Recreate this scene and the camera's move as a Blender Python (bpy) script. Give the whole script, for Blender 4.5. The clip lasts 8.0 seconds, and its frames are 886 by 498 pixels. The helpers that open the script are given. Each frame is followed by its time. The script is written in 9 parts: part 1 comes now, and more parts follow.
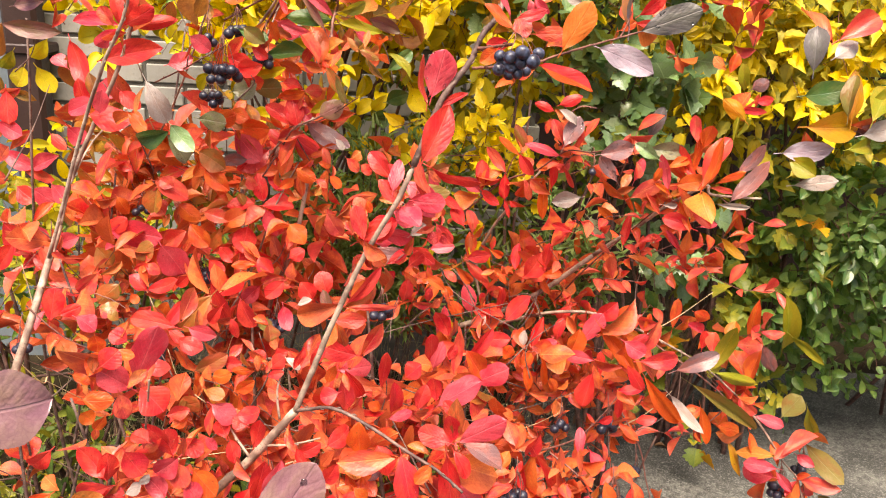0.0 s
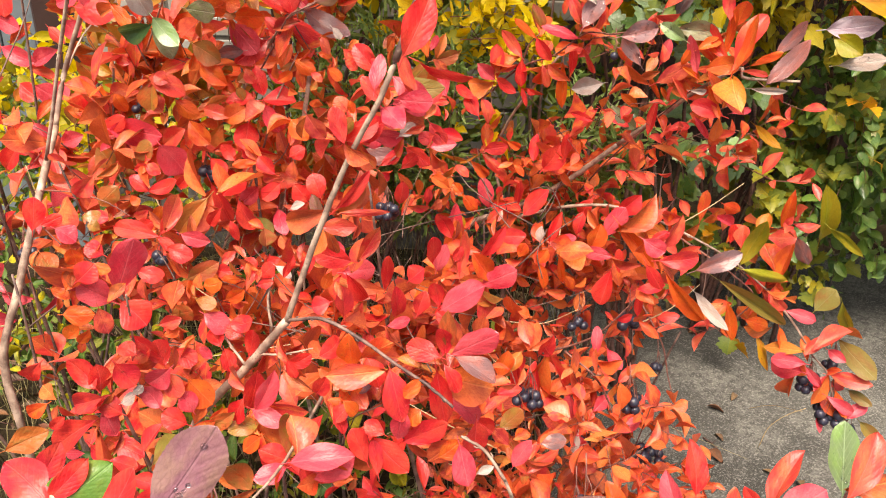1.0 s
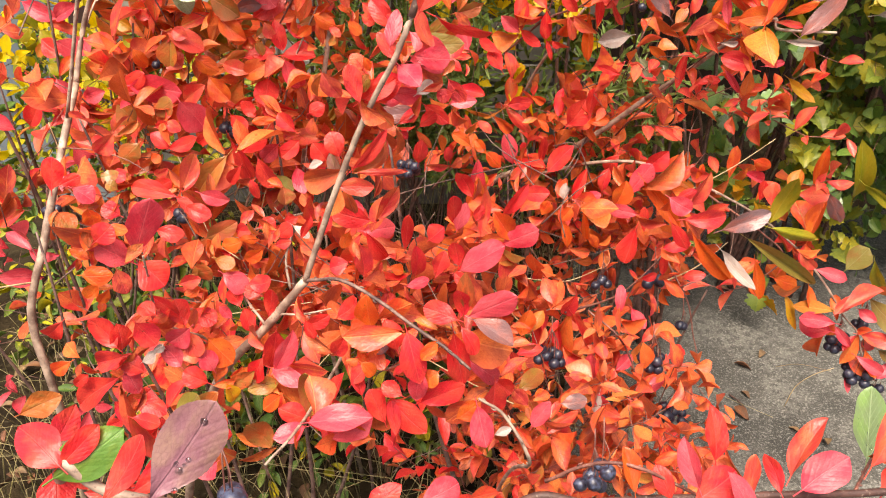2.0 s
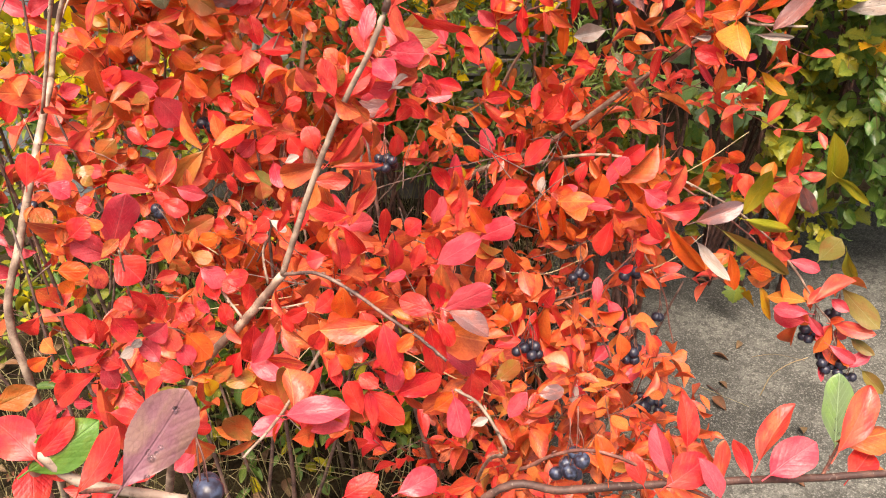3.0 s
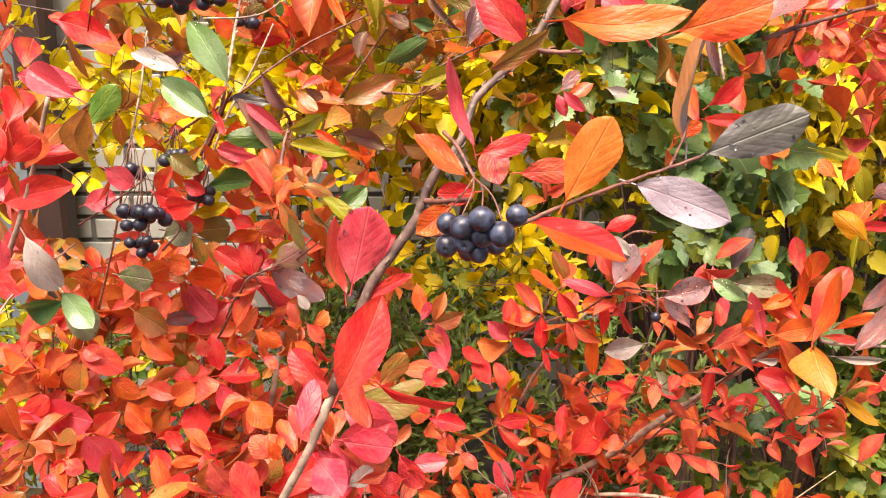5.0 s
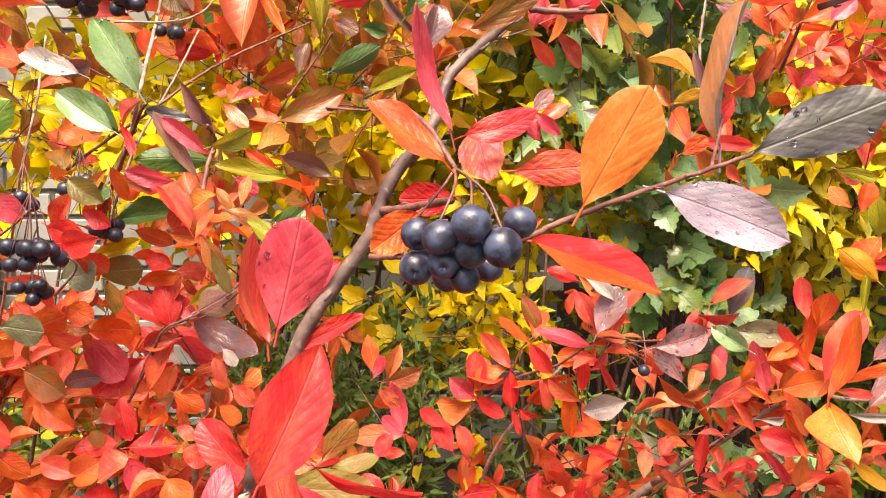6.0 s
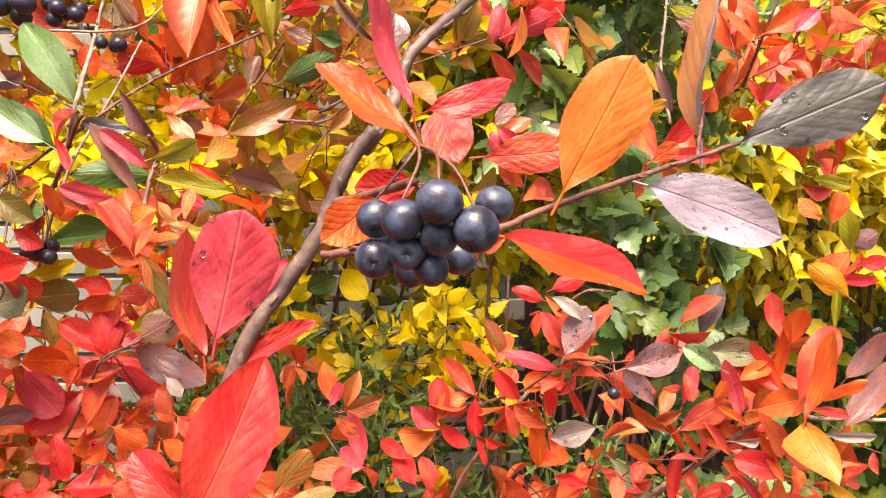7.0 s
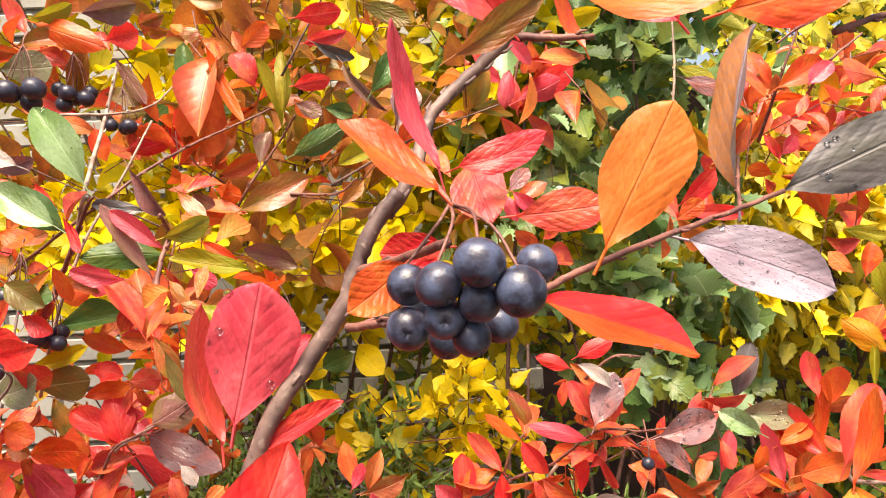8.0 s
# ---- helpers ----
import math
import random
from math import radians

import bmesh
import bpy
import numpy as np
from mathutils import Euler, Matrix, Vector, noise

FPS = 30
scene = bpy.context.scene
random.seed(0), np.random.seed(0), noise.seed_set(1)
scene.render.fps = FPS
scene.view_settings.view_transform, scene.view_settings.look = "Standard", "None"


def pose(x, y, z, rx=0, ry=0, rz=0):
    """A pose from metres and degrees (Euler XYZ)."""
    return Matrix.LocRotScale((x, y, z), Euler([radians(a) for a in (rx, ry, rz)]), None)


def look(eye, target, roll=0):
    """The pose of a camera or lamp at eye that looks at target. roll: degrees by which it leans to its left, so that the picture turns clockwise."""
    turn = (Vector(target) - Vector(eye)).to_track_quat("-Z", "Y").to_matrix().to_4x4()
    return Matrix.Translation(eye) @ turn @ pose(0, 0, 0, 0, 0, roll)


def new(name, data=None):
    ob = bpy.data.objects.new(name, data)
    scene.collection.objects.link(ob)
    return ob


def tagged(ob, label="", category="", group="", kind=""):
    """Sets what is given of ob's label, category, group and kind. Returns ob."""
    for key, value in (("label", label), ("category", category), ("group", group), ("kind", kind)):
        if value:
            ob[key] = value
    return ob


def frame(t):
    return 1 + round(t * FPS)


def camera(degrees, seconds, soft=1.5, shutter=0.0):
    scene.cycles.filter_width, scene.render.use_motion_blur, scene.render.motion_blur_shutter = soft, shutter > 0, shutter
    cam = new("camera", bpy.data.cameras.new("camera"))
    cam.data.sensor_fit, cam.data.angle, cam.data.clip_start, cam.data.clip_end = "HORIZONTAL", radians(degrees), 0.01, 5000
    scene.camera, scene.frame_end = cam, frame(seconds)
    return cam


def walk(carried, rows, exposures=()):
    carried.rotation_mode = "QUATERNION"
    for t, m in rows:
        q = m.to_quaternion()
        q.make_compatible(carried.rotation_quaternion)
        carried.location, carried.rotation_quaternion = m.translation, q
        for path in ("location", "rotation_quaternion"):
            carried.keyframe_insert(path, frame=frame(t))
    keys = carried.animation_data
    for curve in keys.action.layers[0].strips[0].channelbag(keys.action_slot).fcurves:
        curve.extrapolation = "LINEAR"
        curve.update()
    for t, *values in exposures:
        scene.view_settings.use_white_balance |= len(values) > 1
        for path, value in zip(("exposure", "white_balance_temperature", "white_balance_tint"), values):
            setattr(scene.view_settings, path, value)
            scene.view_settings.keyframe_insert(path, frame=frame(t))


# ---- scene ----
cam = camera(56.8, 8.0, soft=1.1)
PATH = [
    (0, (0.003, 0.006, 1.197), (0.03, 1.908, 0.58), 2.8),
    (0.5, (0.012, 0.028, 1.196), (0.0, 1.879, 0.438), 1.7),
    (1, (0.051, 0.061, 1.201), (-0.026, 1.85, 0.31), 0.8),
    (1.5, (0.059, 0.078, 1.199), (-0.077, 1.823, 0.233), -0.1),
    (1.7, (0.059, 0.077, 1.201), (-0.091, 1.812, 0.219), -0.2),
    (3, (0.066, 0.068, 1.204), (-0.035, 1.795, 0.2), 0.1),
    (3.5, (0.076, 0.109, 1.202), (-0.053, 1.868, 0.258), -0.3),
    (3.8, (0.093, 0.156, 1.212), (-0.08, 1.965, 0.375), -0.3),
    (4, (0.103, 0.188, 1.215), (-0.096, 2.029, 0.46), -0.3),
    (4.5, (0.086, 0.251, 1.22), (-0.12, 2.152, 0.635), -0.5),
    (5, (0.079, 0.306, 1.213), (-0.099, 2.248, 0.772), -0.7),
    (5.2, (0.077, 0.334, 1.205), (-0.084, 2.288, 0.811), -0.6),
    (6.3, (0.061, 0.435, 1.175), (0.057, 2.413, 0.88), -0.1),
    (6.5, (0.062, 0.44, 1.175), (0.087, 2.421, 0.895), -0.1),
    (7, (0.061, 0.451, 1.161), (0.108, 2.437, 0.931), -0.6),
    (7.5, (0.056, 0.464, 1.153), (0.098, 2.458, 1.009), -1.7),
    (8, (0.055, 0.469, 1.158), (0.082, 2.468, 1.103), -3.0),
]
walk(cam, [(t, look(eye, target, roll)) for t, eye, target, roll in PATH], exposures=((0, 1.68, 7450, 15), (1.2, 1.58, 7450, 15), (3.5, 1.6, 7450, 15), (5, 1.72, 7450, 15), (6, 1.82, 7450, 15), (8, 1.84, 7450, 15)))


# ---- overcast autumn daylight ----
world = bpy.data.worlds.new("sky")
scene.world = world
world.use_nodes = True
sky = world.node_tree.nodes.new("ShaderNodeTexSky")
sky.sky_type, sky.sun_disc = "NISHITA", False
sky.sun_elevation, sky.sun_rotation = radians(66), radians(193)
sky.air_density, sky.dust_density, sky.ozone_density = 1.0, 4.0, 0.6
backdrop = world.node_tree.nodes["Background"]
backdrop.inputs["Strength"].default_value = 0.072
world.node_tree.links.new(sky.outputs["Color"], backdrop.inputs["Color"])
sun = new("sun", bpy.data.lights.new("sun", "SUN"))
sun.data.energy, sun.data.angle, sun.data.color = 3.3, radians(38), (1.0, 0.95, 0.87)
sun.matrix_world = look((-0.35, -1.5, 3.4), (0, 0, 0))


# ---- materials ----
class Nodes:
    """A material's node tree with short calls for the nodes used here."""

    def __init__(self, name):
        self.mat = bpy.data.materials.new(name)
        self.mat.use_nodes = True
        self.tree = self.mat.node_tree
        self.tree.nodes.clear()
        self.out = self.tree.nodes.new("ShaderNodeOutputMaterial")

    def add(self, kind, **sockets):
        node = self.tree.nodes.new("ShaderNode" + kind)
        for key, value in sockets.items():
            self.set(node.inputs[key.replace("_", " ")], value)
        return node

    def set(self, socket, value):
        if isinstance(value, bpy.types.NodeSocket):
            self.tree.links.new(value, socket)
        else:
            socket.default_value = value

    def math(self, op, a, b=0.0, c=0.0):
        node = self.tree.nodes.new("ShaderNodeMath")
        node.operation = op
        for socket, value in zip(node.inputs, (a, b, c)):
            self.set(socket, value)
        return node.outputs[0]

    def mix(self, fac, a, b, blend="MIX"):
        node = self.tree.nodes.new("ShaderNodeMix")
        node.data_type, node.blend_type = "RGBA", blend
        self.set(node.inputs[0], fac)
        self.set(node.inputs[6], a if isinstance(a, bpy.types.NodeSocket) else (*a, 1))
        self.set(node.inputs[7], b if isinstance(b, bpy.types.NodeSocket) else (*b, 1))
        return node.outputs[2]

    def ramp(self, fac, stops):
        node = self.tree.nodes.new("ShaderNodeValToRGB")
        node.color_ramp.elements[0].position = stops[0][0]
        node.color_ramp.elements[0].color = (*stops[0][1], 1)
        node.color_ramp.elements[1].position = stops[-1][0]
        node.color_ramp.elements[1].color = (*stops[-1][1], 1)
        for place, colour in stops[1:-1]:
            node.color_ramp.elements.new(place).color = (*colour, 1)
        self.set(node.inputs[0], fac)
        return node.outputs[0]

    def step(self, value, low, high):
        node = self.tree.nodes.new("ShaderNodeMapRange")
        node.interpolation_type = "SMOOTHSTEP"
        for socket, v in zip(node.inputs, (value, low, high, 0.0, 1.0)):
            self.set(socket, v)
        return node.outputs[0]

    def noise(self, scale, detail=3.0, vector=None, w=None):
        node = self.tree.nodes.new("ShaderNodeTexNoise")
        node.inputs["Scale"].default_value, node.inputs["Detail"].default_value = scale, detail
        if vector is not None:
            self.set(node.inputs["Vector"], vector)
        if w is not None:
            node.noise_dimensions = "4D"
            self.set(node.inputs["W"], w)
        return node.outputs["Fac"]

    def bump(self, height, strength, distance):
        return self.add("Bump", Height=height, Strength=strength, Distance=distance).outputs[0]

    def done(self, shader):
        self.tree.links.new(shader, self.out.inputs["Surface"])
        return self.mat


def grey(v):
    return (v, v, v)


def leaf_material(name, tones, patch, patchy=0.45, rough=0.42, coat=0.15, through_light=0.28, vein=0.25, beads=0.0, joined=False, split=None):
    """A leaf: a tone for each leaf, patches of a second colour, midrib and side veins, a waxy upper side, light through the blade."""
    n = Nodes(name)
    if joined:
        rnd = n.tree.nodes.new("ShaderNodeNewGeometry").outputs["Random Per Island"]
    else:
        rnd = n.tree.nodes.new("ShaderNodeObjectInfo").outputs["Random"]
    uv = n.tree.nodes.new("ShaderNodeUVMap").outputs["UV"]
    xyz = n.add("SeparateXYZ", Vector=uv)
    side = n.math("ABSOLUTE", n.math("SUBTRACT", xyz.outputs[0], 0.5))
    along = xyz.outputs[1]
    shift = n.math("MULTIPLY", rnd, 37.0)
    base = n.ramp(rnd, [(i / (len(tones) - 1), c) for i, c in enumerate(tones)])
    big = n.noise(2.6, 3.0, uv, shift)
    fine = n.noise(22.0, 4.0, uv, shift)
    spots = n.noise(9.0, 2.0, uv, n.math("ADD", shift, 5.0))
    second = n.math("FRACT", n.math("MULTIPLY", rnd, 7.3))
    third = n.math("FRACT", n.math("MULTIPLY", rnd, 13.7))
    colour = n.mix(n.math("MULTIPLY", n.step(big, 0.42, 0.62), patchy), base, patch)
    fade = n.step(n.math("ADD", n.math("ABSOLUTE", n.math("SUBTRACT", along, second)), n.math("MULTIPLY", big, 0.6)), 0.45, 1.05)
    colour = n.mix(n.math("MULTIPLY", fade, n.math("MULTIPLY", third, 0.7)), colour, patch)
    half = n.step(n.math("SUBTRACT", xyz.outputs[0], 0.5), -0.015, 0.015)
    colour = n.mix(n.math("MULTIPLY", half, n.math("MULTIPLY", second, 0.35)), colour, tuple(v * 0.6 for v in tones[-1]))
    rim = n.math("MULTIPLY", n.step(side, 0.18, 0.42), n.noise(3.0, 2.0, uv, n.math("ADD", shift, 11.0)))
    colour = n.mix(n.math("MULTIPLY", rim, 0.35), colour, tuple(v * 0.55 for v in tones[0]))
    colour = n.mix(n.step(spots, 0.69, 0.74), colour, tuple(v * 0.35 for v in patch))
    if split:
        colour = n.mix(n.step(n.math("ADD", n.math("SUBTRACT", xyz.outputs[0], 0.46), n.math("MULTIPLY", n.math("SUBTRACT", big, 0.5), 0.2)), -0.02, 0.02), split, colour)
    dusk = n.math("MULTIPLY", n.step(third, 0.72, 0.98), n.step(big, 0.66, 0.40))
    colour = n.mix(n.math("MULTIPLY", dusk, 0.55), colour, tuple(v * 0.42 + 0.02 for v in tones[-1]))
    net = n.tree.nodes.new("ShaderNodeTexVoronoi")
    net.feature = "DISTANCE_TO_EDGE"
    net.inputs["Scale"].default_value = 15.0
    n.set(net.inputs["Vector"], uv)
    colour = n.mix(n.math("MULTIPLY", n.step(net.outputs["Distance"], 0.10, 0.0), 0.28), colour, tuple(v * 0.5 for v in tones[0]))
    midrib = n.step(side, 0.028, 0.008)
    wave = n.math("PINGPONG", n.math("SUBTRACT", n.math("MULTIPLY", along, 7.0), n.math("MULTIPLY", side, 6.0)), 0.5)
    veins = n.math("MULTIPLY", n.step(wave, 0.12, 0.0), n.step(side, 0.46, 0.12))
    ribs = n.math("MAXIMUM", midrib, n.math("MULTIPLY", veins, 0.42))
    light = tuple(min(1.0, v * 1.2 + 0.08) for v in tones[len(tones) // 2])
    colour = n.mix(n.math("MULTIPLY", ribs, vein), colour, light)
    colour = n.mix(n.math("MULTIPLY", n.math("SUBTRACT", fine, 0.35), 0.9), colour, tuple(v * 0.6 for v in tones[0]))
    quilt = n.math("MULTIPLY", n.step(wave, 0.0, 0.34), n.step(side, 0.0, 0.10))
    height = n.math("ADD", n.math("MULTIPLY", quilt, 0.07), n.math("MULTIPLY", big, 1.9))
    height = n.math("ADD", height, n.math("MULTIPLY", midrib, -0.3))
    height = n.math("ADD", height, n.math("MULTIPLY", fine, 0.10))
    roughness = n.math("ADD", n.math("MULTIPLY", fine, 0.25), rough - 0.1)
    if beads:
        cells = n.tree.nodes.new("ShaderNodeTexVoronoi")
        cells.inputs["Scale"].default_value = 24.0
        n.set(cells.inputs["Vector"], uv)
        size = n.math("MULTIPLY", n.noise(6.0, 1.0, uv, shift), 0.55)
        dome = n.step(cells.outputs["Distance"], size, n.math("MULTIPLY", size, 0.35))
        height = n.math("ADD", height, n.math("MULTIPLY", dome, 0.8 * beads))
        roughness = n.math("SUBTRACT", roughness, n.math("MULTIPLY", dome, 0.25 * beads))
    normal = n.bump(height, 0.7, 0.0018)
    skin = n.add("BsdfPrincipled", Base_Color=colour, Roughness=roughness, Normal=normal)
    skin.inputs["Specular IOR Level"].default_value = 0.35
    n.set(skin.inputs["Coat Weight"], n.math("MULTIPLY", n.step(second, 0.3, 1.0), coat * 1.5))
    skin.inputs["Coat Roughness"].default_value = 0.22
    lit = n.add("BsdfTranslucent", Color=colour, Normal=normal)
    return n.done(blend(n, through_light, skin, lit))


def blend(n, fac, a, b):
    node = n.tree.nodes.new("ShaderNodeMixShader")
    n.set(node.inputs[0], fac)
    n.tree.links.new(a.outputs[0], node.inputs[1])
    n.tree.links.new(b.outputs[0], node.inputs[2])
    return node.outputs[0]


# tones, patch colour, patchiness, roughness, coat, light through, veins
LEAF_KINDS = {
    "R": ([(0.74, 0.022, 0.030), (0.82, 0.046, 0.038), (0.78, 0.034, 0.060)], (0.84, 0.10, 0.06), 0.7, 0.38, 0.15, 0.36, 0.5),
    "P": ([(0.76, 0.045, 0.085), (0.80, 0.10, 0.13), (0.77, 0.05, 0.085)], (0.80, 0.15, 0.17), 0.7, 0.33, 0.25, 0.36, 0.5),
    "S": ([(0.78, 0.06, 0.05), (0.80, 0.10, 0.07), (0.76, 0.045, 0.06)], (0.74, 0.20, 0.08), 0.7, 0.36, 0.25, 0.34, 0.3),
    "O": ([(0.78, 0.088, 0.022), (0.80, 0.135, 0.025), (0.78, 0.065, 0.026)], (0.78, 0.20, 0.03), 0.7, 0.38, 0.22, 0.36, 0.3),
    "A": ([(0.82, 0.19, 0.035), (0.84, 0.23, 0.045), (0.80, 0.17, 0.03)], (0.84, 0.27, 0.05), 0.6, 0.40, 0.2, 0.40, 0.25),
    "K": ([(0.42, 0.10, 0.03), (0.50, 0.15, 0.03), (0.58, 0.10, 0.04)], (0.26, 0.16, 0.04), 0.8, 0.40, 0.25, 0.3, 0.3),
    "B": ([(0.34, 0.075, 0.03), (0.40, 0.16, 0.035), (0.44, 0.085, 0.04)], (0.26, 0.20, 0.03), 0.8, 0.32, 0.35, 0.28, 0.3),
    "U": ([(0.27, 0.105, 0.085), (0.30, 0.14, 0.12), (0.25, 0.09, 0.08)], (0.25, 0.17, 0.07), 0.75, 0.36, 0.30, 0.24, 0.35),
    "V": ([(0.18, 0.095, 0.10), (0.25, 0.155, 0.165), (0.24, 0.115, 0.11)], (0.38, 0.12, 0.09), 0.7, 0.30, 0.3, 0.15, 0.3, 0.9),
    # pale lilac tones hold the sky's sheen as colour
    "H": ([(0.38, 0.31, 0.36), (0.46, 0.39, 0.44), (0.38, 0.30, 0.35)], (0.28, 0.17, 0.21), 0.6, 0.26, 0.6, 0.10, 0.12, 0.4),
    "Vg": ([(0.22, 0.21, 0.115), (0.26, 0.24, 0.15), (0.22, 0.19, 0.11)], (0.18, 0.22, 0.08), 0.7, 0.26, 0.5, 0.15, 0.35, 1.0),
    # purple tones lightened to carry silvery highlights
    "M": ([(0.19, 0.075, 0.10), (0.26, 0.13, 0.16), (0.22, 0.08, 0.10)], (0.26, 0.17, 0.11), 0.6, 0.34, 0.6, 0.12, 0.15),
    "T": ([(0.26, 0.22, 0.26), (0.32, 0.27, 0.31), (0.27, 0.21, 0.24)], (0.26, 0.18, 0.20), 0.5, 0.32, 0.3, 0.15, 0.15, 0.0, False, (0.44, 0.17, 0.045)),
    "Q": ([(0.80, 0.10, 0.02), (0.80, 0.14, 0.025), (0.78, 0.08, 0.03)], (0.80, 0.20, 0.04), 0.5, 0.36, 0.2, 0.40, 0.2, 0.0, False, (0.76, 0.03, 0.045)),
    "J": ([(0.56, 0.47, 0.015), (0.64, 0.50, 0.015), (0.50, 0.46, 0.02)], (0.66, 0.42, 0.02), 0.5, 0.42, 0.1, 0.35, 0.25),
    "W": ([(0.48, 0.42, 0.38), (0.58, 0.52, 0.48), (0.50, 0.41, 0.37)], (0.44, 0.32, 0.26), 0.75, 0.40, 0.3, 0.25, 0.4, 0.7),
    "L": ([(0.27, 0.27, 0.012), (0.33, 0.31, 0.018), (0.24, 0.27, 0.018)], (0.42, 0.27, 0.02), 0.6, 0.42, 0.1, 0.35, 0.25),
    "G": ([(0.05, 0.13, 0.028), (0.085, 0.18, 0.035), (0.06, 0.14, 0.04)], (0.14, 0.17, 0.04), 0.7, 0.30, 0.4, 0.25, 0.45),
    "N": ([(0.10, 0.26, 0.035), (0.15, 0.33, 0.05), (0.12, 0.28, 0.05)], (0.26, 0.36, 0.06), 0.6, 0.32, 0.35, 0.35, 0.45),
    "Gg": ([(0.105, 0.096, 0.092), (0.135, 0.118, 0.12), (0.115, 0.098, 0.10)], (0.095, 0.092, 0.07), 0.7, 0.42, 0.25, 0.10, 0.3),
    "paleG": ([(0.23, 0.36, 0.15), (0.28, 0.41, 0.20), (0.25, 0.37, 0.18)], (0.19, 0.34, 0.09), 0.8, 0.34, 0.4, 0.3, 0.6, 0.4),
    "Ol": ([(0.24, 0.20, 0.04), (0.21, 0.20, 0.06), (0.28, 0.20, 0.045)], (0.28, 0.13, 0.04), 0.8, 0.38, 0.3, 0.35, 0.35),
    "Y": ([(0.60, 0.34, 0.015), (0.64, 0.28, 0.012), (0.55, 0.34, 0.02)], (0.62, 0.18, 0.02), 0.6, 0.38, 0.2, 0.35, 0.3),
    "yellow": ([(0.88, 0.65, 0.008), (0.82, 0.56, 0.010), (0.90, 0.70, 0.012)], (0.66, 0.44, 0.02), 0.5, 0.45, 0.1, 0.35, 0.25),
}
LEAF_MATS = {key: leaf_material("leaf " + key, *spec) for key, spec in LEAF_KINDS.items()}
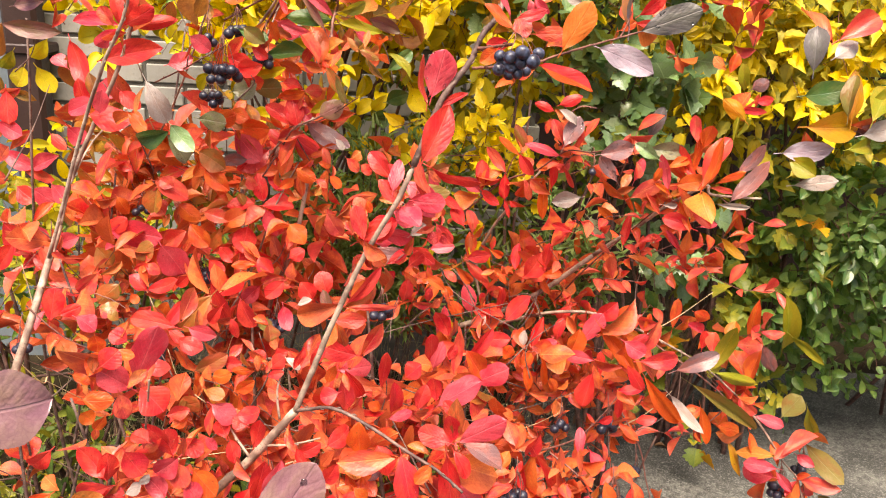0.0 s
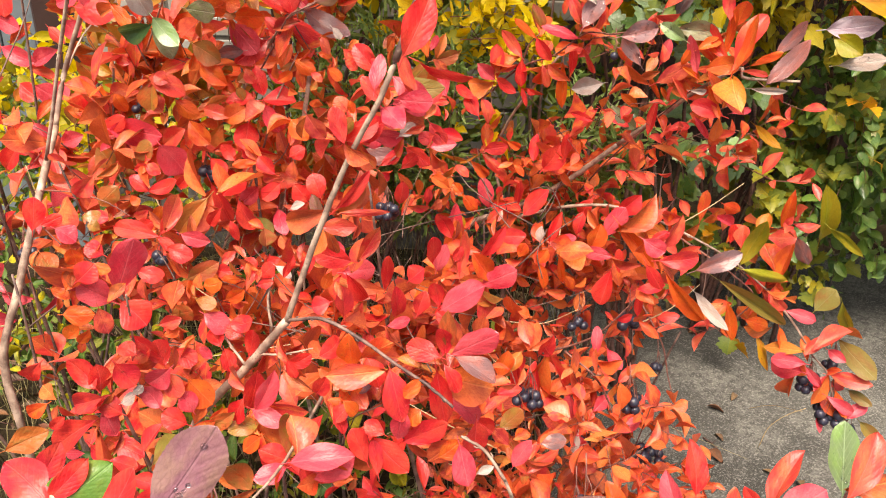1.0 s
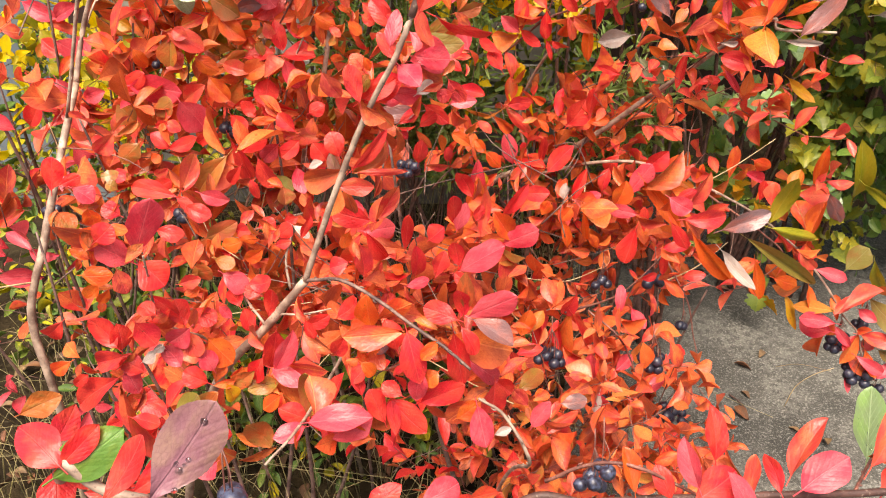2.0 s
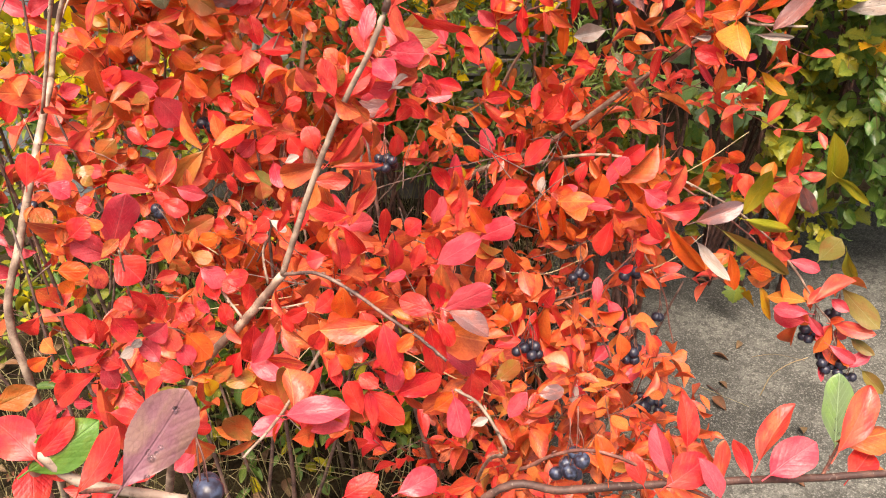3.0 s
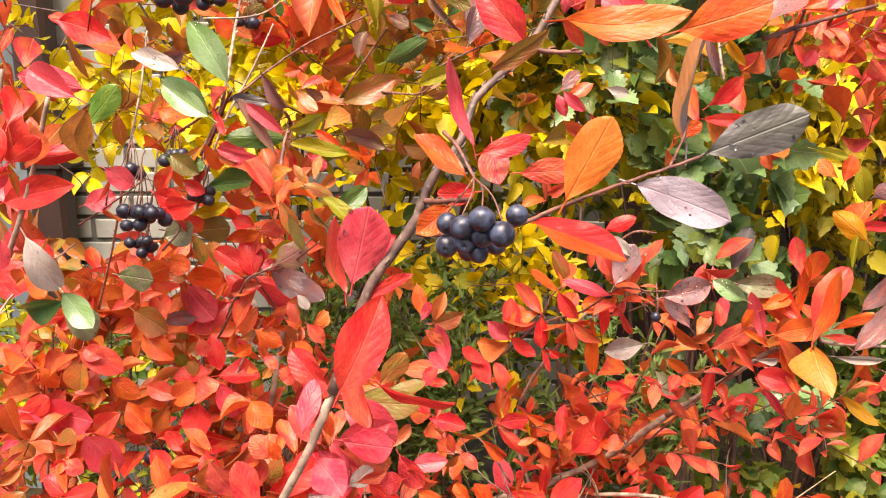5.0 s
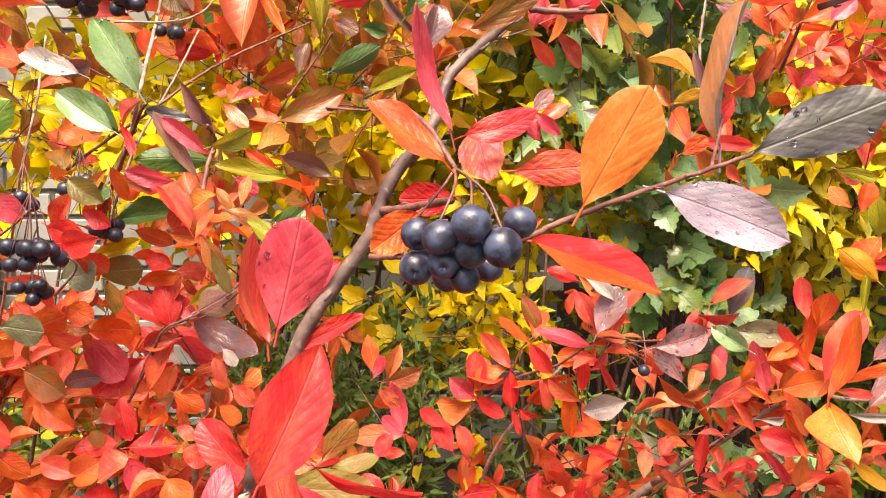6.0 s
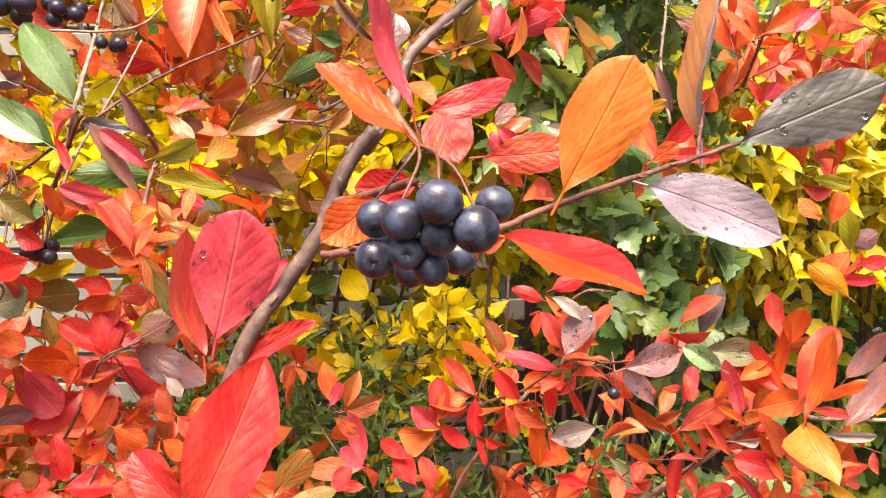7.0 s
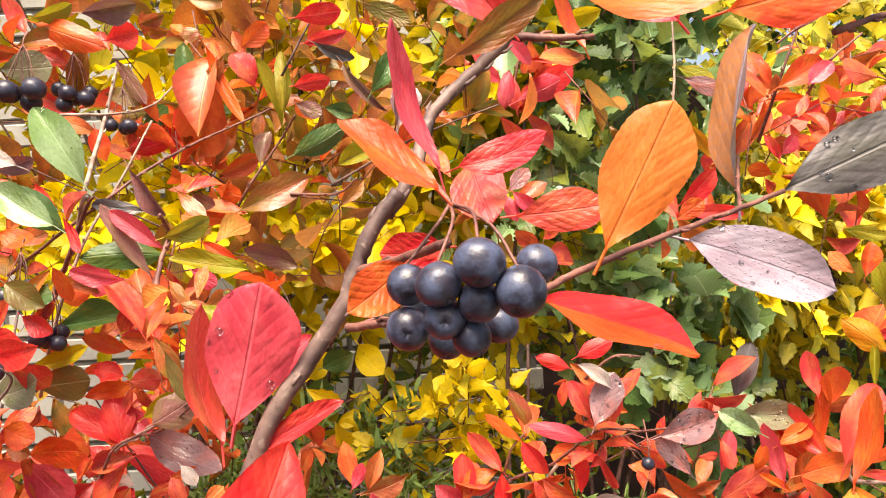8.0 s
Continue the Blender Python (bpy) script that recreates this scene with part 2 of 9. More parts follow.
MASS = {
    "red": leaf_material("red leaf mass", [(0.74, 0.018, 0.03), (0.82, 0.05, 0.04), (0.8, 0.14, 0.03), (0.8, 0.07, 0.1), (0.34, 0.06, 0.03), (0.82, 0.05, 0.06), (0.78, 0.22, 0.03), (0.76, 0.03, 0.06), (0.3, 0.13, 0.04), (0.82, 0.09, 0.09), (0.8, 0.17, 0.04), (0.52, 0.07, 0.05)], (0.82, 0.2, 0.06), 0.8, 0.36, 0.22, 0.26, 0.4, 0.0, True),
    "orange": leaf_material("orange leaf mass", [(0.82, 0.06, 0.04), (0.82, 0.13, 0.03), (0.8, 0.035, 0.045), (0.8, 0.20, 0.03), (0.40, 0.07, 0.03), (0.84, 0.07, 0.08), (0.82, 0.09, 0.06), (0.56, 0.22, 0.03), (0.8, 0.04, 0.07)], (0.82, 0.22, 0.05), 0.8, 0.36, 0.2, 0.30, 0.4, 0.0, True),
    "rust": leaf_material("rust and red leaf mass", [(0.80, 0.075, 0.03), (0.78, 0.15, 0.03), (0.78, 0.035, 0.045), (0.52, 0.24, 0.03), (0.36, 0.09, 0.035), (0.36, 0.30, 0.04), (0.80, 0.10, 0.07), (0.80, 0.045, 0.06), (0.76, 0.17, 0.03), (0.28, 0.12, 0.05), (0.78, 0.05, 0.04)], (0.8, 0.22, 0.05), 0.8, 0.38, 0.2, 0.28, 0.4, 0.0, True),
    "mixed": leaf_material("turning leaf mass", [(0.40, 0.12, 0.04), (0.30, 0.20, 0.05), (0.20, 0.25, 0.05), (0.74, 0.06, 0.04), (0.46, 0.38, 0.03), (0.34, 0.13, 0.06), (0.70, 0.20, 0.03), (0.42, 0.10, 0.05), (0.10, 0.19, 0.04)], (0.60, 0.24, 0.04), 0.7, 0.36, 0.25, 0.44, 0.25, 0.0, True),
    "skirt": leaf_material("red and russet leaf mass", [(0.78, 0.05, 0.03), (0.8, 0.11, 0.03), (0.74, 0.03, 0.05), (0.28, 0.08, 0.035), (0.8, 0.07, 0.08), (0.76, 0.16, 0.03), (0.8, 0.05, 0.05), (0.16, 0.06, 0.035), (0.62, 0.36, 0.08), (0.8, 0.16, 0.1)], (0.78, 0.2, 0.05), 0.8, 0.38, 0.2, 0.26, 0.4, 0.0, True),
    "lemon": leaf_material("lemon and green leaf mass", [(0.90, 0.72, 0.03), (0.88, 0.66, 0.012), (0.92, 0.76, 0.10), (0.36, 0.42, 0.04), (0.90, 0.64, 0.02), (0.10, 0.20, 0.05), (0.92, 0.74, 0.05), (0.86, 0.58, 0.015), (0.24, 0.36, 0.14)], (0.90, 0.74, 0.16), 0.35, 0.46, 0.08, 0.58, 0.12, 0.0, True),
    "yellow": leaf_material("yellow leaf mass", [(0.92, 0.7, 0.008), (0.88, 0.62, 0.008), (0.92, 0.74, 0.03), (0.56, 0.52, 0.015), (0.16, 0.24, 0.035), (0.9, 0.64, 0.008), (0.92, 0.7, 0.012), (0.34, 0.38, 0.03), (0.9, 0.68, 0.01)], (0.74, 0.54, 0.02), 0.25, 0.46, 0.08, 0.45, 0.12, 0.0, True),
    "green": leaf_material("green leaf mass", [(0.09, 0.21, 0.035), (0.20, 0.36, 0.07), (0.14, 0.29, 0.07), (0.32, 0.46, 0.12), (0.24, 0.39, 0.18), (0.11, 0.24, 0.05)], (0.32, 0.42, 0.08), 0.5, 0.32, 0.35, 0.44, 0.3, 0.0, True),
    # palest tones: pale green leaves, and highlights put in as leaf colour
    "pale": leaf_material("green leaf mass with sheen in pale tones", [(0.068, 0.162, 0.041), (0.149, 0.284, 0.095), (0.324, 0.486, 0.27), (0.054, 0.135, 0.041), (0.486, 0.621, 0.432), (0.108, 0.216, 0.068), (0.594, 0.567, 0.054)], (0.19, 0.32, 0.11), 0.5, 0.28, 0.6, 0.42, 0.4, 0.0, True),
    "low": leaf_material("green and yellow leaf mass", [(0.07, 0.17, 0.04), (0.60, 0.43, 0.02), (0.13, 0.27, 0.06), (0.64, 0.45, 0.02), (0.08, 0.19, 0.05), (0.30, 0.36, 0.05), (0.62, 0.46, 0.02), (0.10, 0.23, 0.06)], (0.30, 0.32, 0.05), 0.5, 0.4, 0.2, 0.42, 0.3, 0.0, True),
    "feather": leaf_material("feathery weed mass", [(0.20, 0.36, 0.08), (0.30, 0.46, 0.14), (0.40, 0.52, 0.18), (0.16, 0.32, 0.07)], (0.40, 0.48, 0.14), 0.3, 0.40, 0.2, 0.55, 0.1, 0.0, True),
    # dark green tones put the shade of hedge and low weeds into leaf colour
    "dark": leaf_material("hedge and weed mass, shade in tones", [(0.056, 0.14, 0.028), (0.126, 0.238, 0.042), (0.84, 0.644, 0.014), (0.168, 0.28, 0.056)], (0.12, 0.16, 0.03), 0.4, 0.5, 0.05, 0.25, 0.15, 0.0, True),
    "litter": leaf_material("fallen leaf litter", [(0.14, 0.06, 0.03), (0.24, 0.12, 0.05), (0.20, 0.05, 0.025), (0.30, 0.21, 0.10), (0.10, 0.06, 0.04)], (0.10, 0.06, 0.035), 0.5, 0.6, 0.0, 0.1, 0.2, 0.0, True),
}


def bark_material(name, low, high, scale):
    n = Nodes(name)
    place = n.tree.nodes.new("ShaderNodeNewGeometry").outputs["Position"]
    a = n.noise(scale, 4.0, place)
    b = n.noise(scale * 5, 3.0, place)
    colour = n.mix(n.step(a, 0.35, 0.68), low, high)
    colour = n.mix(n.math("MULTIPLY", n.step(b, 0.60, 0.70), 0.35), colour, (0.36, 0.28, 0.22))
    colour = n.mix(n.math("MULTIPLY", n.step(b, 0.40, 0.30), 0.6), colour, tuple(v * 0.5 for v in low))
    skin = n.add("BsdfPrincipled", Base_Color=colour, Roughness=0.6, Normal=n.bump(b, 0.5, 0.0008))
    return n.done(skin.outputs[0])


BARK = bark_material("grey-brown bark", (0.19, 0.125, 0.095), (0.46, 0.35, 0.27), 60)
CANE_BARK = bark_material("brown cane bark", (0.070, 0.040, 0.036), (0.20, 0.125, 0.10), 60)
DARK_BARK = bark_material("dark wet bark", (0.05, 0.022, 0.018), (0.13, 0.06, 0.045), 70)
TWIG = bark_material("red-brown twig bark", (0.10, 0.034, 0.028), (0.22, 0.085, 0.06), 90)
GRASS = bark_material("dull dry grass", (0.17, 0.15, 0.05), (0.40, 0.33, 0.17), 40)
STRAW = bark_material("dry straw", (0.45, 0.33, 0.17), (0.62, 0.50, 0.30), 40)


def berry_material(name, bloomy):
    n = Nodes(name)
    rnd = n.tree.nodes.new("ShaderNodeObjectInfo").outputs["Random"]
    place = n.tree.nodes.new("ShaderNodeNewGeometry").outputs["Position"]
    bloom = n.noise(260.0, 3.0, place)
    fine = n.noise(1500.0, 2.0, place)
    base = n.mix(rnd, (0.012, 0.011, 0.020), (0.024, 0.020, 0.034))
    waxy = n.mix(n.step(bloom, 0.38, 0.68), base, tuple(bloomy * v for v in (0.058, 0.073, 0.125)))
    skin = n.add("BsdfPrincipled", Base_Color=waxy, Roughness=n.math("ADD", n.math("MULTIPLY", bloom, 0.28), 0.24), Normal=n.bump(n.math("ADD", n.math("MULTIPLY", bloom, 1.5), n.math("MULTIPLY", fine, 0.3)), 0.35, 0.0006))
    return n.done(skin.outputs[0])


def water_material():
    n = Nodes("rain water")
    return n.done(n.add("BsdfPrincipled", Base_Color=(1, 1, 1, 1), Roughness=0.02, IOR=1.33, Transmission_Weight=1.0).outputs[0])


def concrete_material():
    n = Nodes("weathered concrete")
    place = n.tree.nodes.new("ShaderNodeNewGeometry").outputs["Position"]
    wide, mid = n.noise(6.0, 10.0, place), n.noise(48.0, 8.0, place)
    grit, sand = n.noise(240.0, 3.0, place), n.noise(700.0, 2.0, place)
    colour = n.mix(n.step(wide, 0.38, 0.62), (0.026, 0.027, 0.024), (0.118, 0.117, 0.104))
    colour = n.mix(n.math("MULTIPLY", n.step(mid, 0.46, 0.58), 0.8), colour, (0.036, 0.036, 0.032))
    colour = n.mix(n.math("MULTIPLY", n.step(grit, 0.54, 0.68), 0.7), colour, (0.25, 0.245, 0.225))
    colour = n.mix(n.math("MULTIPLY", n.step(grit, 0.46, 0.34), 0.75), colour, (0.03, 0.028, 0.024))
    colour = n.mix(n.math("MULTIPLY", n.step(sand, 0.56, 0.66), 0.4), colour, (0.33, 0.31, 0.27))
    height = n.math("ADD", n.math("MULTIPLY", mid, 1.5), grit)
    skin = n.add("BsdfPrincipled", Base_Color=colour, Roughness=0.82, Normal=n.bump(height, 0.8, 0.004))
    return n.done(skin.outputs[0])


def soil_material():
    n = Nodes("dark damp soil")
    place = n.tree.nodes.new("ShaderNodeNewGeometry").outputs["Position"]
    a, b = n.noise(9.0, 5.0, place), n.noise(70.0, 5.0, place)
    colour = n.mix(n.step(a, 0.35, 0.65), (0.013, 0.009, 0.005), (0.032, 0.023, 0.012))
    colour = n.mix(n.math("MULTIPLY", n.step(b, 0.58, 0.68), 0.6), colour, (0.06, 0.05, 0.03))
    skin = n.add("BsdfPrincipled", Base_Color=colour, Roughness=0.95, Normal=n.bump(b, 0.8, 0.01))
    skin.inputs["Specular IOR Level"].default_value = 0.1
    return n.done(skin.outputs[0])


def plain_material(name, low, high, scale, rough, relief=0.002, joined=False):
    n = Nodes(name)
    place = n.tree.nodes.new("ShaderNodeNewGeometry").outputs["Position"]
    rnd = n.tree.nodes.new("ShaderNodeObjectInfo").outputs["Random"]
    a, b = n.noise(scale, 5.0, place), n.noise(scale * 9, 4.0, place)
    colour = n.mix(n.step(a, 0.3, 0.7), low, high)
    colour = n.mix(n.math("MULTIPLY", n.step(b, 0.58, 0.7), 0.35), colour, tuple(v * 0.55 for v in low))
    colour = n.mix(n.math("MULTIPLY", rnd, 0.25), colour, tuple(v * 0.8 for v in high))
    skin = n.add("BsdfPrincipled", Base_Color=colour, Roughness=rough, Normal=n.bump(b, 0.5, relief))
    return n.done(skin.outputs[0])


BERRY, DARK_BERRY = berry_material("blue-black berry skin", 1.0), berry_material("black berry skin", 0.45)
WATER, CONCRETE, SOIL = water_material(), concrete_material(), soil_material()
BRICK = plain_material("pale grey brick", (0.27, 0.26, 0.235), (0.36, 0.35, 0.32), 9, 0.85)
MORTAR = plain_material("grey mortar", (0.09, 0.085, 0.075), (0.15, 0.14, 0.125), 30, 0.95)
PLINTH = plain_material("blue-grey painted boards", (0.085, 0.11, 0.125), (0.14, 0.17, 0.19), 5, 0.8)
PIPE = plain_material("dark brown painted metal", (0.030, 0.014, 0.012), (0.045, 0.022, 0.018), 12, 0.45)


# ---- building blocks ----
def mesh_object(name, verts, faces, material, smooth=False, uvs=None):
    me = bpy.data.meshes.new(name)
    me.from_pydata(verts, [], faces)
    me.materials.append(material)
    if uvs is not None:
        layer = me.uv_layers.new(name="UVMap")
        index = np.empty(len(me.loops), dtype=np.int32)
        me.loops.foreach_get("vertex_index", index)
        layer.data.foreach_set("uv", np.asarray(uvs, dtype=np.float32)[index].ravel())
    if smooth:
        me.polygons.foreach_set("use_smooth", [True] * len(me.polygons))
    return me


def under(ob, parent, label=""):
    """Makes ob a part of a thing that stands unturned."""
    ob.parent = parent
    ob.matrix_parent_inverse = Matrix.Translation(-parent.location) if parent.type == "EMPTY" else Matrix.Identity(4)
    if label:
        ob["label"] = label
    return ob


def part(name, me, parent, label=""):
    return under(new(name, me), parent, label)


def thing(name, place, label, category, group=""):
    ob = new(name)
    ob.empty_display_size = 0.05
    ob.location = place
    return tagged(ob, label, category, group)


def block(lo, hi, bevel=0.0):
    bm = bmesh.new()
    bmesh.ops.create_cube(bm, size=1.0)
    for v in bm.verts:
        for k in range(3):
            v.co[k] = lo[k] if v.co[k] < 0 else hi[k]
    if bevel:
        bmesh.ops.bevel(bm, geom=bm.edges[:], offset=bevel, segments=1, affect="EDGES")
    return bm


def from_bmesh(name, bm, material, smooth=False):
    me = bpy.data.meshes.new(name)
    bm.to_mesh(me)
    bm.free()
    me.materials.append(material)
    if smooth:
        me.polygons.foreach_set("use_smooth", [True] * len(me.polygons))
    return me


def curve_points(points, steps):
    """A smooth line through the points."""
    pts = [Vector(p) for p in points]
    pts = [pts[0] * 2 - pts[1]] + pts + [pts[-1] * 2 - pts[-2]]
    line = []
    for i in range(1, len(pts) - 2):
        a, b, c, d = pts[i - 1:i + 3]
        for k in range(steps):
            t = k / steps
            line.append(0.5 * (2 * b + (c - a) * t + (2 * a - 5 * b + 4 * c - d) * t * t + (3 * b - a - 3 * c + d) * t ** 3))
    return line + [pts[-2]]


def tube(line, r0, r1, sides=7, knots=0.0, rng=random):
    """Vertices and faces of a tapered, slightly knotty stem."""
    verts, faces = [], []
    n = len(line)
    for i, p in enumerate(line):
        way = (line[min(i + 1, n - 1)] - line[max(i - 1, 0)]).normalized()
        side = way.cross(Vector((0.31, 0.2, 0.93)))
        side = side.normalized() if side.length > 1e-4 else Vector((1, 0, 0))
        up = side.cross(way)
        r = (r0 + (r1 - r0) * i / (n - 1)) * (1 + knots * rng.uniform(-1, 1))
        for k in range(sides):
            a = 2 * math.pi * k / sides
            verts.append(p + (side * math.cos(a) + up * math.sin(a)) * r)
    for i in range(n - 1):
        for k in range(sides):
            a, b = i * sides + k, i * sides + (k + 1) % sides
            faces.append((a, b, b + sides, a + sides))
    faces.append(tuple(range(sides))[::-1])
    faces.append(tuple(range((n - 1) * sides, n * sides)))
    return verts, faces


# ---- ground, path and house wall ----
def ground_sheet():
    """Soil to the horizon, uneven near the shrubs."""
    cuts = [-400, -60, -12, -4] + [-3 + 0.12 * i for i in range(60)] + [5, 12, 60, 400]
    verts = []
    for y in cuts:
        for x in cuts:
            near = abs(x) < 3.5 and -3 < y < 5
            z = -0.03 + (0.03 * (noise.noise((x * 3, y * 3, 0)) if near else 0))
            verts.append((x, y, min(z, -0.012)))
    n = len(cuts)
    faces = [(j * n + i, j * n + i + 1, (j + 1) * n + i + 1, (j + 1) * n + i) for j in range(n - 1) for i in range(n - 1)]
    ob = new("ground", mesh_object("ground", verts, faces, SOIL, True))
    tagged(ob, "dark damp soil bed under autumn shrubs", "ground", kind="structure")


def concrete_path():
    """A cast path with a worn, uneven edge towards the shrubs."""
    rng = random.Random(3)
    ys = [-14.0, -9.0, -6.0, -4.0, -2.6] + [-1.6 + 0.07 * i for i in range(60)]
    verts, faces = [], []
    for y in ys:
        edge = 0.16 + 0.04 * noise.noise((0.0, y * 4, 2.0)) + 0.10 * max(0.0, y - 1.1)
        for k, (x, z) in enumerate(((edge, -0.06), (edge + 0.005, -0.006), (edge + 0.02, 0.0), (0.9, 0.003), (1.75, 0.0), (1.765, -0.06))):
            verts.append((x + rng.uniform(-0.004, 0.004) * (k < 3), y, z))
    for j in range(len(ys) - 1):
        for k in range(5):
            a = j * 6 + k
            faces.append((a, a + 1, a + 7, a + 6))
    faces.append(tuple(range(5, -1, -1)))
    last = (len(ys) - 1) * 6
    faces.append(tuple(range(last, last + 6)))
    ob = new("pavement", mesh_object("pavement", verts, faces, CONCRETE))
    tagged(ob, "weathered grey concrete path with pitted surface", "path", kind="structure")


HOUSE_Y, COURSE = 2.5, 0.0667


def brick_wall():
    """The pale brick side of a house: mortar core with each brick set 6 mm proud, the hidden top plain."""
    core = new("wall_brick", from_bmesh("wall_brick", block((-1.24, HOUSE_Y, -0.1), (0.30, HOUSE_Y + 0.25, 2.75)), MORTAR))
    tagged(core, "pale grey brick house wall with dark joints", "wall", kind="structure")
    whole = from_bmesh("brick", block((0.006, -0.006, 0.006), (0.234, 0.05, 0.0607), 0.003), BRICK)
    half = from_bmesh("brick_half", block((0.006, -0.006, 0.006), (0.114, 0.05, 0.0607), 0.003), BRICK)
    rng = random.Random(8)
    for row in range(4, 40):
        odd = row % 2
        places = [(-1.24 + 0.12 * odd + 0.24 * i, whole) for i in range(6)]
        if odd:
            places.append((-1.24, half))
        for x, me in places:
            ob = new("brick", me)
            ob.parent = core
            ob.matrix_basis = pose(x + rng.uniform(-0.002, 0.002), HOUSE_Y + rng.uniform(-0.003, 0.001), row * COURSE, rng.uniform(-0.4, 0.4), 0, rng.uniform(-0.3, 0.3))


def panel_wall():
    """The blue-grey boarded wall that meets the brick behind the downpipe, each board a piece of its own."""
    core = new("wall_boarded", from_bmesh("wall_boarded", block((-4.0, HOUSE_Y - 0.02, -0.1), (-1.24, HOUSE_Y + 0.25, 2.75)), PLINTH))
    tagged(core, "blue-grey weathered board wall beside brickwork", "wall", kind="structure")
    board = from_bmesh("board", block((0.003, -0.022, 0.3), (0.137, 0.0, 2.7), 0.004), PLINTH)
    for i in range(12):
        ob = new("board", board)
        ob.parent = core
        ob.matrix_basis = pose(-1.24 - 0.14 * (i + 1), HOUSE_Y - 0.018, 0)


def shade_wall():
    """An added plain dark wall behind the hedge: closes the garden, stands in for shade."""
    ob = new("wall_north", from_bmesh("wall_north", block((0.3, 3.7, -0.1), (6.0, 3.9, 1.7), 0.01), PIPE))
    tagged(ob, "added plain dark brown wall behind hedge, standing in for shade", "wall", kind="structure")


def downpipe():
    x, y = -1.183, HOUSE_Y - 0.085
    pipe = thing("downpipe", (x, y, 0.0), "dark brown painted metal rain downpipe at house corner", "downpipe")
    part("pipe", from_bmesh("pipe", block((x - 0.050, y - 0.035, 0.52), (x + 0.050, y + 0.035, 2.7), 0.012), PIPE), pipe)
    for z in (0.95, 1.95):
        part("bracket", from_bmesh("bracket", block((x - 0.058, y - 0.042, z), (x + 0.058, y + 0.08, z + 0.028), 0.004), PIPE), pipe)
    line = curve_points([(x, y, 0.56), (x, y - 0.02, 0.42), (x, y - 0.10, 0.32)], 5)
    part("elbow", mesh_object("elbow", *tube(line, 0.040, 0.040, 12), PIPE, True), pipe)


ground_sheet()
concrete_path()
brick_wall()
panel_wall()
shade_wall()
downpipe()


# ---- leaf blades ----
def half_width(v, kind):
    """Half the blade's width at v of its length, 0.5 at the widest."""
    s = v ** (1.27 if kind == "obovate" else 1.02)
    r = 2 * s - 1
    return 0.5 * max(0.0, 1 - abs(r) ** 2.3) ** (0.98 if r < 0 else 0.74 if kind == "obovate" else 0.90)


def blade(kind, rows, cols, fold, arch, curl, teeth, seed):
    """A leaf 1 long and about 1 wide along y, folded at the midrib, arched and waved, with a toothed edge and a stalk."""
    rng = random.Random(seed)
    wave, skew = rng.uniform(0, 6.28), rng.uniform(-0.05, 0.05)
    verts, uvs, faces = [], [], []
    across = [j / cols for j in range(-cols, cols + 1)]
    for i in range(rows + 1):
        v = i / rows
        w = half_width(v, kind)
        for u in across:
            edge = 1.0
            if abs(u) == 1 and teeth and 0 < i < rows:
                edge = 1.0 + teeth * (1 if i % 2 else -1) / max(w, 0.12) * 0.5
            edge *= 1.0 + (0.05 * math.sin(6.5 * v + wave * (2 if u > 0 else 5)) + 0.03 * math.sin(13 * v + wave * 3 * u)) * abs(u)
            x = u * w * edge
            z = fold * abs(x) + arch * 4 * v * (1 - v) + curl * v * v * math.sin(3 * x + wave) * 0.5
            z += 0.025 * math.sin(9 * v + wave) * (abs(u) ** 2) - 0.35 * max(0.0, fold) * x * x
            verts.append((x + skew * 4 * v * (1 - v), v, z))
            uvs.append((0.5 + u * w, v))
    n = len(across)
    for i in range(rows):
        for j in range(n - 1):
            a = i * n + j
            faces.append((a, a + 1, a + n + 1, a + n))
    k = len(verts)
    for y, z in ((0.02, 0.0), (-0.16, -0.03)):
        for x, dz in ((-0.022, 0.0), (0.022, 0.0), (0.0, 0.016)):
            verts.append((x, y, z + dz))
            uvs.append((0.5, 0.02))
    faces += [(k, k + 1, k + 4, k + 3), (k + 1, k + 2, k + 5, k + 4), (k + 2, k, k + 3, k + 5)]
    return verts, faces, uvs


BLADES = {}


def leaf_mesh(key, fine, pick=None):
    """One of nine shared blades in the colour of that kind."""
    variant = random.randrange(9) if pick is None else pick
    tag = (key, variant, fine)
    if tag not in BLADES:
        fold = (0.22, 0.10, 0.36, 0.05, 0.18, 0.28, -0.16, 0.42, 0.24)[variant]
        arch = (0.05, -0.05, 0.07, 0.02, -0.02, 0.10, 0.08, 0.0, -0.10)[variant]
        curl = (0.05, 0.16, -0.08, 0.20, -0.16, 0.04, 0.10, -0.20, 0.25)[variant]
        size = ((8, 2, 0.0), (22, 3, 0.012), (34, 4, 0.008))[fine]
        fold *= 0.6 if fine == 2 else 1.0
        verts, faces, uvs = blade(("obovate", "obovate", "oval", "obovate", "oval", "obovate", "oval", "obovate", "oval")[variant], size[0], size[1], fold, arch, curl, size[2], variant)
        BLADES[tag] = mesh_object("leaf", verts, faces, LEAF_MATS[key], True, uvs)
    return BLADES[tag]


LEAF_NAMES = {"R": "", "W": "pale leaf underside wet with rain", "V": "purple-grey leaf wet with rain", "H": "leaf with raindrops, sky sheen in its lilac-grey colour", "M": "dark purple leaf", "T": "folded leaf, grey-lilac with orange half", "U": "purple-brown leaf", "Gg": "dark grey-green leaf with raindrops",
              "paleG": "pale green leaf", "G": "green leaf", "N": "fresh green leaf", "L": "lime-yellow leaf", "J": "yellow leaf", "O": "orange leaf", "A": "amber-orange leaf", "K": "curled brown leaf", "B": "bronze leaf"}


PLACED = []


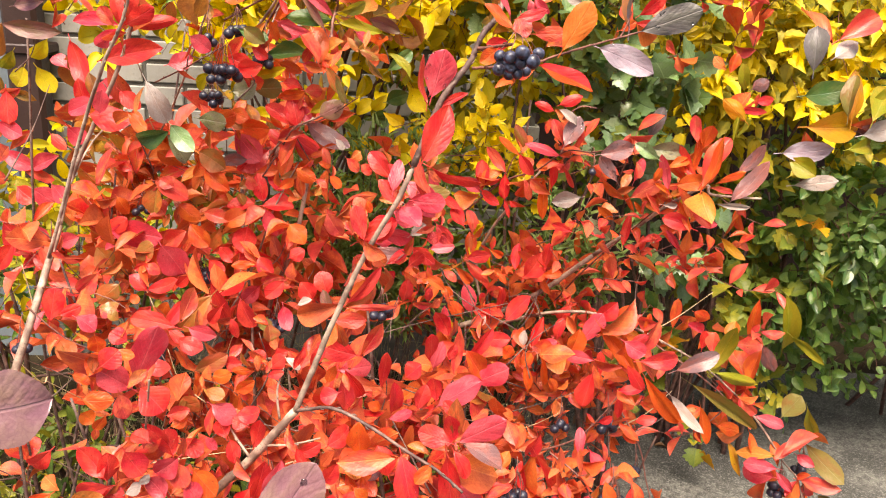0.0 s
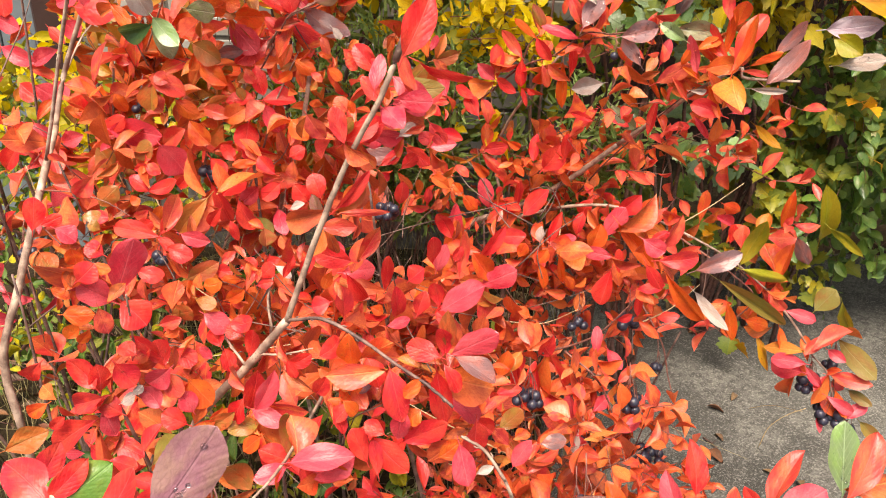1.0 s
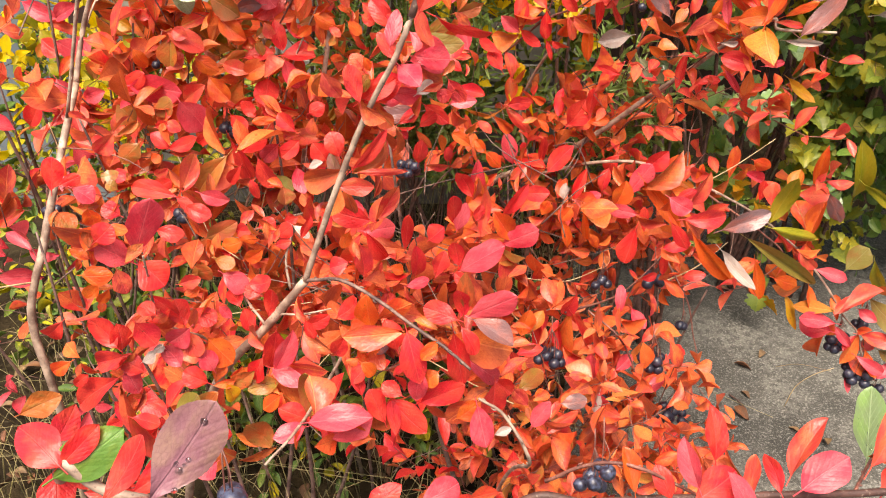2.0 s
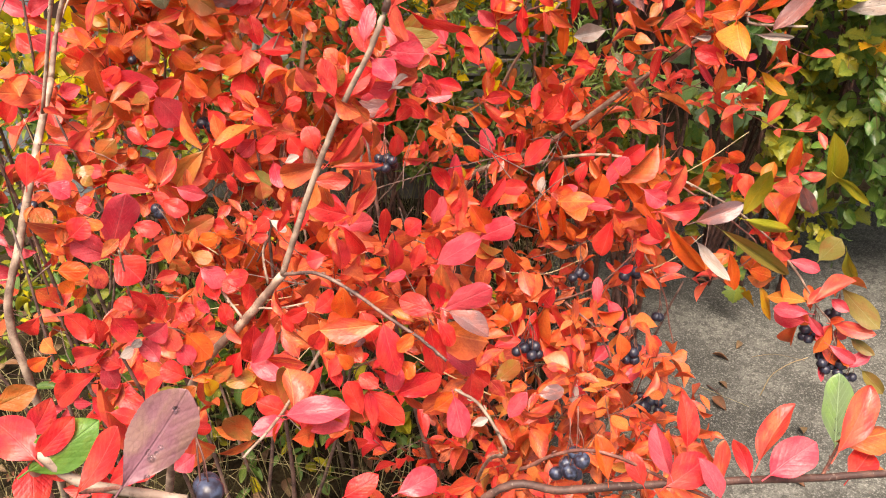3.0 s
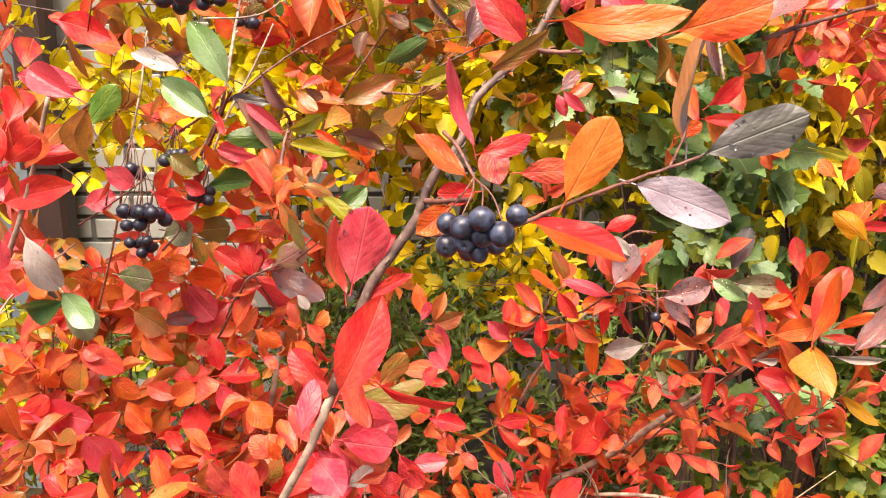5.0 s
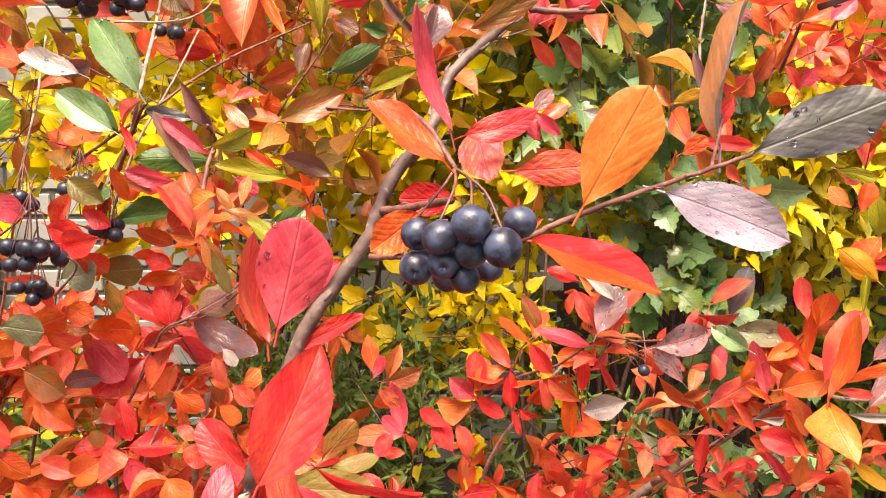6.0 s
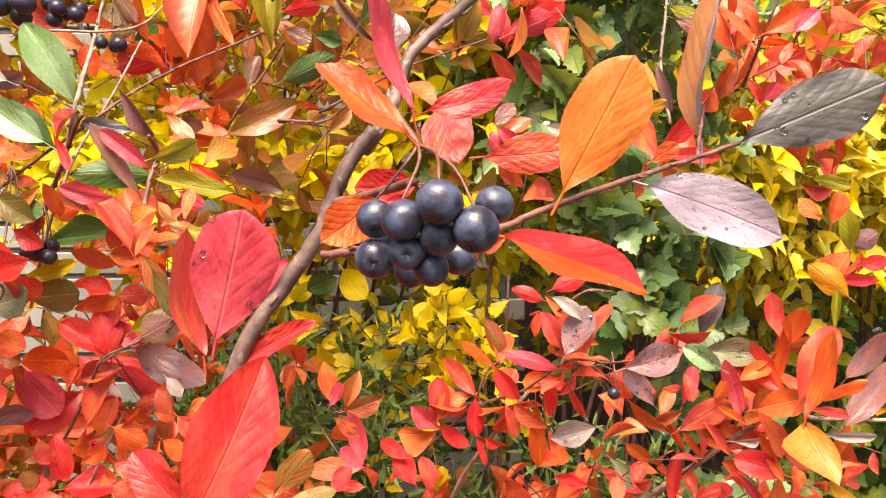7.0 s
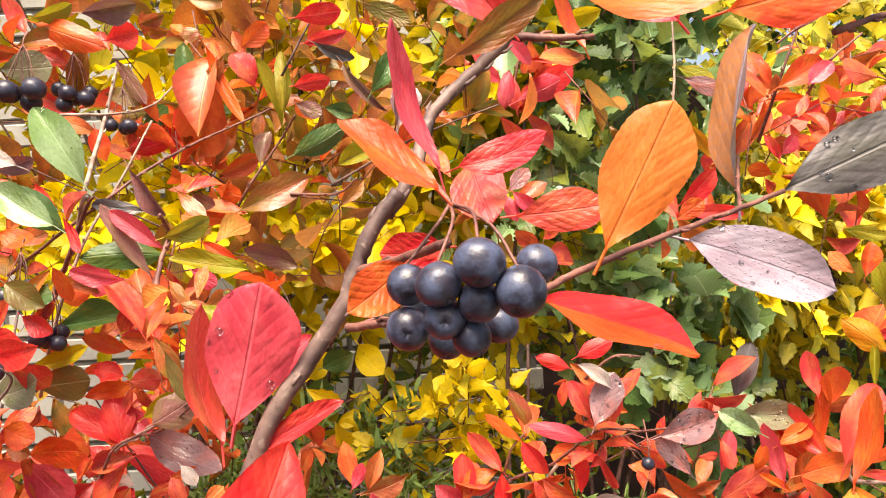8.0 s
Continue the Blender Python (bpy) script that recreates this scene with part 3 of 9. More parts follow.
def leaf(shrub, key, base, tip, width, normal, pick=None):
    """A leaf from stalk end to tip, width across, its upper side along normal."""
    base, tip, up = Vector(base), Vector(tip), Vector(normal)
    along = tip - base
    if base.y > 0.86:
        along, width = along * 1.06, width * 0.93
    size = along.length
    up = (up - along * up.dot(along) / along.length_squared).normalized()
    side = along.cross(up).normalized()
    PLACED.append((shrub, key, base, along, up))
    ob = part("leaf", leaf_mesh(key, (base.y < 1.15) + (base.y < 0.82), pick), shrub, LEAF_NAMES.get(key, ""))
    m = Matrix((side * width, along, up * size)).transposed().to_4x4()
    m.translation = base
    ob.matrix_basis = m
    return ob


def drop_mesh():
    """A bead of rain water, flat where it lies on the leaf."""
    verts, faces, n = [(0, 0, 0.62)], [], 9
    for ring, (r, z) in enumerate(((0.55, 0.52), (0.92, 0.26), (1.0, 0.0), (0.7, -0.06))):
        for k in range(n):
            a = 2 * math.pi * k / n
            verts.append((r * math.cos(a), r * math.sin(a) * 1.12, z))
    for k in range(n):
        faces.append((0, 1 + k, 1 + (k + 1) % n))
        for ring in range(3):
            a, b = 1 + ring * n + k, 1 + ring * n + (k + 1) % n
            faces.append((a, a + n, b + n, b))
    faces.append(tuple(1 + 3 * n + k for k in range(n))[::-1])
    return mesh_object("water_drop", verts, faces, WATER, True)


DROP = drop_mesh()


def wet(ob, count):
    """Raindrops lying on the upper side of a leaf."""
    m = ob.matrix_basis
    rng = random.Random(round(m.translation.x * 1e4) + count)
    inside = [v.co.copy() for v in ob.data.vertices if 0.15 < v.co.y < 0.92 and abs(v.co.x) < 0.36]
    up = (m.to_3x3() @ Vector((0, 0, 1))).normalized()
    turn = up.to_track_quat("Z", "Y").to_matrix().to_4x4()
    for co in rng.sample(inside, min(count, len(inside))):
        r = rng.uniform(0.0007, 0.0016)
        drop = new("water_drop", DROP)
        drop.parent = ob
        drop.matrix_parent_inverse = m.inverted()
        drop.matrix_basis = Matrix.Translation(m @ co + up * 0.0001) @ turn @ pose(0, 0, 0, 0, 0, rng.uniform(0, 360)) @ Matrix.Diagonal((r, r, r * 0.8, 1))
    return ob


def branch(shrub, kind, r0, r1, *points):
    """A tapered, knotty stem through the points, with buds along thin twigs."""
    rng = random.Random(len(shrub.children) + 11)
    line = curve_points(points, 7)
    for i in range(1, len(line) - 1):
        line[i] = line[i] + Vector((rng.uniform(-1, 1), rng.uniform(-1, 1), rng.uniform(-1, 1))) * min(r0, 0.001) * 0.25
    verts, faces = tube(line, r0, r1, 9 if r0 > 0.003 else 6, 0.03, rng)
    for i in range(2, len(line) - 1, 3 if r0 < 0.003 else 9):
        way = (line[i + 1] - line[i]).normalized()
        out = way.cross(Vector((rng.uniform(-1, 1), rng.uniform(-1, 1), rng.uniform(-1, 1)))).normalized()
        r = r0 + (r1 - r0) * i / len(line)
        r = min(r, 0.0016)
        bud = [line[i] + out * r * 0.5, line[i] + out * r * 1.6 + way * r * 1.2, line[i] + out * r * 1.7 + way * r * 3.2]
        bv, bf = tube(bud, r * 0.7, r * 0.25, 5)
        k = len(verts)
        verts += bv
        faces += [tuple(a + k for a in f) for f in bf]
    return part("branch", mesh_object("branch", verts, faces, {"bark": BARK, "cane": CANE_BARK, "dark": DARK_BARK, "twig": TWIG, "straw": STRAW}[kind], True), shrub)


centre = thing("chokeberry_shrub", (-0.42, 0.86, 0.0), "chokeberry shrub with glossy red autumn leaves and black berries", "shrub", "chokeberry shrubs")
left = thing("chokeberry_shrub", (-0.62, 1.0, 0.0), "chokeberry shrub with bronze, green and red leaves by wall", "shrub", "chokeberry shrubs")
right = thing("chokeberry_shrub", (0.02, 1.45, 0.0), "chokeberry shrub with orange-red leaves arching over concrete path", "shrub", "chokeberry shrubs")


# ---- branches of the three chokeberry shrubs ----
branch(centre, "bark", 0.0058, 0.004, (-0.42, 0.86, 0), (-0.33, 0.8, 0.4), (-0.243, 0.74, 0.636), (-0.164, 0.721, 0.741), (-0.121, 0.706, 0.8))
branch(centre, "bark", 0.0030, 0.0025, (-0.121, 0.706, 0.8), (-0.1, 0.7, 0.856), (-0.079, 0.7, 0.911), (-0.054, 0.7, 0.968), (-0.028, 0.694, 1.017), (-0.016, 0.7, 1.046))
branch(centre, "cane", 0.0030, 0.0024, (-0.016, 0.7, 1.046), (0.005, 0.7, 1.102), (0.017, 0.703, 1.12), (0.028, 0.706, 1.136), (0.037, 0.71, 1.157), (0.046, 0.712, 1.169))
branch(centre, "cane", 0.0022, 0.0022, (0.042, 0.715, 1.162), (0.051, 0.722, 1.176), (0.057, 0.735, 1.194), (0.069, 0.74, 1.206), (0.084, 0.742, 1.22), (0.099, 0.75, 1.245), (0.109, 0.76, 1.269), (0.126, 0.78, 1.328))
branch(centre, "twig", 0.0016, 0.001, (0.084, 0.742, 1.22), (0.098, 0.74, 1.218), (0.112, 0.74, 1.218))
branch(centre, "twig", 0.0016, 0.001, (0.212, 0.78, 1.224), (0.238, 0.79, 1.232), (0.286, 0.82, 1.243))
branch(centre, "cane", 0.0020, 0.0012, (-0.121, 0.706, 0.8), (-0.083, 0.68, 0.819), (-0.049, 0.66, 0.815), (-0.011, 0.63, 0.808), (0.016, 0.61, 0.803), (0.038, 0.6, 0.789))
branch(centre, "bark", 0.0014, 0.0008, (-0.137, 0.71, 0.788), (-0.14, 0.715, 0.816), (-0.134, 0.72, 0.838))
branch(centre, "bark", 0.0013, 0.0009, (-0.152, 0.715, 0.755), (-0.123, 0.7, 0.767), (-0.095, 0.69, 0.781))
branch(centre, "bark", 0.0016, 0.0009, (-0.17, 0.72, 0.738), (-0.187, 0.73, 0.757), (-0.202, 0.735, 0.78))
branch(centre, "twig", 0.0016, 0.0012, (0.033, 0.708, 1.146), (0.044, 0.69, 1.149), (0.059, 0.665, 1.154))
branch(centre, "twig", 0.0013, 0.0009, (0.03, 0.7, 1.131), (0.044, 0.69, 1.133), (0.063, 0.685, 1.136), (0.08, 0.69, 1.138), (0.096, 0.7, 1.143), (0.12, 0.715, 1.15), (0.15, 0.735, 1.157), (0.175, 0.745, 1.164))
branch(centre, "twig", 0.0008, 0.0006, (0.158, 0.74, 1.159), (0.169, 0.77, 1.168), (0.177, 0.79, 1.18))
branch(centre, "bark", 0.0022, 0.0012, (0.05, 0.85, 0.35), (0.075, 0.68, 0.6), (0.089, 0.58, 0.711), (0.067, 0.59, 0.751), (0.045, 0.595, 0.764))
branch(centre, "bark", 0.002, 0.0012, (-0.117, 0.85, 0.621), (-0.11, 0.62, 0.709), (-0.129, 0.56, 0.711))
branch(centre, "bark", 0.0018, 0.001, (-0.2, 0.75, 0.5), (-0.224, 0.74, 0.682), (-0.257, 0.69, 0.758), (-0.227, 0.62, 0.872))
branch(centre, "bark", 0.004, 0.0025, (-0.3, 0.55, 0.35), (-0.2, 0.42, 0.75), (-0.166, 0.37, 0.893), (-0.138, 0.365, 0.883), (-0.083, 0.36, 0.88))
branch(centre, "twig", 0.0012, 0.001, (-0.139, 0.36, 0.882), (-0.079, 0.3, 0.952))
branch(centre, "bark", 0.0022, 0.001, (-0.25, 1.1, 0.3), (-0.21, 1.15, 0.62), (-0.342, 1.17, 0.598), (-0.253, 1.12, 0.796), (-0.219, 1.1, 0.886), (-0.182, 1.1, 0.958))
branch(centre, "bark", 0.004, 0.003, (-0.2, 1.25, 0), (-0.269, 1.25, 0.573), (-0.197, 1.15, 0.831), (-0.177, 1.15, 0.932))
branch(left, "bark", 0.006, 0.0045, (-0.62, 1, 0), (-0.54, 0.9, 0.45), (-0.541, 0.9, 0.6), (-0.511, 0.92, 0.699), (-0.49, 0.96, 0.789), (-0.493, 1.05, 0.866))
branch(left, "bark", 0.0036, 0.0022, (-0.493, 1.05, 0.866), (-0.481, 1.07, 0.924), (-0.445, 1.06, 0.992), (-0.402, 1.05, 1.07), (-0.377, 1.05, 1.133), (-0.359, 1.05, 1.187))
branch(left, "bark", 0.0015, 0.0010, (-0.481, 1.07, 0.924), (-0.459, 1.1, 0.973), (-0.45, 1.15, 0.992), (-0.435, 1.2, 1.013))
branch(left, "bark", 0.0024, 0.0016, (-0.486, 1, 0.839), (-0.416, 0.97, 1.012), (-0.372, 0.94, 1.095), (-0.349, 0.93, 1.132), (-0.336, 0.93, 1.166), (-0.323, 0.93, 1.213))
branch(left, "twig", 0.0011, 0.0005, (-0.499, 0.98, 0.806), (-0.436, 0.95, 0.818), (-0.386, 0.93, 0.816), (-0.354, 0.92, 0.803))
branch(left, "twig", 0.0011, 0.0005, (-0.507, 0.97, 0.784), (-0.406, 0.85, 0.8), (-0.315, 0.75, 0.828))
branch(left, "bark", 0.0015, 0.0009, (-0.442, 1.25, 0.919), (-0.362, 1.15, 1.025), (-0.301, 1.08, 1.131), (-0.282, 1.08, 1.193), (-0.28, 1.1, 1.248))
branch(left, "bark", 0.0015, 0.0009, (-0.261, 1.12, 1.04), (-0.227, 1.08, 1.102), (-0.202, 1.08, 1.16), (-0.178, 1.1, 1.209), (-0.16, 1.12, 1.253))
branch(left, "twig", 0.0011, 0.0006, (-0.371, 1.1, 1.055), (-0.314, 1.05, 1.082), (-0.271, 1.02, 1.105), (-0.25, 1, 1.116))
branch(left, "bark", 0.0019, 0.0011, (-0.31, 1.2, 0.843), (-0.239, 1.142, 0.944), (-0.189, 1.075, 1.002), (-0.167, 1.065, 1.017), (-0.141, 1.07, 1.03), (-0.122, 1.08, 1.047))
branch(left, "bark", 0.002, 0.0014, (-0.243, 1.12, 1.125), (-0.208, 1.08, 1.164), (-0.186, 1.05, 1.199), (-0.198, 1.12, 1.252), (-0.192, 1.14, 1.3))
branch(left, "twig", 0.0015, 0.0008, (-0.285, 1.13, 1.137), (-0.238, 1.1, 1.161), (-0.186, 1.06, 1.183), (-0.151, 1.08, 1.212), (-0.124, 1.12, 1.235), (-0.092, 1.14, 1.252), (-0.069, 1.14, 1.261))
branch(left, "twig", 0.002, 0.0012, (-0.237, 1.1, 1.117), (-0.211, 1.07, 1.147), (-0.188, 1.05, 1.181), (-0.179, 1.045, 1.192))
branch(left, "twig", 0.002, 0.0012, (-0.127, 1, 1.121), (-0.128, 1.03, 1.15), (-0.123, 1.03, 1.163), (-0.119, 1, 1.175))
branch(left, "twig", 0.0012, 0.0008, (-0.105, 1.12, 1.161), (-0.086, 1.1, 1.191), (-0.058, 1.1, 1.228), (-0.041, 1.08, 1.246))
branch(left, "twig", 0.0011, 0.0007, (-0.048, 1.08, 1.188), (-0.013, 1.07, 1.186), (0.004, 1.06, 1.196))
branch(left, "bark", 0.0012, 0.0007, (-0.223, 1.1, 1.258), (-0.184, 1.12, 1.26), (-0.167, 1.15, 1.271), (-0.157, 1.18, 1.293))
branch(left, "twig", 0.0011, 0.0007, (-0.236, 1.16, 0.936), (-0.199, 1.1, 1), (-0.145, 1.06, 1.023), (-0.094, 1, 1.061))
branch(left, "twig", 0.0011, 0.0007, (-0.149, 1.05, 1.081), (-0.137, 1.05, 1.118), (-0.128, 1.06, 1.161))
branch(left, "twig", 0.0014, 0.0008, (-0.232, 1.10, 0.935), (-0.203, 1.08, 0.978), (-0.182, 1.06, 1.010), (-0.152, 1.05, 1.025), (-0.119, 1.04, 1.045))
branch(right, "bark", 0.006, 0.004, (0.02, 1.45, 0), (0, 1.4, 0.35), (0.026, 1.36, 0.581), (0.106, 1.33, 0.645), (0.187, 1.28, 0.717), (0.26, 1.24, 0.798))
branch(right, "bark", 0.0036, 0.0016, (0.26, 1.24, 0.798), (0.311, 1.2, 0.858), (0.351, 1.17, 0.906), (0.392, 1.15, 0.938), (0.398, 1.14, 0.928), (0.465, 1.13, 0.928))
branch(right, "bark", 0.003, 0.0015, (0.106, 1.3, 0.643), (0.184, 1.22, 0.702), (0.244, 1.18, 0.724), (0.293, 1.17, 0.716), (0.353, 1.17, 0.691), (0.434, 1.17, 0.647), (0.506, 1.18, 0.587))
branch(right, "bark", 0.002, 0.0012, (0.506, 1.18, 0.587), (0.557, 1.18, 0.528), (0.589, 1.17, 0.483), (0.613, 1.16, 0.458), (0.625, 1.15, 0.422))
branch(right, "twig", 0.0018, 0.001, (0.345, 1.17, 0.686), (0.431, 1.15, 0.634), (0.472, 1.15, 0.593), (0.449, 1.16, 0.546))
branch(right, "twig", 0.0016, 0.0009, (0.052, 1.25, 0.858), (0.108, 1.23, 0.913), (0.153, 1.2, 0.939), (0.187, 1.16, 0.977), (0.215, 1.13, 0.983), (0.23, 1.1, 0.992))
branch(right, "twig", 0.0012, 0.0008, (0.108, 1.23, 0.913), (0.118, 1.22, 0.948), (0.132, 1.22, 0.964))
branch(right, "twig", 0.0014, 0.0009, (0.273, 1.12, 0.998), (0.289, 1.12, 0.997), (0.301, 1.12, 0.994))
branch(right, "twig", 0.0014, 0.0009, (0.177, 1.15, 1.024), (0.197, 1.13, 1.045), (0.22, 1.13, 1.044))
branch(right, "bark", 0.003, 0.002, (0.106, 1.3, 0.643), (0.08, 1.32, 0.732), (0.099, 1.3, 0.814), (0.161, 1.22, 0.933))
branch(right, "dark", 0.0034, 0.0028, (-0.02, 0.52, 0.55), (0.073, 0.52, 0.721), (0.133, 0.52, 0.732), (0.196, 0.52, 0.742), (0.257, 0.52, 0.75), (0.322, 0.53, 0.747), (0.389, 0.54, 0.747))
branch(right, "twig", 0.0016, 0.001, (0.098, 0.52, 0.752), (0.129, 0.51, 0.781), (0.159, 0.5, 0.79), (0.201, 0.5, 0.768), (0.232, 0.49, 0.761))
branch(right, "twig", 0.0014, 0.001, (0.324, 0.53, 0.748), (0.35, 0.57, 0.736), (0.358, 0.58, 0.739))
branch(right, "twig", 0.0016, 0.0009, (0.143, 0.95, 0.613), (0.221, 1.05, 0.577), (0.277, 1.12, 0.584), (0.304, 1.15, 0.601))
branch(right, "twig", 0.0016, 0.0009, (0.307, 1.15, 0.577), (0.338, 1.12, 0.527), (0.35, 1.1, 0.479), (0.365, 1.08, 0.431))
branch(right, "twig", 0.0015, 0.001, (0.175, 0.98, 0.598), (0.219, 0.95, 0.571), (0.249, 0.93, 0.504), (0.262, 0.9, 0.453))
branch(right, "bark", 0.002, 0.001, (0.317, 1.3, 1.19), (0.312, 1.32, 1.249), (0.319, 1.33, 1.309), (0.325, 1.35, 1.384))
branch(right, "twig", 0.0018, 0.001, (0.372, 1.25, 1.223), (0.373, 1.2, 1.273), (0.393, 1.2, 1.322))
branch(right, "twig", 0.0018, 0.001, (0.411, 1.25, 1.249), (0.413, 1.2, 1.282), (0.449, 1.2, 1.311))
branch(right, "twig", 0.0015, 0.001, (0.134, 1.3, 1.269), (0.149, 1.3, 1.308), (0.158, 1.3, 1.352))
branch(right, "twig", 0.0016, 0.001, (0.212, 1.3, 0.69), (0.247, 1.25, 0.766), (0.302, 1.2, 0.851), (0.339, 1.16, 0.909))
branch(right, "straw", 0.0008, 0.0006, (0.551, 1.2, 0.272), (0.557, 1.19, 0.324), (0.571, 1.17, 0.365), (0.589, 1.15, 0.395))
branch(right, "straw", 0.0005, 0.0004, (0.561, 1.3, 0.279), (0.583, 1.26, 0.317), (0.61, 1.2, 0.351))
branch(right, "twig", 0.0006, 0.0004, (0.197, 1.15, 0.973), (0.213, 1.15, 0.976), (0.232, 1.15, 0.979))
branch(right, "twig", 0.0005, 0.0003, (0.213, 1.15, 0.976), (0.225, 1.148, 0.972), (0.233, 1.145, 0.966))
branch(right, "twig", 0.0005, 0.0003, (0.208, 1.15, 0.975), (0.217, 1.148, 0.967), (0.228, 1.145, 0.959))
branch(right, "twig", 0.0005, 0.0003, (0.206, 1.15, 0.975), (0.211, 1.148, 0.965), (0.218, 1.145, 0.955))
branch(right, "twig", 0.0004, 0.0003, (0.217, 1.148, 0.967), (0.225, 1.147, 0.965), (0.231, 1.145, 0.962))
branch(right, "twig", 0.0004, 0.0003, (0.211, 1.148, 0.965), (0.218, 1.147, 0.961), (0.222, 1.145, 0.954))

# ---- leaves of the front shrub ----
leaf(centre, "R", (0.063, 0.68, 1.173), (0.086, 0.68, 1.18), 0.010, (-0.08, -0.95, 0.30), 8)
leaf(centre, "S", (0.067, 0.7, 1.176), (0.071, 0.68, 1.159), 0.015, (-0.28, -0.67, 0.69))
leaf(centre, "S", (0.08, 0.71, 1.16), (0.107, 0.71, 1.162), 0.013, (-0.01, -1.00, -0.02))
leaf(centre, "A", (0.102, 0.691, 1.149), (0.123, 0.693, 1.188), 0.023, (-0.14, -0.98, 0.13), 3)
wet(leaf(centre, "H", (0.142, 0.746, 1.149), (0.194, 0.744, 1.13), 0.024, (0.06, -0.96, 0.29), 4), 5)
wet(leaf(centre, "Gg", (0.178, 0.754, 1.164), (0.23, 0.754, 1.185), 0.025, (-0.04, -0.99, 0.12), 3), 7)
leaf(centre, "T", (0.176, 0.788, 1.165), (0.188, 0.792, 1.231), 0.029, (-0.98, -0.00, 0.18), 2)
wet(leaf(centre, "Q", (0.087, 0.716, 1.134), (0.136, 0.714, 1.118), 0.022, (0.22, -0.58, 0.78), 4), 2)
leaf(centre, "O", (0.057, 0.654, 1.166), (0.036, 0.656, 1.185), 0.012, (0.42, -0.73, 0.54), 4)
leaf(centre, "P", (0.058, 0.7, 1.174), (0.044, 0.7, 1.215), 0.0085, (0.62, -0.76, 0.2), 8)
leaf(centre, "R", (0.059, 0.7, 1.152), (0.04, 0.7, 1.151), 0.012, (-0.02, -1.00, 0.01))
leaf(centre, "O", (0.048, 0.676, 1.149), (0.035, 0.664, 1.139), 0.013, (0.48, -0.80, 0.35))
wet(leaf(centre, "P", (-0.003, 0.699, 1.105), (0.007, 0.701, 1.145), 0.026, (0.16, -0.86, 0.48), 3), 4)
leaf(centre, "S", (-0.007, 0.699, 1.1), (-0.015, 0.701, 1.139), 0.017, (0.94, -0.26, 0.21))
leaf(centre, "R", (-0.008, 0.682, 1.054), (0.012, 0.699, 1.1), 0.024, (0.16, -0.95, 0.27), 2)
leaf(centre, "P", (-0.026, 0.766, 1.017), (0.007, 0.761, 0.989), 0.024, (0.18, -0.91, 0.38))
leaf(centre, "Ol", (-0.028, 0.798, 0.999), (0.019, 0.802, 0.997), 0.021, (0.10, -0.92, 0.37))
leaf(centre, "R", (-0.002, 0.74, 1.037), (0.045, 0.74, 1.024), 0.021, (-0.21, -0.58, -0.79))
leaf(centre, "P", (-0.027, 0.701, 1.008), (-0.009, 0.679, 1), 0.019, (-0.28, -0.52, 0.81))
leaf(centre, "R", (-0.056, 0.682, 0.982), (-0.066, 0.69, 1.011), 0.015, (0.32, -0.88, 0.35))
leaf(centre, "S", (-0.029, 0.722, 1.006), (-0.047, 0.726, 1.027), 0.014, (0.23, -0.89, 0.39))
leaf(centre, "W", (-0.018, 0.738, 0.971), (-0.004, 0.742, 0.982), 0.011, (0.05, -0.93, 0.35))
leaf(centre, "R", (-0.034, 0.72, 1.03), (-0.035, 0.741, 1.037), 0.014, (0.30, -0.32, 0.90))
leaf(centre, "P", (-0.033, 0.698, 1.023), (-0.029, 0.714, 1.049), 0.013, (-0.11, -0.85, 0.52))
leaf(centre, "P", (-0.016, 0.718, 1.01), (0.014, 0.71, 1.011), 0.019, (-0.25, -0.92, 0.29))
leaf(centre, "S", (-0.001, 0.72, 1.015), (-0.019, 0.737, 1.045), 0.016, (0.63, -0.46, 0.63))
leaf(centre, "P", (-0.036, 0.764, 0.989), (-0.017, 0.757, 0.975), 0.011, (-0.02, -0.91, 0.42))
wet(leaf(centre, "P", (-0.099, 0.594, 0.729), (-0.044, 0.599, 0.734), 0.024, (-0.02, -0.44, 0.90)), 2)
wet(leaf(centre, "M", (-0.063, 0.275, 0.979), (-0.04, 0.295, 1.01), 0.023, (0.18, -0.89, 0.42), 1), 6)
leaf(centre, "N", (-0.165, 0.362, 0.893), (-0.13, 0.378, 0.915), 0.024, (0.10, -0.89, 0.44))
leaf(centre, "R", (-0.161, 0.364, 0.9), (-0.141, 0.376, 0.919), 0.013, (0.19, -0.90, 0.38))
leaf(centre, "R", (-0.158, 0.361, 0.903), (-0.188, 0.379, 0.912), 0.021, (0.02, -0.41, 0.91))
leaf(centre, "R", (-0.174, 0.38, 0.882), (-0.167, 0.36, 0.866), 0.019, (0.43, -0.46, 0.78))
leaf(centre, "R", (-0.164, 0.372, 0.892), (-0.148, 0.368, 0.882), 0.009, (0.30, -0.58, 0.76))
leaf(centre, "R", (-0.127, 0.341, 0.902), (-0.108, 0.359, 0.93), 0.016, (-0.16, -0.79, 0.60))
leaf(centre, "R", (-0.132, 0.374, 0.873), (-0.1, 0.386, 0.891), 0.018, (0.04, -0.85, 0.52))
leaf(centre, "K", (-0.199, 0.397, 0.903), (-0.177, 0.403, 0.912), 0.014, (0.08, -0.89, 0.45))
leaf(centre, "R", (-0.196, 0.414, 0.868), (-0.185, 0.426, 0.887), 0.015, (0.33, -0.88, 0.35))
leaf(centre, "M", (-0.179, 0.289, 1.028), (-0.152, 0.311, 1.025), 0.030, (0.60, -0.67, 0.44))
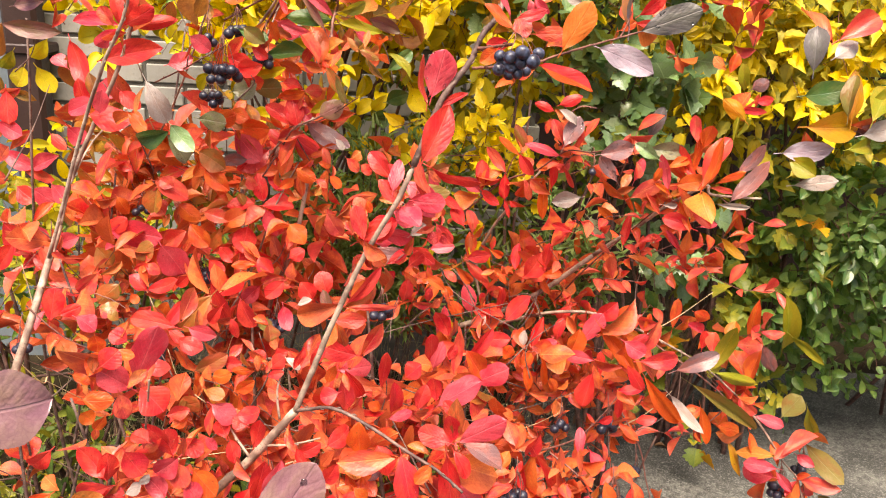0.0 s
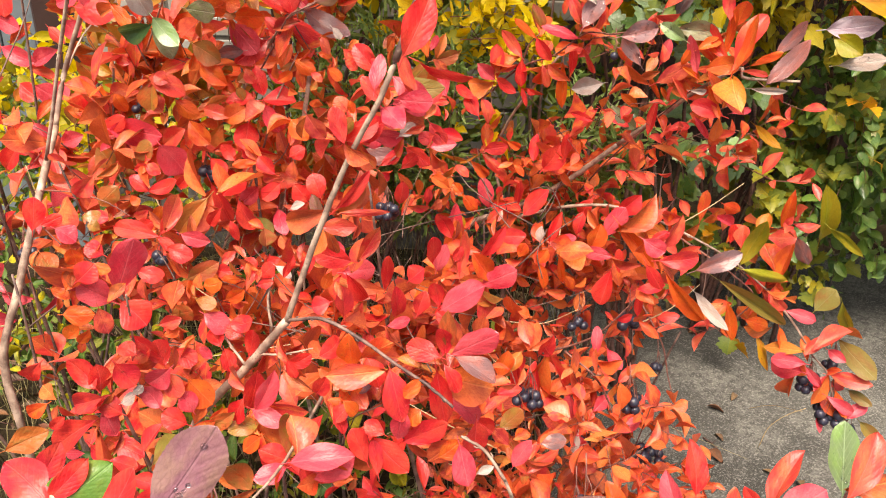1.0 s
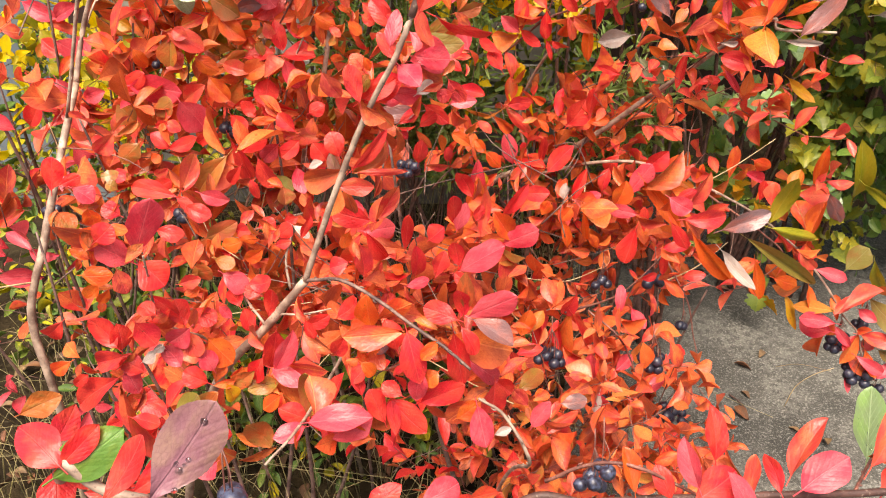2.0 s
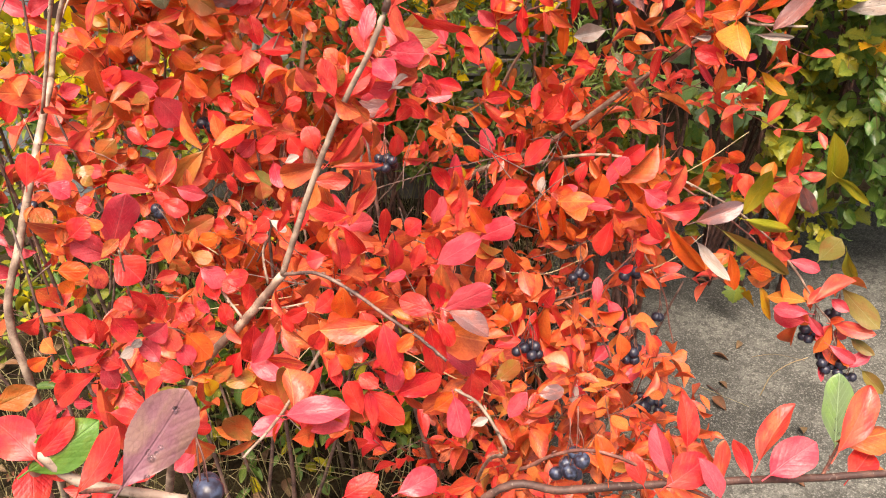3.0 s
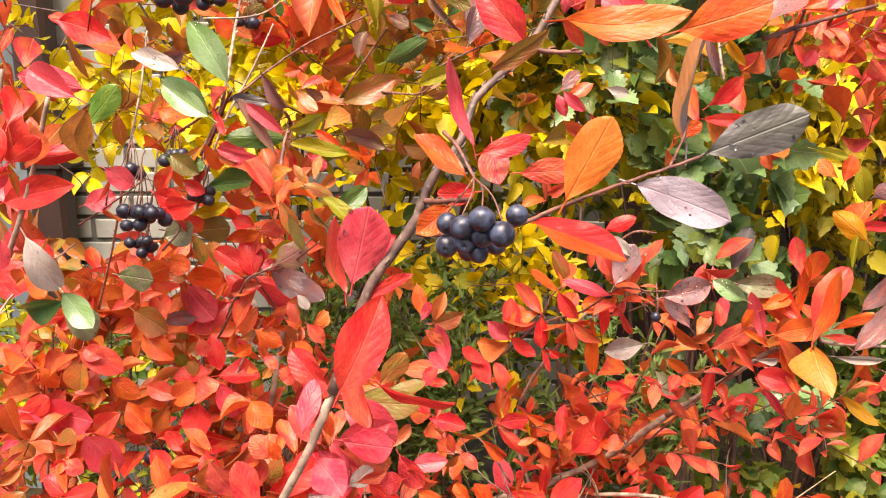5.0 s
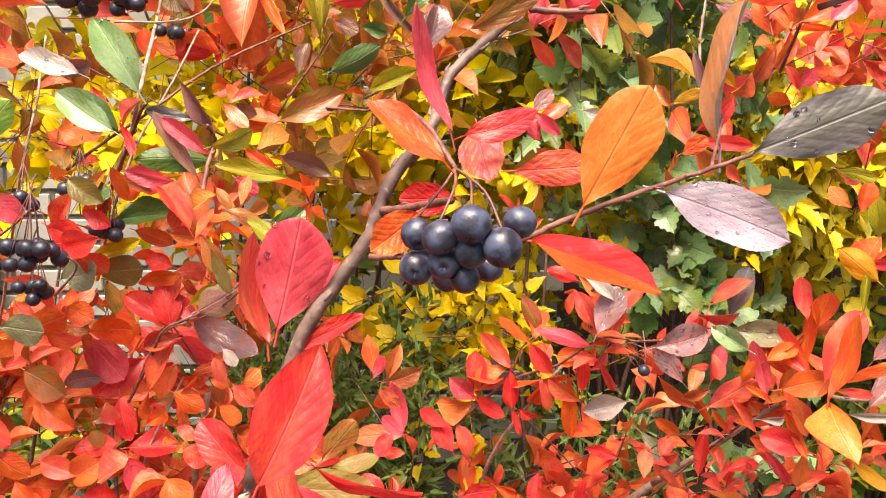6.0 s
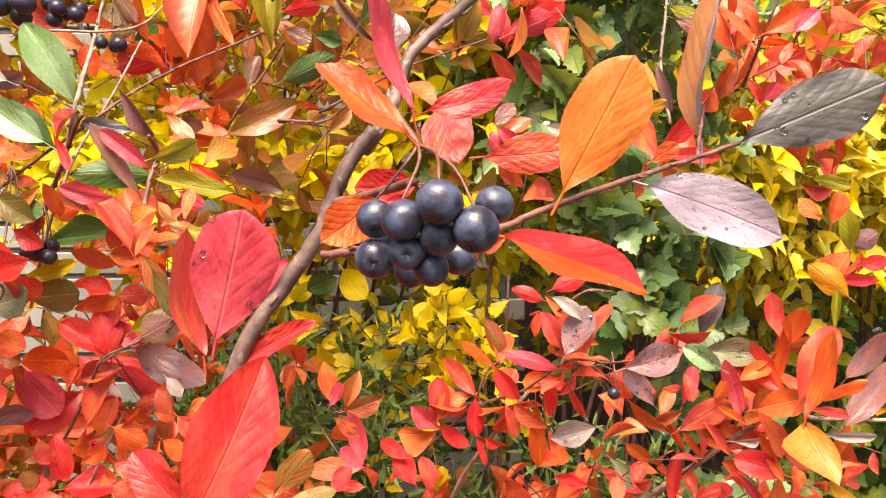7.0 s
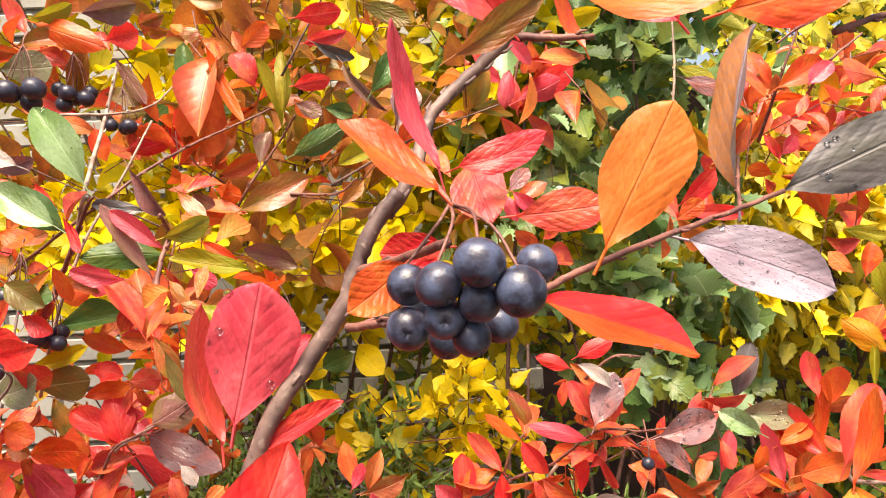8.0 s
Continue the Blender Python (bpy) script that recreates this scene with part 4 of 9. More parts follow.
leaf(centre, "P", (0.001, 0.549, 0.69), (0.031, 0.571, 0.692), 0.025, (0.34, -0.53, 0.77))
leaf(centre, "P", (-0.145, 0.508, 0.764), (-0.154, 0.492, 0.765), 0.015, (0.64, -0.27, 0.72))
leaf(centre, "R", (-0.032, 0.495, 0.741), (-0.007, 0.505, 0.755), 0.017, (-0.06, -0.78, 0.62))
leaf(centre, "R", (0.083, 0.738, 1.222), (0.058, 0.742, 1.251), 0.019, (-0.09, -0.99, 0.05))
leaf(centre, "P", (0.145, 0.755, 1.225), (0.126, 0.765, 1.254), 0.022, (-0.28, -0.95, 0.12))
leaf(centre, "O", (0.103, 0.74, 1.234), (0.165, 0.745, 1.234), 0.021, (0.08, -0.9, 0.42))
leaf(centre, "O", (0.162, 0.757, 1.228), (0.21, 0.763, 1.242), 0.025, (0.13, -0.99, 0.05))
wet(leaf(centre, "V", (0.194, 0.776, 1.224), (0.235, 0.784, 1.246), 0.020, (-0.24, -0.67, 0.70)), 3)
leaf(centre, "R", (-0.039, 0.778, 1.015), (-0.061, 0.782, 1.04), 0.018, (0.10, -0.98, 0.10))

# ---- leaves of the shrub by the wall ----
wet(leaf(left, "paleG", (-0.176, 1.023, 1.199), (-0.206, 1.027, 1.249), 0.028, (0.22, -0.95, 0.22)), 3)
leaf(left, "R", (-0.3, 0.892, 1.172), (-0.309, 0.926, 1.196), 0.026, (0.55, -0.37, 0.74))
leaf(left, "P", (-0.249, 0.902, 1.191), (-0.286, 0.904, 1.213), 0.023, (0.10, -0.95, 0.29))
leaf(left, "R", (-0.343, 0.907, 1.186), (-0.33, 0.933, 1.205), 0.024, (0.74, -0.61, 0.27))
leaf(left, "R", (-0.326, 0.898, 1.195), (-0.356, 0.902, 1.204), 0.018, (-0.04, -0.97, 0.25))
leaf(left, "N", (-0.349, 1.093, 1.156), (-0.32, 1.107, 1.194), 0.027, (0.43, -0.90, 0.03))
leaf(left, "paleG", (-0.183, 0.992, 1.171), (-0.224, 0.997, 1.199), 0.023, (0.08, -0.96, 0.26))
leaf(left, "L", (-0.026, 0.823, 1.107), (-0.049, 0.827, 1.128), 0.013, (0.50, -0.58, 0.64))
leaf(left, "G", (-0.051, 0.863, 1.108), (-0.028, 0.872, 1.128), 0.016, (0.21, -0.96, 0.17))
wet(leaf(left, "W", (-0.208, 1, 1.211), (-0.249, 1, 1.226), 0.019, (0.18, -0.86, 0.48)), 3)
leaf(left, "P", (-0.26, 0.931, 1.197), (-0.309, 0.929, 1.208), 0.025, (0.06, -0.99, 0.12))
wet(leaf(left, "V", (0.034, 1.11, 1.238), (0.04, 1.13, 1.272), 0.023, (0.15, -0.86, 0.48)), 2)
leaf(left, "R", (-0.396, 1.151, 1.262), (-0.338, 1.129, 1.244), 0.035, (-0.27, -0.93, 0.25))
leaf(left, "P", (-0.424, 1.139, 1.208), (-0.377, 1.141, 1.196), 0.027, (0.07, -0.99, 0.14))
leaf(left, "R", (-0.453, 1.144, 1.197), (-0.438, 1.136, 1.159), 0.024, (0.44, -0.83, 0.33))
leaf(left, "J", (-0.49, 1.276, 1.167), (-0.504, 1.284, 1.207), 0.026, (0.43, -0.84, 0.32))
leaf(left, "J", (-0.468, 1.287, 1.22), (-0.429, 1.273, 1.207), 0.023, (-0.22, -0.92, 0.32))
leaf(left, "J", (-0.441, 1.292, 1.293), (-0.452, 1.268, 1.266), 0.024, (0.69, -0.65, 0.32))

# ---- leaves of the shrub over the path ----
leaf(right, "B", (0.141, 1.249, 0.957), (0.123, 1.252, 0.996), 0.019, (-0.02, -1.00, 0.07))
wet(leaf(right, "V", (0.179, 1.126, 0.99), (0.199, 1.141, 1.027), 0.028, (-0.08, -0.91, 0.42)), 16)
leaf(right, "S", (0.18, 1.148, 0.99), (0.165, 1.15, 1.022), 0.018, (-0.08, -1.00, 0.04))
leaf(right, "W", (0.195, 1.134, 1.019), (0.17, 1.135, 1.038), 0.014, (0.24, -0.88, 0.40))
wet(leaf(right, "V", (0.223, 1.092, 0.988), (0.267, 1.104, 0.997), 0.028, (0.17, -0.91, 0.37)), 18)
wet(leaf(right, "V", (0.262, 1.146, 0.939), (0.236, 1.149, 0.973), 0.020, (-0.09, -1.00, 0.02)), 12)
wet(leaf(right, "paleG", (0.303, 1.096, 0.984), (0.272, 1.098, 1.003), 0.019, (-0.03, -1.00, 0.05)), 12)
wet(leaf(right, "Vg", (0.303, 1.145, 0.989), (0.352, 1.144, 0.987), 0.026, (-0.02, -0.97, 0.22)), 22)
wet(leaf(right, "Gg", (0.297, 1.136, 1.003), (0.313, 1.139, 1.047), 0.021, (-0.34, -0.92, 0.18)), 5)
leaf(right, "R", (0.163, 1.139, 1.036), (0.137, 1.141, 1.046), 0.013, (-0.01, -0.99, 0.11))
leaf(right, "R", (0.17, 1.14, 1.045), (0.199, 1.14, 1.058), 0.017, (-0.08, -0.98, 0.20))
wet(leaf(right, "W", (0.225, 1.212, 0.898), (0.183, 1.202, 0.892), 0.026, (0.15, -0.91, 0.39)), 3)
wet(leaf(right, "O", (0.356, 1.062, 0.952), (0.379, 1.066, 1.019), 0.030, (-0.91, -0.25, 0.33)), 2)
leaf(right, "R", (0.156, 1.29, 1.278), (0.202, 1.292, 1.31), 0.028, (0.05, -1.00, -0.03))
leaf(right, "S", (0.147, 1.294, 1.27), (0.137, 1.297, 1.307), 0.020, (-0.16, -0.99, 0.03))
leaf(right, "S", (0.129, 1.298, 1.302), (0.104, 1.301, 1.337), 0.018, (0.39, -0.85, 0.35))
leaf(right, "R", (0.163, 1.296, 1.318), (0.211, 1.295, 1.325), 0.021, (0.12, -0.45, -0.88))
leaf(right, "R", (0.227, 0.549, 0.754), (0.221, 0.571, 0.791), 0.018, (0.22, -0.83, 0.51))
leaf(right, "P", (0.2, 0.491, 0.782), (0.189, 0.509, 0.813), 0.016, (-0.60, -0.77, 0.22))
leaf(right, "P", (0.235, 0.483, 0.77), (0.218, 0.497, 0.794), 0.014, (0.28, -0.75, 0.60))
leaf(right, "S", (0.234, 0.49, 0.766), (0.236, 0.51, 0.8), 0.017, (0.53, -0.74, 0.40))
leaf(right, "S", (0.266, 0.509, 0.781), (0.291, 0.531, 0.816), 0.020, (-0.78, -0.09, 0.61))
leaf(right, "P", (0.277, 0.511, 0.766), (0.313, 0.529, 0.784), 0.027, (-0.11, -0.59, 0.80), 4)
leaf(right, "S", (0.339, 0.546, 0.757), (0.363, 0.574, 0.802), 0.024, (0.05, -0.86, 0.50), 0)
wet(leaf(right, "paleG", (0.368, 0.604, 0.71), (0.367, 0.636, 0.765), 0.027, (0.10, -0.86, 0.50)), 4)
leaf(right, "R", (0.348, 0.537, 0.739), (0.373, 0.563, 0.744), 0.022, (0.06, -0.27, 0.96))
leaf(right, "R", (0.255, 0.493, 0.781), (0.244, 0.507, 0.804), 0.012, (-0.46, -0.85, 0.26))
leaf(right, "R", (0.198, 0.488, 0.774), (0.229, 0.512, 0.78), 0.024, (0.18, -0.46, 0.87))
leaf(right, "O", (0.158, 0.492, 0.773), (0.151, 0.508, 0.801), 0.014, (0.41, -0.75, 0.53))
leaf(right, "R", (0.184, 0.494, 0.767), (0.172, 0.506, 0.788), 0.014, (-0.03, -0.88, 0.46))
leaf(right, "P", (0.57, 1.15, 0.464), (0.537, 1.194, 0.453), 0.039, (-0.74, -0.44, 0.50))
leaf(right, "P", (0.218, 0.991, 0.587), (0.219, 1.009, 0.619), 0.016, (-0.14, -0.85, 0.50))
leaf(right, "P", (0.235, 1.006, 0.588), (0.254, 0.994, 0.565), 0.018, (-0.05, -0.90, 0.43))
leaf(right, "P", (0.243, 0.925, 0.512), (0.275, 0.935, 0.526), 0.019, (-0.06, -0.74, 0.67))
leaf(right, "S", (0.257, 1.013, 0.527), (0.284, 1.027, 0.548), 0.017, (-0.09, -0.77, 0.63))
leaf(right, "P", (0.214, 0.94, 0.532), (0.234, 0.96, 0.542), 0.018, (0.16, -0.56, 0.81))
leaf(right, "R", (0.301, 1.037, 0.482), (0.326, 1.063, 0.483), 0.021, (0.37, -0.39, 0.85))
leaf(right, "O", (0.221, 0.908, 0.502), (0.207, 0.892, 0.477), 0.018, (-0.17, -0.80, 0.58))
leaf(right, "Gg", (0.515, 1.151, 1.105), (0.518, 1.169, 1.162), 0.036, (-0.41, -0.86, 0.30))
leaf(right, "G", (0.512, 1.158, 1.071), (0.573, 1.162, 1.083), 0.038, (0.01, -0.98, 0.20))
leaf(right, "Y", (0.519, 1.149, 1.029), (0.596, 1.171, 1.03), 0.045, (0.27, -0.94, 0.19))
leaf(right, "Y", (0.58, 1.149, 1.039), (0.584, 1.171, 1.106), 0.030, (0.15, -0.94, 0.29))
leaf(right, "H", (0.495, 1.159, 0.989), (0.562, 1.161, 0.998), 0.033, (-0.00, -0.97, 0.23))
leaf(right, "V", (0.595, 1.161, 1.024), (0.665, 1.159, 1.022), 0.030, (-0.01, -0.87, 0.49))
wet(leaf(right, "W", (0.52, 1.159, 0.943), (0.579, 1.161, 0.951), 0.025, (-0.01, -0.96, 0.28)), 4)
leaf(right, "L", (0.507, 1.144, 0.96), (0.552, 1.176, 0.974), 0.030, (0.34, -0.74, 0.58))
leaf(right, "L", (0.599, 1.156, 1.055), (0.647, 1.164, 1.081), 0.032, (-0.06, -0.92, 0.38))
leaf(right, "W", (0.539, 1.145, 1.126), (0.579, 1.175, 1.146), 0.028, (0.28, -0.75, 0.60))
leaf(right, "S", (0.544, 1.155, 1.148), (0.598, 1.165, 1.182), 0.035, (-0.03, -0.94, 0.33))
leaf(right, "O", (0.21, 1.249, 1.319), (0.18, 1.251, 1.375), 0.027, (0.58, -0.74, 0.35))
leaf(right, "O", (0.531, 1.18, 0.527), (0.538, 1.159, 0.491), 0.018, (0.28, -0.81, 0.51))
leaf(right, "Y", (0.507, 1.198, 0.499), (0.525, 1.172, 0.453), 0.024, (0.54, -0.63, 0.56))
leaf(right, "S", (0.602, 1.161, 0.526), (0.565, 1.146, 0.502), 0.020, (-0.32, -0.46, 0.83))
leaf(right, "Ol", (0.618, 1.165, 0.519), (0.674, 1.139, 0.468), 0.037, (-0.17, -0.94, 0.30))
leaf(right, "P", (0.604, 1.158, 0.502), (0.625, 1.139, 0.494), 0.019, (-0.43, -0.74, 0.52))
leaf(right, "P", (0.575, 1.156, 0.471), (0.598, 1.142, 0.445), 0.016, (-0.18, -0.93, 0.33))
leaf(right, "R", (0.611, 1.153, 0.458), (0.591, 1.14, 0.437), 0.014, (-0.68, -0.09, 0.73))
leaf(right, "S", (0.611, 1.145, 0.464), (0.671, 1.141, 0.452), 0.026, (0.05, -0.87, 0.48))
leaf(right, "O", (0.627, 1.151, 0.433), (0.643, 1.13, 0.397), 0.019, (0.03, -0.87, 0.50))
leaf(right, "P", (0.639, 1.135, 0.389), (0.68, 1.148, 0.407), 0.022, (-0.10, -0.68, 0.73))
leaf(right, "Ol", (0.645, 1.147, 0.436), (0.68, 1.138, 0.416), 0.019, (-0.05, -0.93, 0.36))
leaf(right, "P", (0.614, 1.153, 0.391), (0.612, 1.135, 0.361), 0.015, (0.29, -0.83, 0.47))
leaf(right, "Ol", (0.68, 1.152, 0.372), (0.715, 1.135, 0.339), 0.024, (-0.15, -0.93, 0.33))
leaf(right, "P", (0.126, 1.161, 1.184), (0.147, 1.159, 1.165), 0.013, (-0.13, -0.99, -0.00))
leaf(right, "P", (0.12, 1.161, 1.181), (0.128, 1.159, 1.16), 0.013, (-0.12, -0.99, 0.07))
leaf(right, "V", (0.123, 1.165, 1.185), (0.14, 1.175, 1.203), 0.016, (0.23, -0.92, 0.31))
leaf(right, "W", (0.173, 1.201, 1.186), (0.195, 1.199, 1.18), 0.013, (-0.07, -1.00, -0.05))
leaf(right, "L", (0.597, 1.125, 1.044), (0.634, 1.175, 1.082), 0.039, (-0.11, -0.55, 0.83))
leaf(right, "W", (0.598, 1.148, 1.021), (0.649, 1.152, 1.035), 0.032, (-0.01, -0.96, 0.29))
leaf(right, "L", (0.576, 1.136, 1.002), (0.619, 1.164, 1.005), 0.027, (0.50, -0.79, 0.35))
leaf(right, "L", (0.508, 1.164, 0.981), (0.536, 1.136, 0.964), 0.031, (-0.58, -0.77, 0.28))
leaf(right, "Ol", (0.57, 1.141, 1.045), (0.58, 1.159, 1.099), 0.025, (-0.77, -0.55, 0.32))
leaf(right, "P", (0.568, 1.14, 0.486), (0.514, 1.14, 0.494), 0.026, (0.07, -0.85, 0.52))
leaf(right, "S", (0.565, 1.13, 0.515), (0.625, 1.15, 0.544), 0.030, (-0.33, -0.29, 0.90))
leaf(right, "P", (0.614, 1.145, 0.424), (0.654, 1.135, 0.402), 0.022, (-0.00, -0.93, 0.37))

# ---- leaves of the red crowns ----
leaf(centre, "P", (-0.357, 1.043, 0.848), (-0.334, 1.054, 0.804), 0.046, (0.16, -0.97, -0.16))
leaf(left, "K", (-0.456, 1.073, 0.832), (-0.439, 1.073, 0.806), 0.032, (0.08, -1.00, 0.05))
leaf(left, "K", (-0.397, 1.051, 0.826), (-0.368, 1.047, 0.845), 0.030, (-0.34, -0.88, 0.34))
leaf(centre, "S", (-0.313, 1.097, 0.881), (-0.275, 1.09, 0.873), 0.021, (-0.05, -0.86, 0.50))
leaf(centre, "P", (-0.224, 1.074, 0.895), (-0.212, 1.076, 0.86), 0.023, (0.64, -0.75, 0.18))
leaf(centre, "R", (-0.272, 1.077, 0.816), (-0.289, 1.083, 0.834), 0.019, (0.12, -0.90, 0.41))
leaf(centre, "R", (-0.3, 1.063, 0.825), (-0.282, 1.063, 0.803), 0.022, (0.36, -0.88, 0.30))
leaf(centre, "O", (-0.245, 1.082, 0.873), (-0.234, 1.082, 0.89), 0.013, (0.18, -0.98, -0.11))
leaf(left, "R", (-0.585, 1.172, 0.799), (-0.612, 1.18, 0.777), 0.019, (-0.10, -0.97, -0.23))
leaf(left, "R", (-0.593, 1.163, 0.784), (-0.557, 1.161, 0.765), 0.023, (0.13, -0.93, 0.34))
leaf(left, "R", (-0.66, 1.19, 0.749), (-0.633, 1.191, 0.788), 0.031, (-0.14, -0.98, 0.12))
leaf(left, "R", (-0.391, 1.033, 0.816), (-0.37, 1.027, 0.827), 0.013, (-0.24, -0.97, -0.07))
leaf(centre, "S", (-0.373, 1.029, 0.826), (-0.357, 1.03, 0.814), 0.019, (0.52, -0.55, 0.65))
leaf(centre, "O", (-0.227, 1.027, 0.834), (-0.257, 1.023, 0.831), 0.013, (0.10, -0.95, 0.30))
leaf(centre, "R", (-0.199, 1.002, 0.828), (-0.218, 1.003, 0.849), 0.021, (0.19, -0.96, 0.22))
leaf(centre, "R", (-0.178, 0.994, 0.855), (-0.159, 0.992, 0.867), 0.020, (-0.26, -0.93, 0.26))
leaf(centre, "S", (-0.069, 0.78, 1.027), (-0.058, 0.782, 1.018), 0.011, (0.44, -0.82, 0.36))
leaf(centre, "R", (-0.037, 0.726, 1.016), (-0.03, 0.721, 1.044), 0.011, (0.00, -0.98, -0.18))
leaf(centre, "S", (-0.02, 0.741, 1.037), (-0.005, 0.745, 1.004), 0.010, (0.58, -0.79, 0.17))
leaf(centre, "O", (-0.03, 0.735, 1.02), (-0.025, 0.733, 1.005), 0.007, (0.34, -0.91, 0.23))
leaf(centre, "P", (-0.024, 0.744, 0.998), (0.007, 0.751, 1.007), 0.014, (0.11, -0.93, 0.35))
leaf(centre, "P", (-0.018, 0.742, 0.999), (0.006, 0.747, 0.99), 0.014, (0.36, -0.77, 0.53))
leaf(centre, "P", (-0.033, 0.729, 0.999), (-0.015, 0.726, 0.984), 0.014, (0.03, -0.97, 0.23))
leaf(centre, "R", (0.009, 0.937, 0.929), (-0.006, 0.941, 0.941), 0.011, (0.12, -0.89, 0.45))
leaf(centre, "S", (-0.071, 0.726, 0.973), (-0.066, 0.723, 0.999), 0.014, (-0.01, -0.99, -0.11))
leaf(centre, "B", (-0.068, 0.74, 0.97), (-0.058, 0.738, 0.988), 0.012, (-0.39, -0.91, 0.12))
leaf(centre, "R", (-0.069, 0.744, 0.96), (-0.036, 0.746, 0.982), 0.019, (-0.18, -0.92, 0.35))
leaf(centre, "P", (-0.061, 0.766, 0.963), (-0.037, 0.771, 0.952), 0.016, (0.43, -0.65, 0.63))
leaf(centre, "V", (-0.023, 0.792, 0.936), (-0.066, 0.803, 0.925), 0.018, (-0.33, -0.83, 0.46))
leaf(centre, "P", (-0.049, 0.757, 0.967), (-0.016, 0.766, 0.959), 0.015, (0.25, -0.97, -0.08))
leaf(centre, "R", (0.006, 0.779, 0.972), (0.022, 0.771, 0.954), 0.015, (-0.17, -0.95, 0.27))
leaf(centre, "R", (-0.007, 1.062, 0.868), (0.029, 1.055, 0.863), 0.018, (-0.09, -0.84, 0.54))
leaf(centre, "R", (0.012, 0.757, 0.967), (-0.002, 0.756, 0.962), 0.014, (-0.18, -0.74, 0.65))
leaf(centre, "P", (0.001, 0.873, 0.915), (0.027, 0.874, 0.919), 0.016, (-0.04, -0.88, 0.48))
leaf(centre, "R", (-0.017, 0.796, 0.941), (0.007, 0.792, 0.926), 0.015, (-0.11, -0.99, 0.08))
leaf(centre, "S", (-0.013, 0.738, 0.974), (0.005, 0.738, 0.981), 0.007, (0.00, -1.00, -0.00))
leaf(right, "R", (0.06, 1.236, 0.785), (0.094, 1.237, 0.792), 0.024, (0.02, -1.00, 0.03))
leaf(right, "S", (0.057, 1.246, 0.777), (0.096, 1.235, 0.743), 0.018, (-0.17, -0.98, 0.13))
leaf(right, "O", (0.04, 1.189, 0.786), (0.068, 1.199, 0.758), 0.016, (0.18, -0.97, -0.17))
leaf(right, "R", (0.134, 1.208, 0.779), (0.136, 1.216, 0.817), 0.019, (-0.52, -0.83, 0.20))
leaf(right, "R", (0.146, 1.182, 0.777), (0.169, 1.185, 0.815), 0.037, (0.13, -0.99, -0.00))
leaf(right, "R", (0.172, 1.164, 0.798), (0.176, 1.153, 0.841), 0.017, (-0.38, -0.90, -0.20))
leaf(right, "O", (0.143, 1.221, 0.775), (0.127, 1.217, 0.796), 0.010, (0.26, -0.96, 0.02))
leaf(right, "O", (0.177, 1.22, 0.767), (0.207, 1.219, 0.772), 0.017, (-0.10, -0.92, 0.39))
leaf(centre, "O", (-0.058, 0.719, 1.008), (-0.054, 0.721, 0.996), 0.008, (0.72, -0.68, 0.13))
leaf(right, "S", (0.021, 1.109, 0.807), (0.039, 1.103, 0.794), 0.015, (0.22, -0.73, 0.64))
leaf(right, "O", (0.105, 1.22, 0.769), (0.12, 1.214, 0.753), 0.012, (0.31, -0.76, 0.57))
leaf(right, "O", (0.092, 1.208, 0.81), (0.114, 1.215, 0.798), 0.013, (0.22, -0.96, -0.16))
leaf(centre, "R", (-0.021, 0.784, 0.924), (-0.005, 0.782, 0.94), 0.013, (-0.10, -0.99, -0.03))
leaf(centre, "R", (-0.042, 0.792, 0.923), (-0.021, 0.794, 0.939), 0.011, (-0.15, -0.94, 0.32))
leaf(centre, "S", (-0.401, 0.944, 0.843), (-0.424, 0.937, 0.82), 0.024, (0.33, -0.94, -0.04))
leaf(left, "K", (-0.399, 0.997, 0.808), (-0.422, 0.989, 0.785), 0.028, (0.17, -0.97, 0.17))
leaf(left, "R", (-0.371, 1.019, 0.793), (-0.393, 1.023, 0.811), 0.021, (0.19, -0.88, 0.43))
leaf(centre, "R", (-0.364, 1.006, 0.799), (-0.321, 0.996, 0.817), 0.021, (-0.37, -0.82, 0.44))
leaf(centre, "O", (-0.38, 0.987, 0.801), (-0.372, 0.986, 0.788), 0.013, (0.37, -0.88, 0.30))
leaf(centre, "R", (-0.313, 1.011, 0.819), (-0.33, 1.015, 0.802), 0.017, (-0.03, -0.98, -0.20))
leaf(centre, "R", (-0.283, 1.003, 0.816), (-0.266, 1.013, 0.755), 0.020, (0.39, -0.92, -0.04))
leaf(centre, "R", (-0.282, 1.035, 0.783), (-0.246, 1.034, 0.81), 0.025, (-0.17, -0.97, 0.19))
leaf(centre, "P", (-0.204, 0.945, 0.835), (-0.225, 0.945, 0.814), 0.021, (-0.19, -0.96, 0.19))
leaf(centre, "R", (-0.167, 0.9, 0.859), (-0.189, 0.899, 0.839), 0.020, (-0.18, -0.95, 0.24))
leaf(centre, "R", (-0.125, 0.843, 0.861), (-0.138, 0.843, 0.881), 0.020, (0.16, -0.98, 0.11))
leaf(centre, "K", (-0.251, 0.901, 0.838), (-0.289, 0.903, 0.794), 0.032, (-0.16, -0.98, 0.09))
leaf(centre, "O", (-0.319, 0.892, 0.798), (-0.298, 0.883, 0.833), 0.016, (-0.00, -0.97, -0.25))
leaf(centre, "S", (-0.345, 0.911, 0.806), (-0.328, 0.91, 0.816), 0.014, (0.07, -0.98, -0.21))
leaf(centre, "R", (-0.298, 0.865, 0.806), (-0.277, 0.877, 0.837), 0.017, (0.15, -0.95, 0.27))
leaf(centre, "P", (-0.254, 0.815, 0.833), (-0.226, 0.822, 0.822), 0.017, (0.30, -0.94, 0.18))
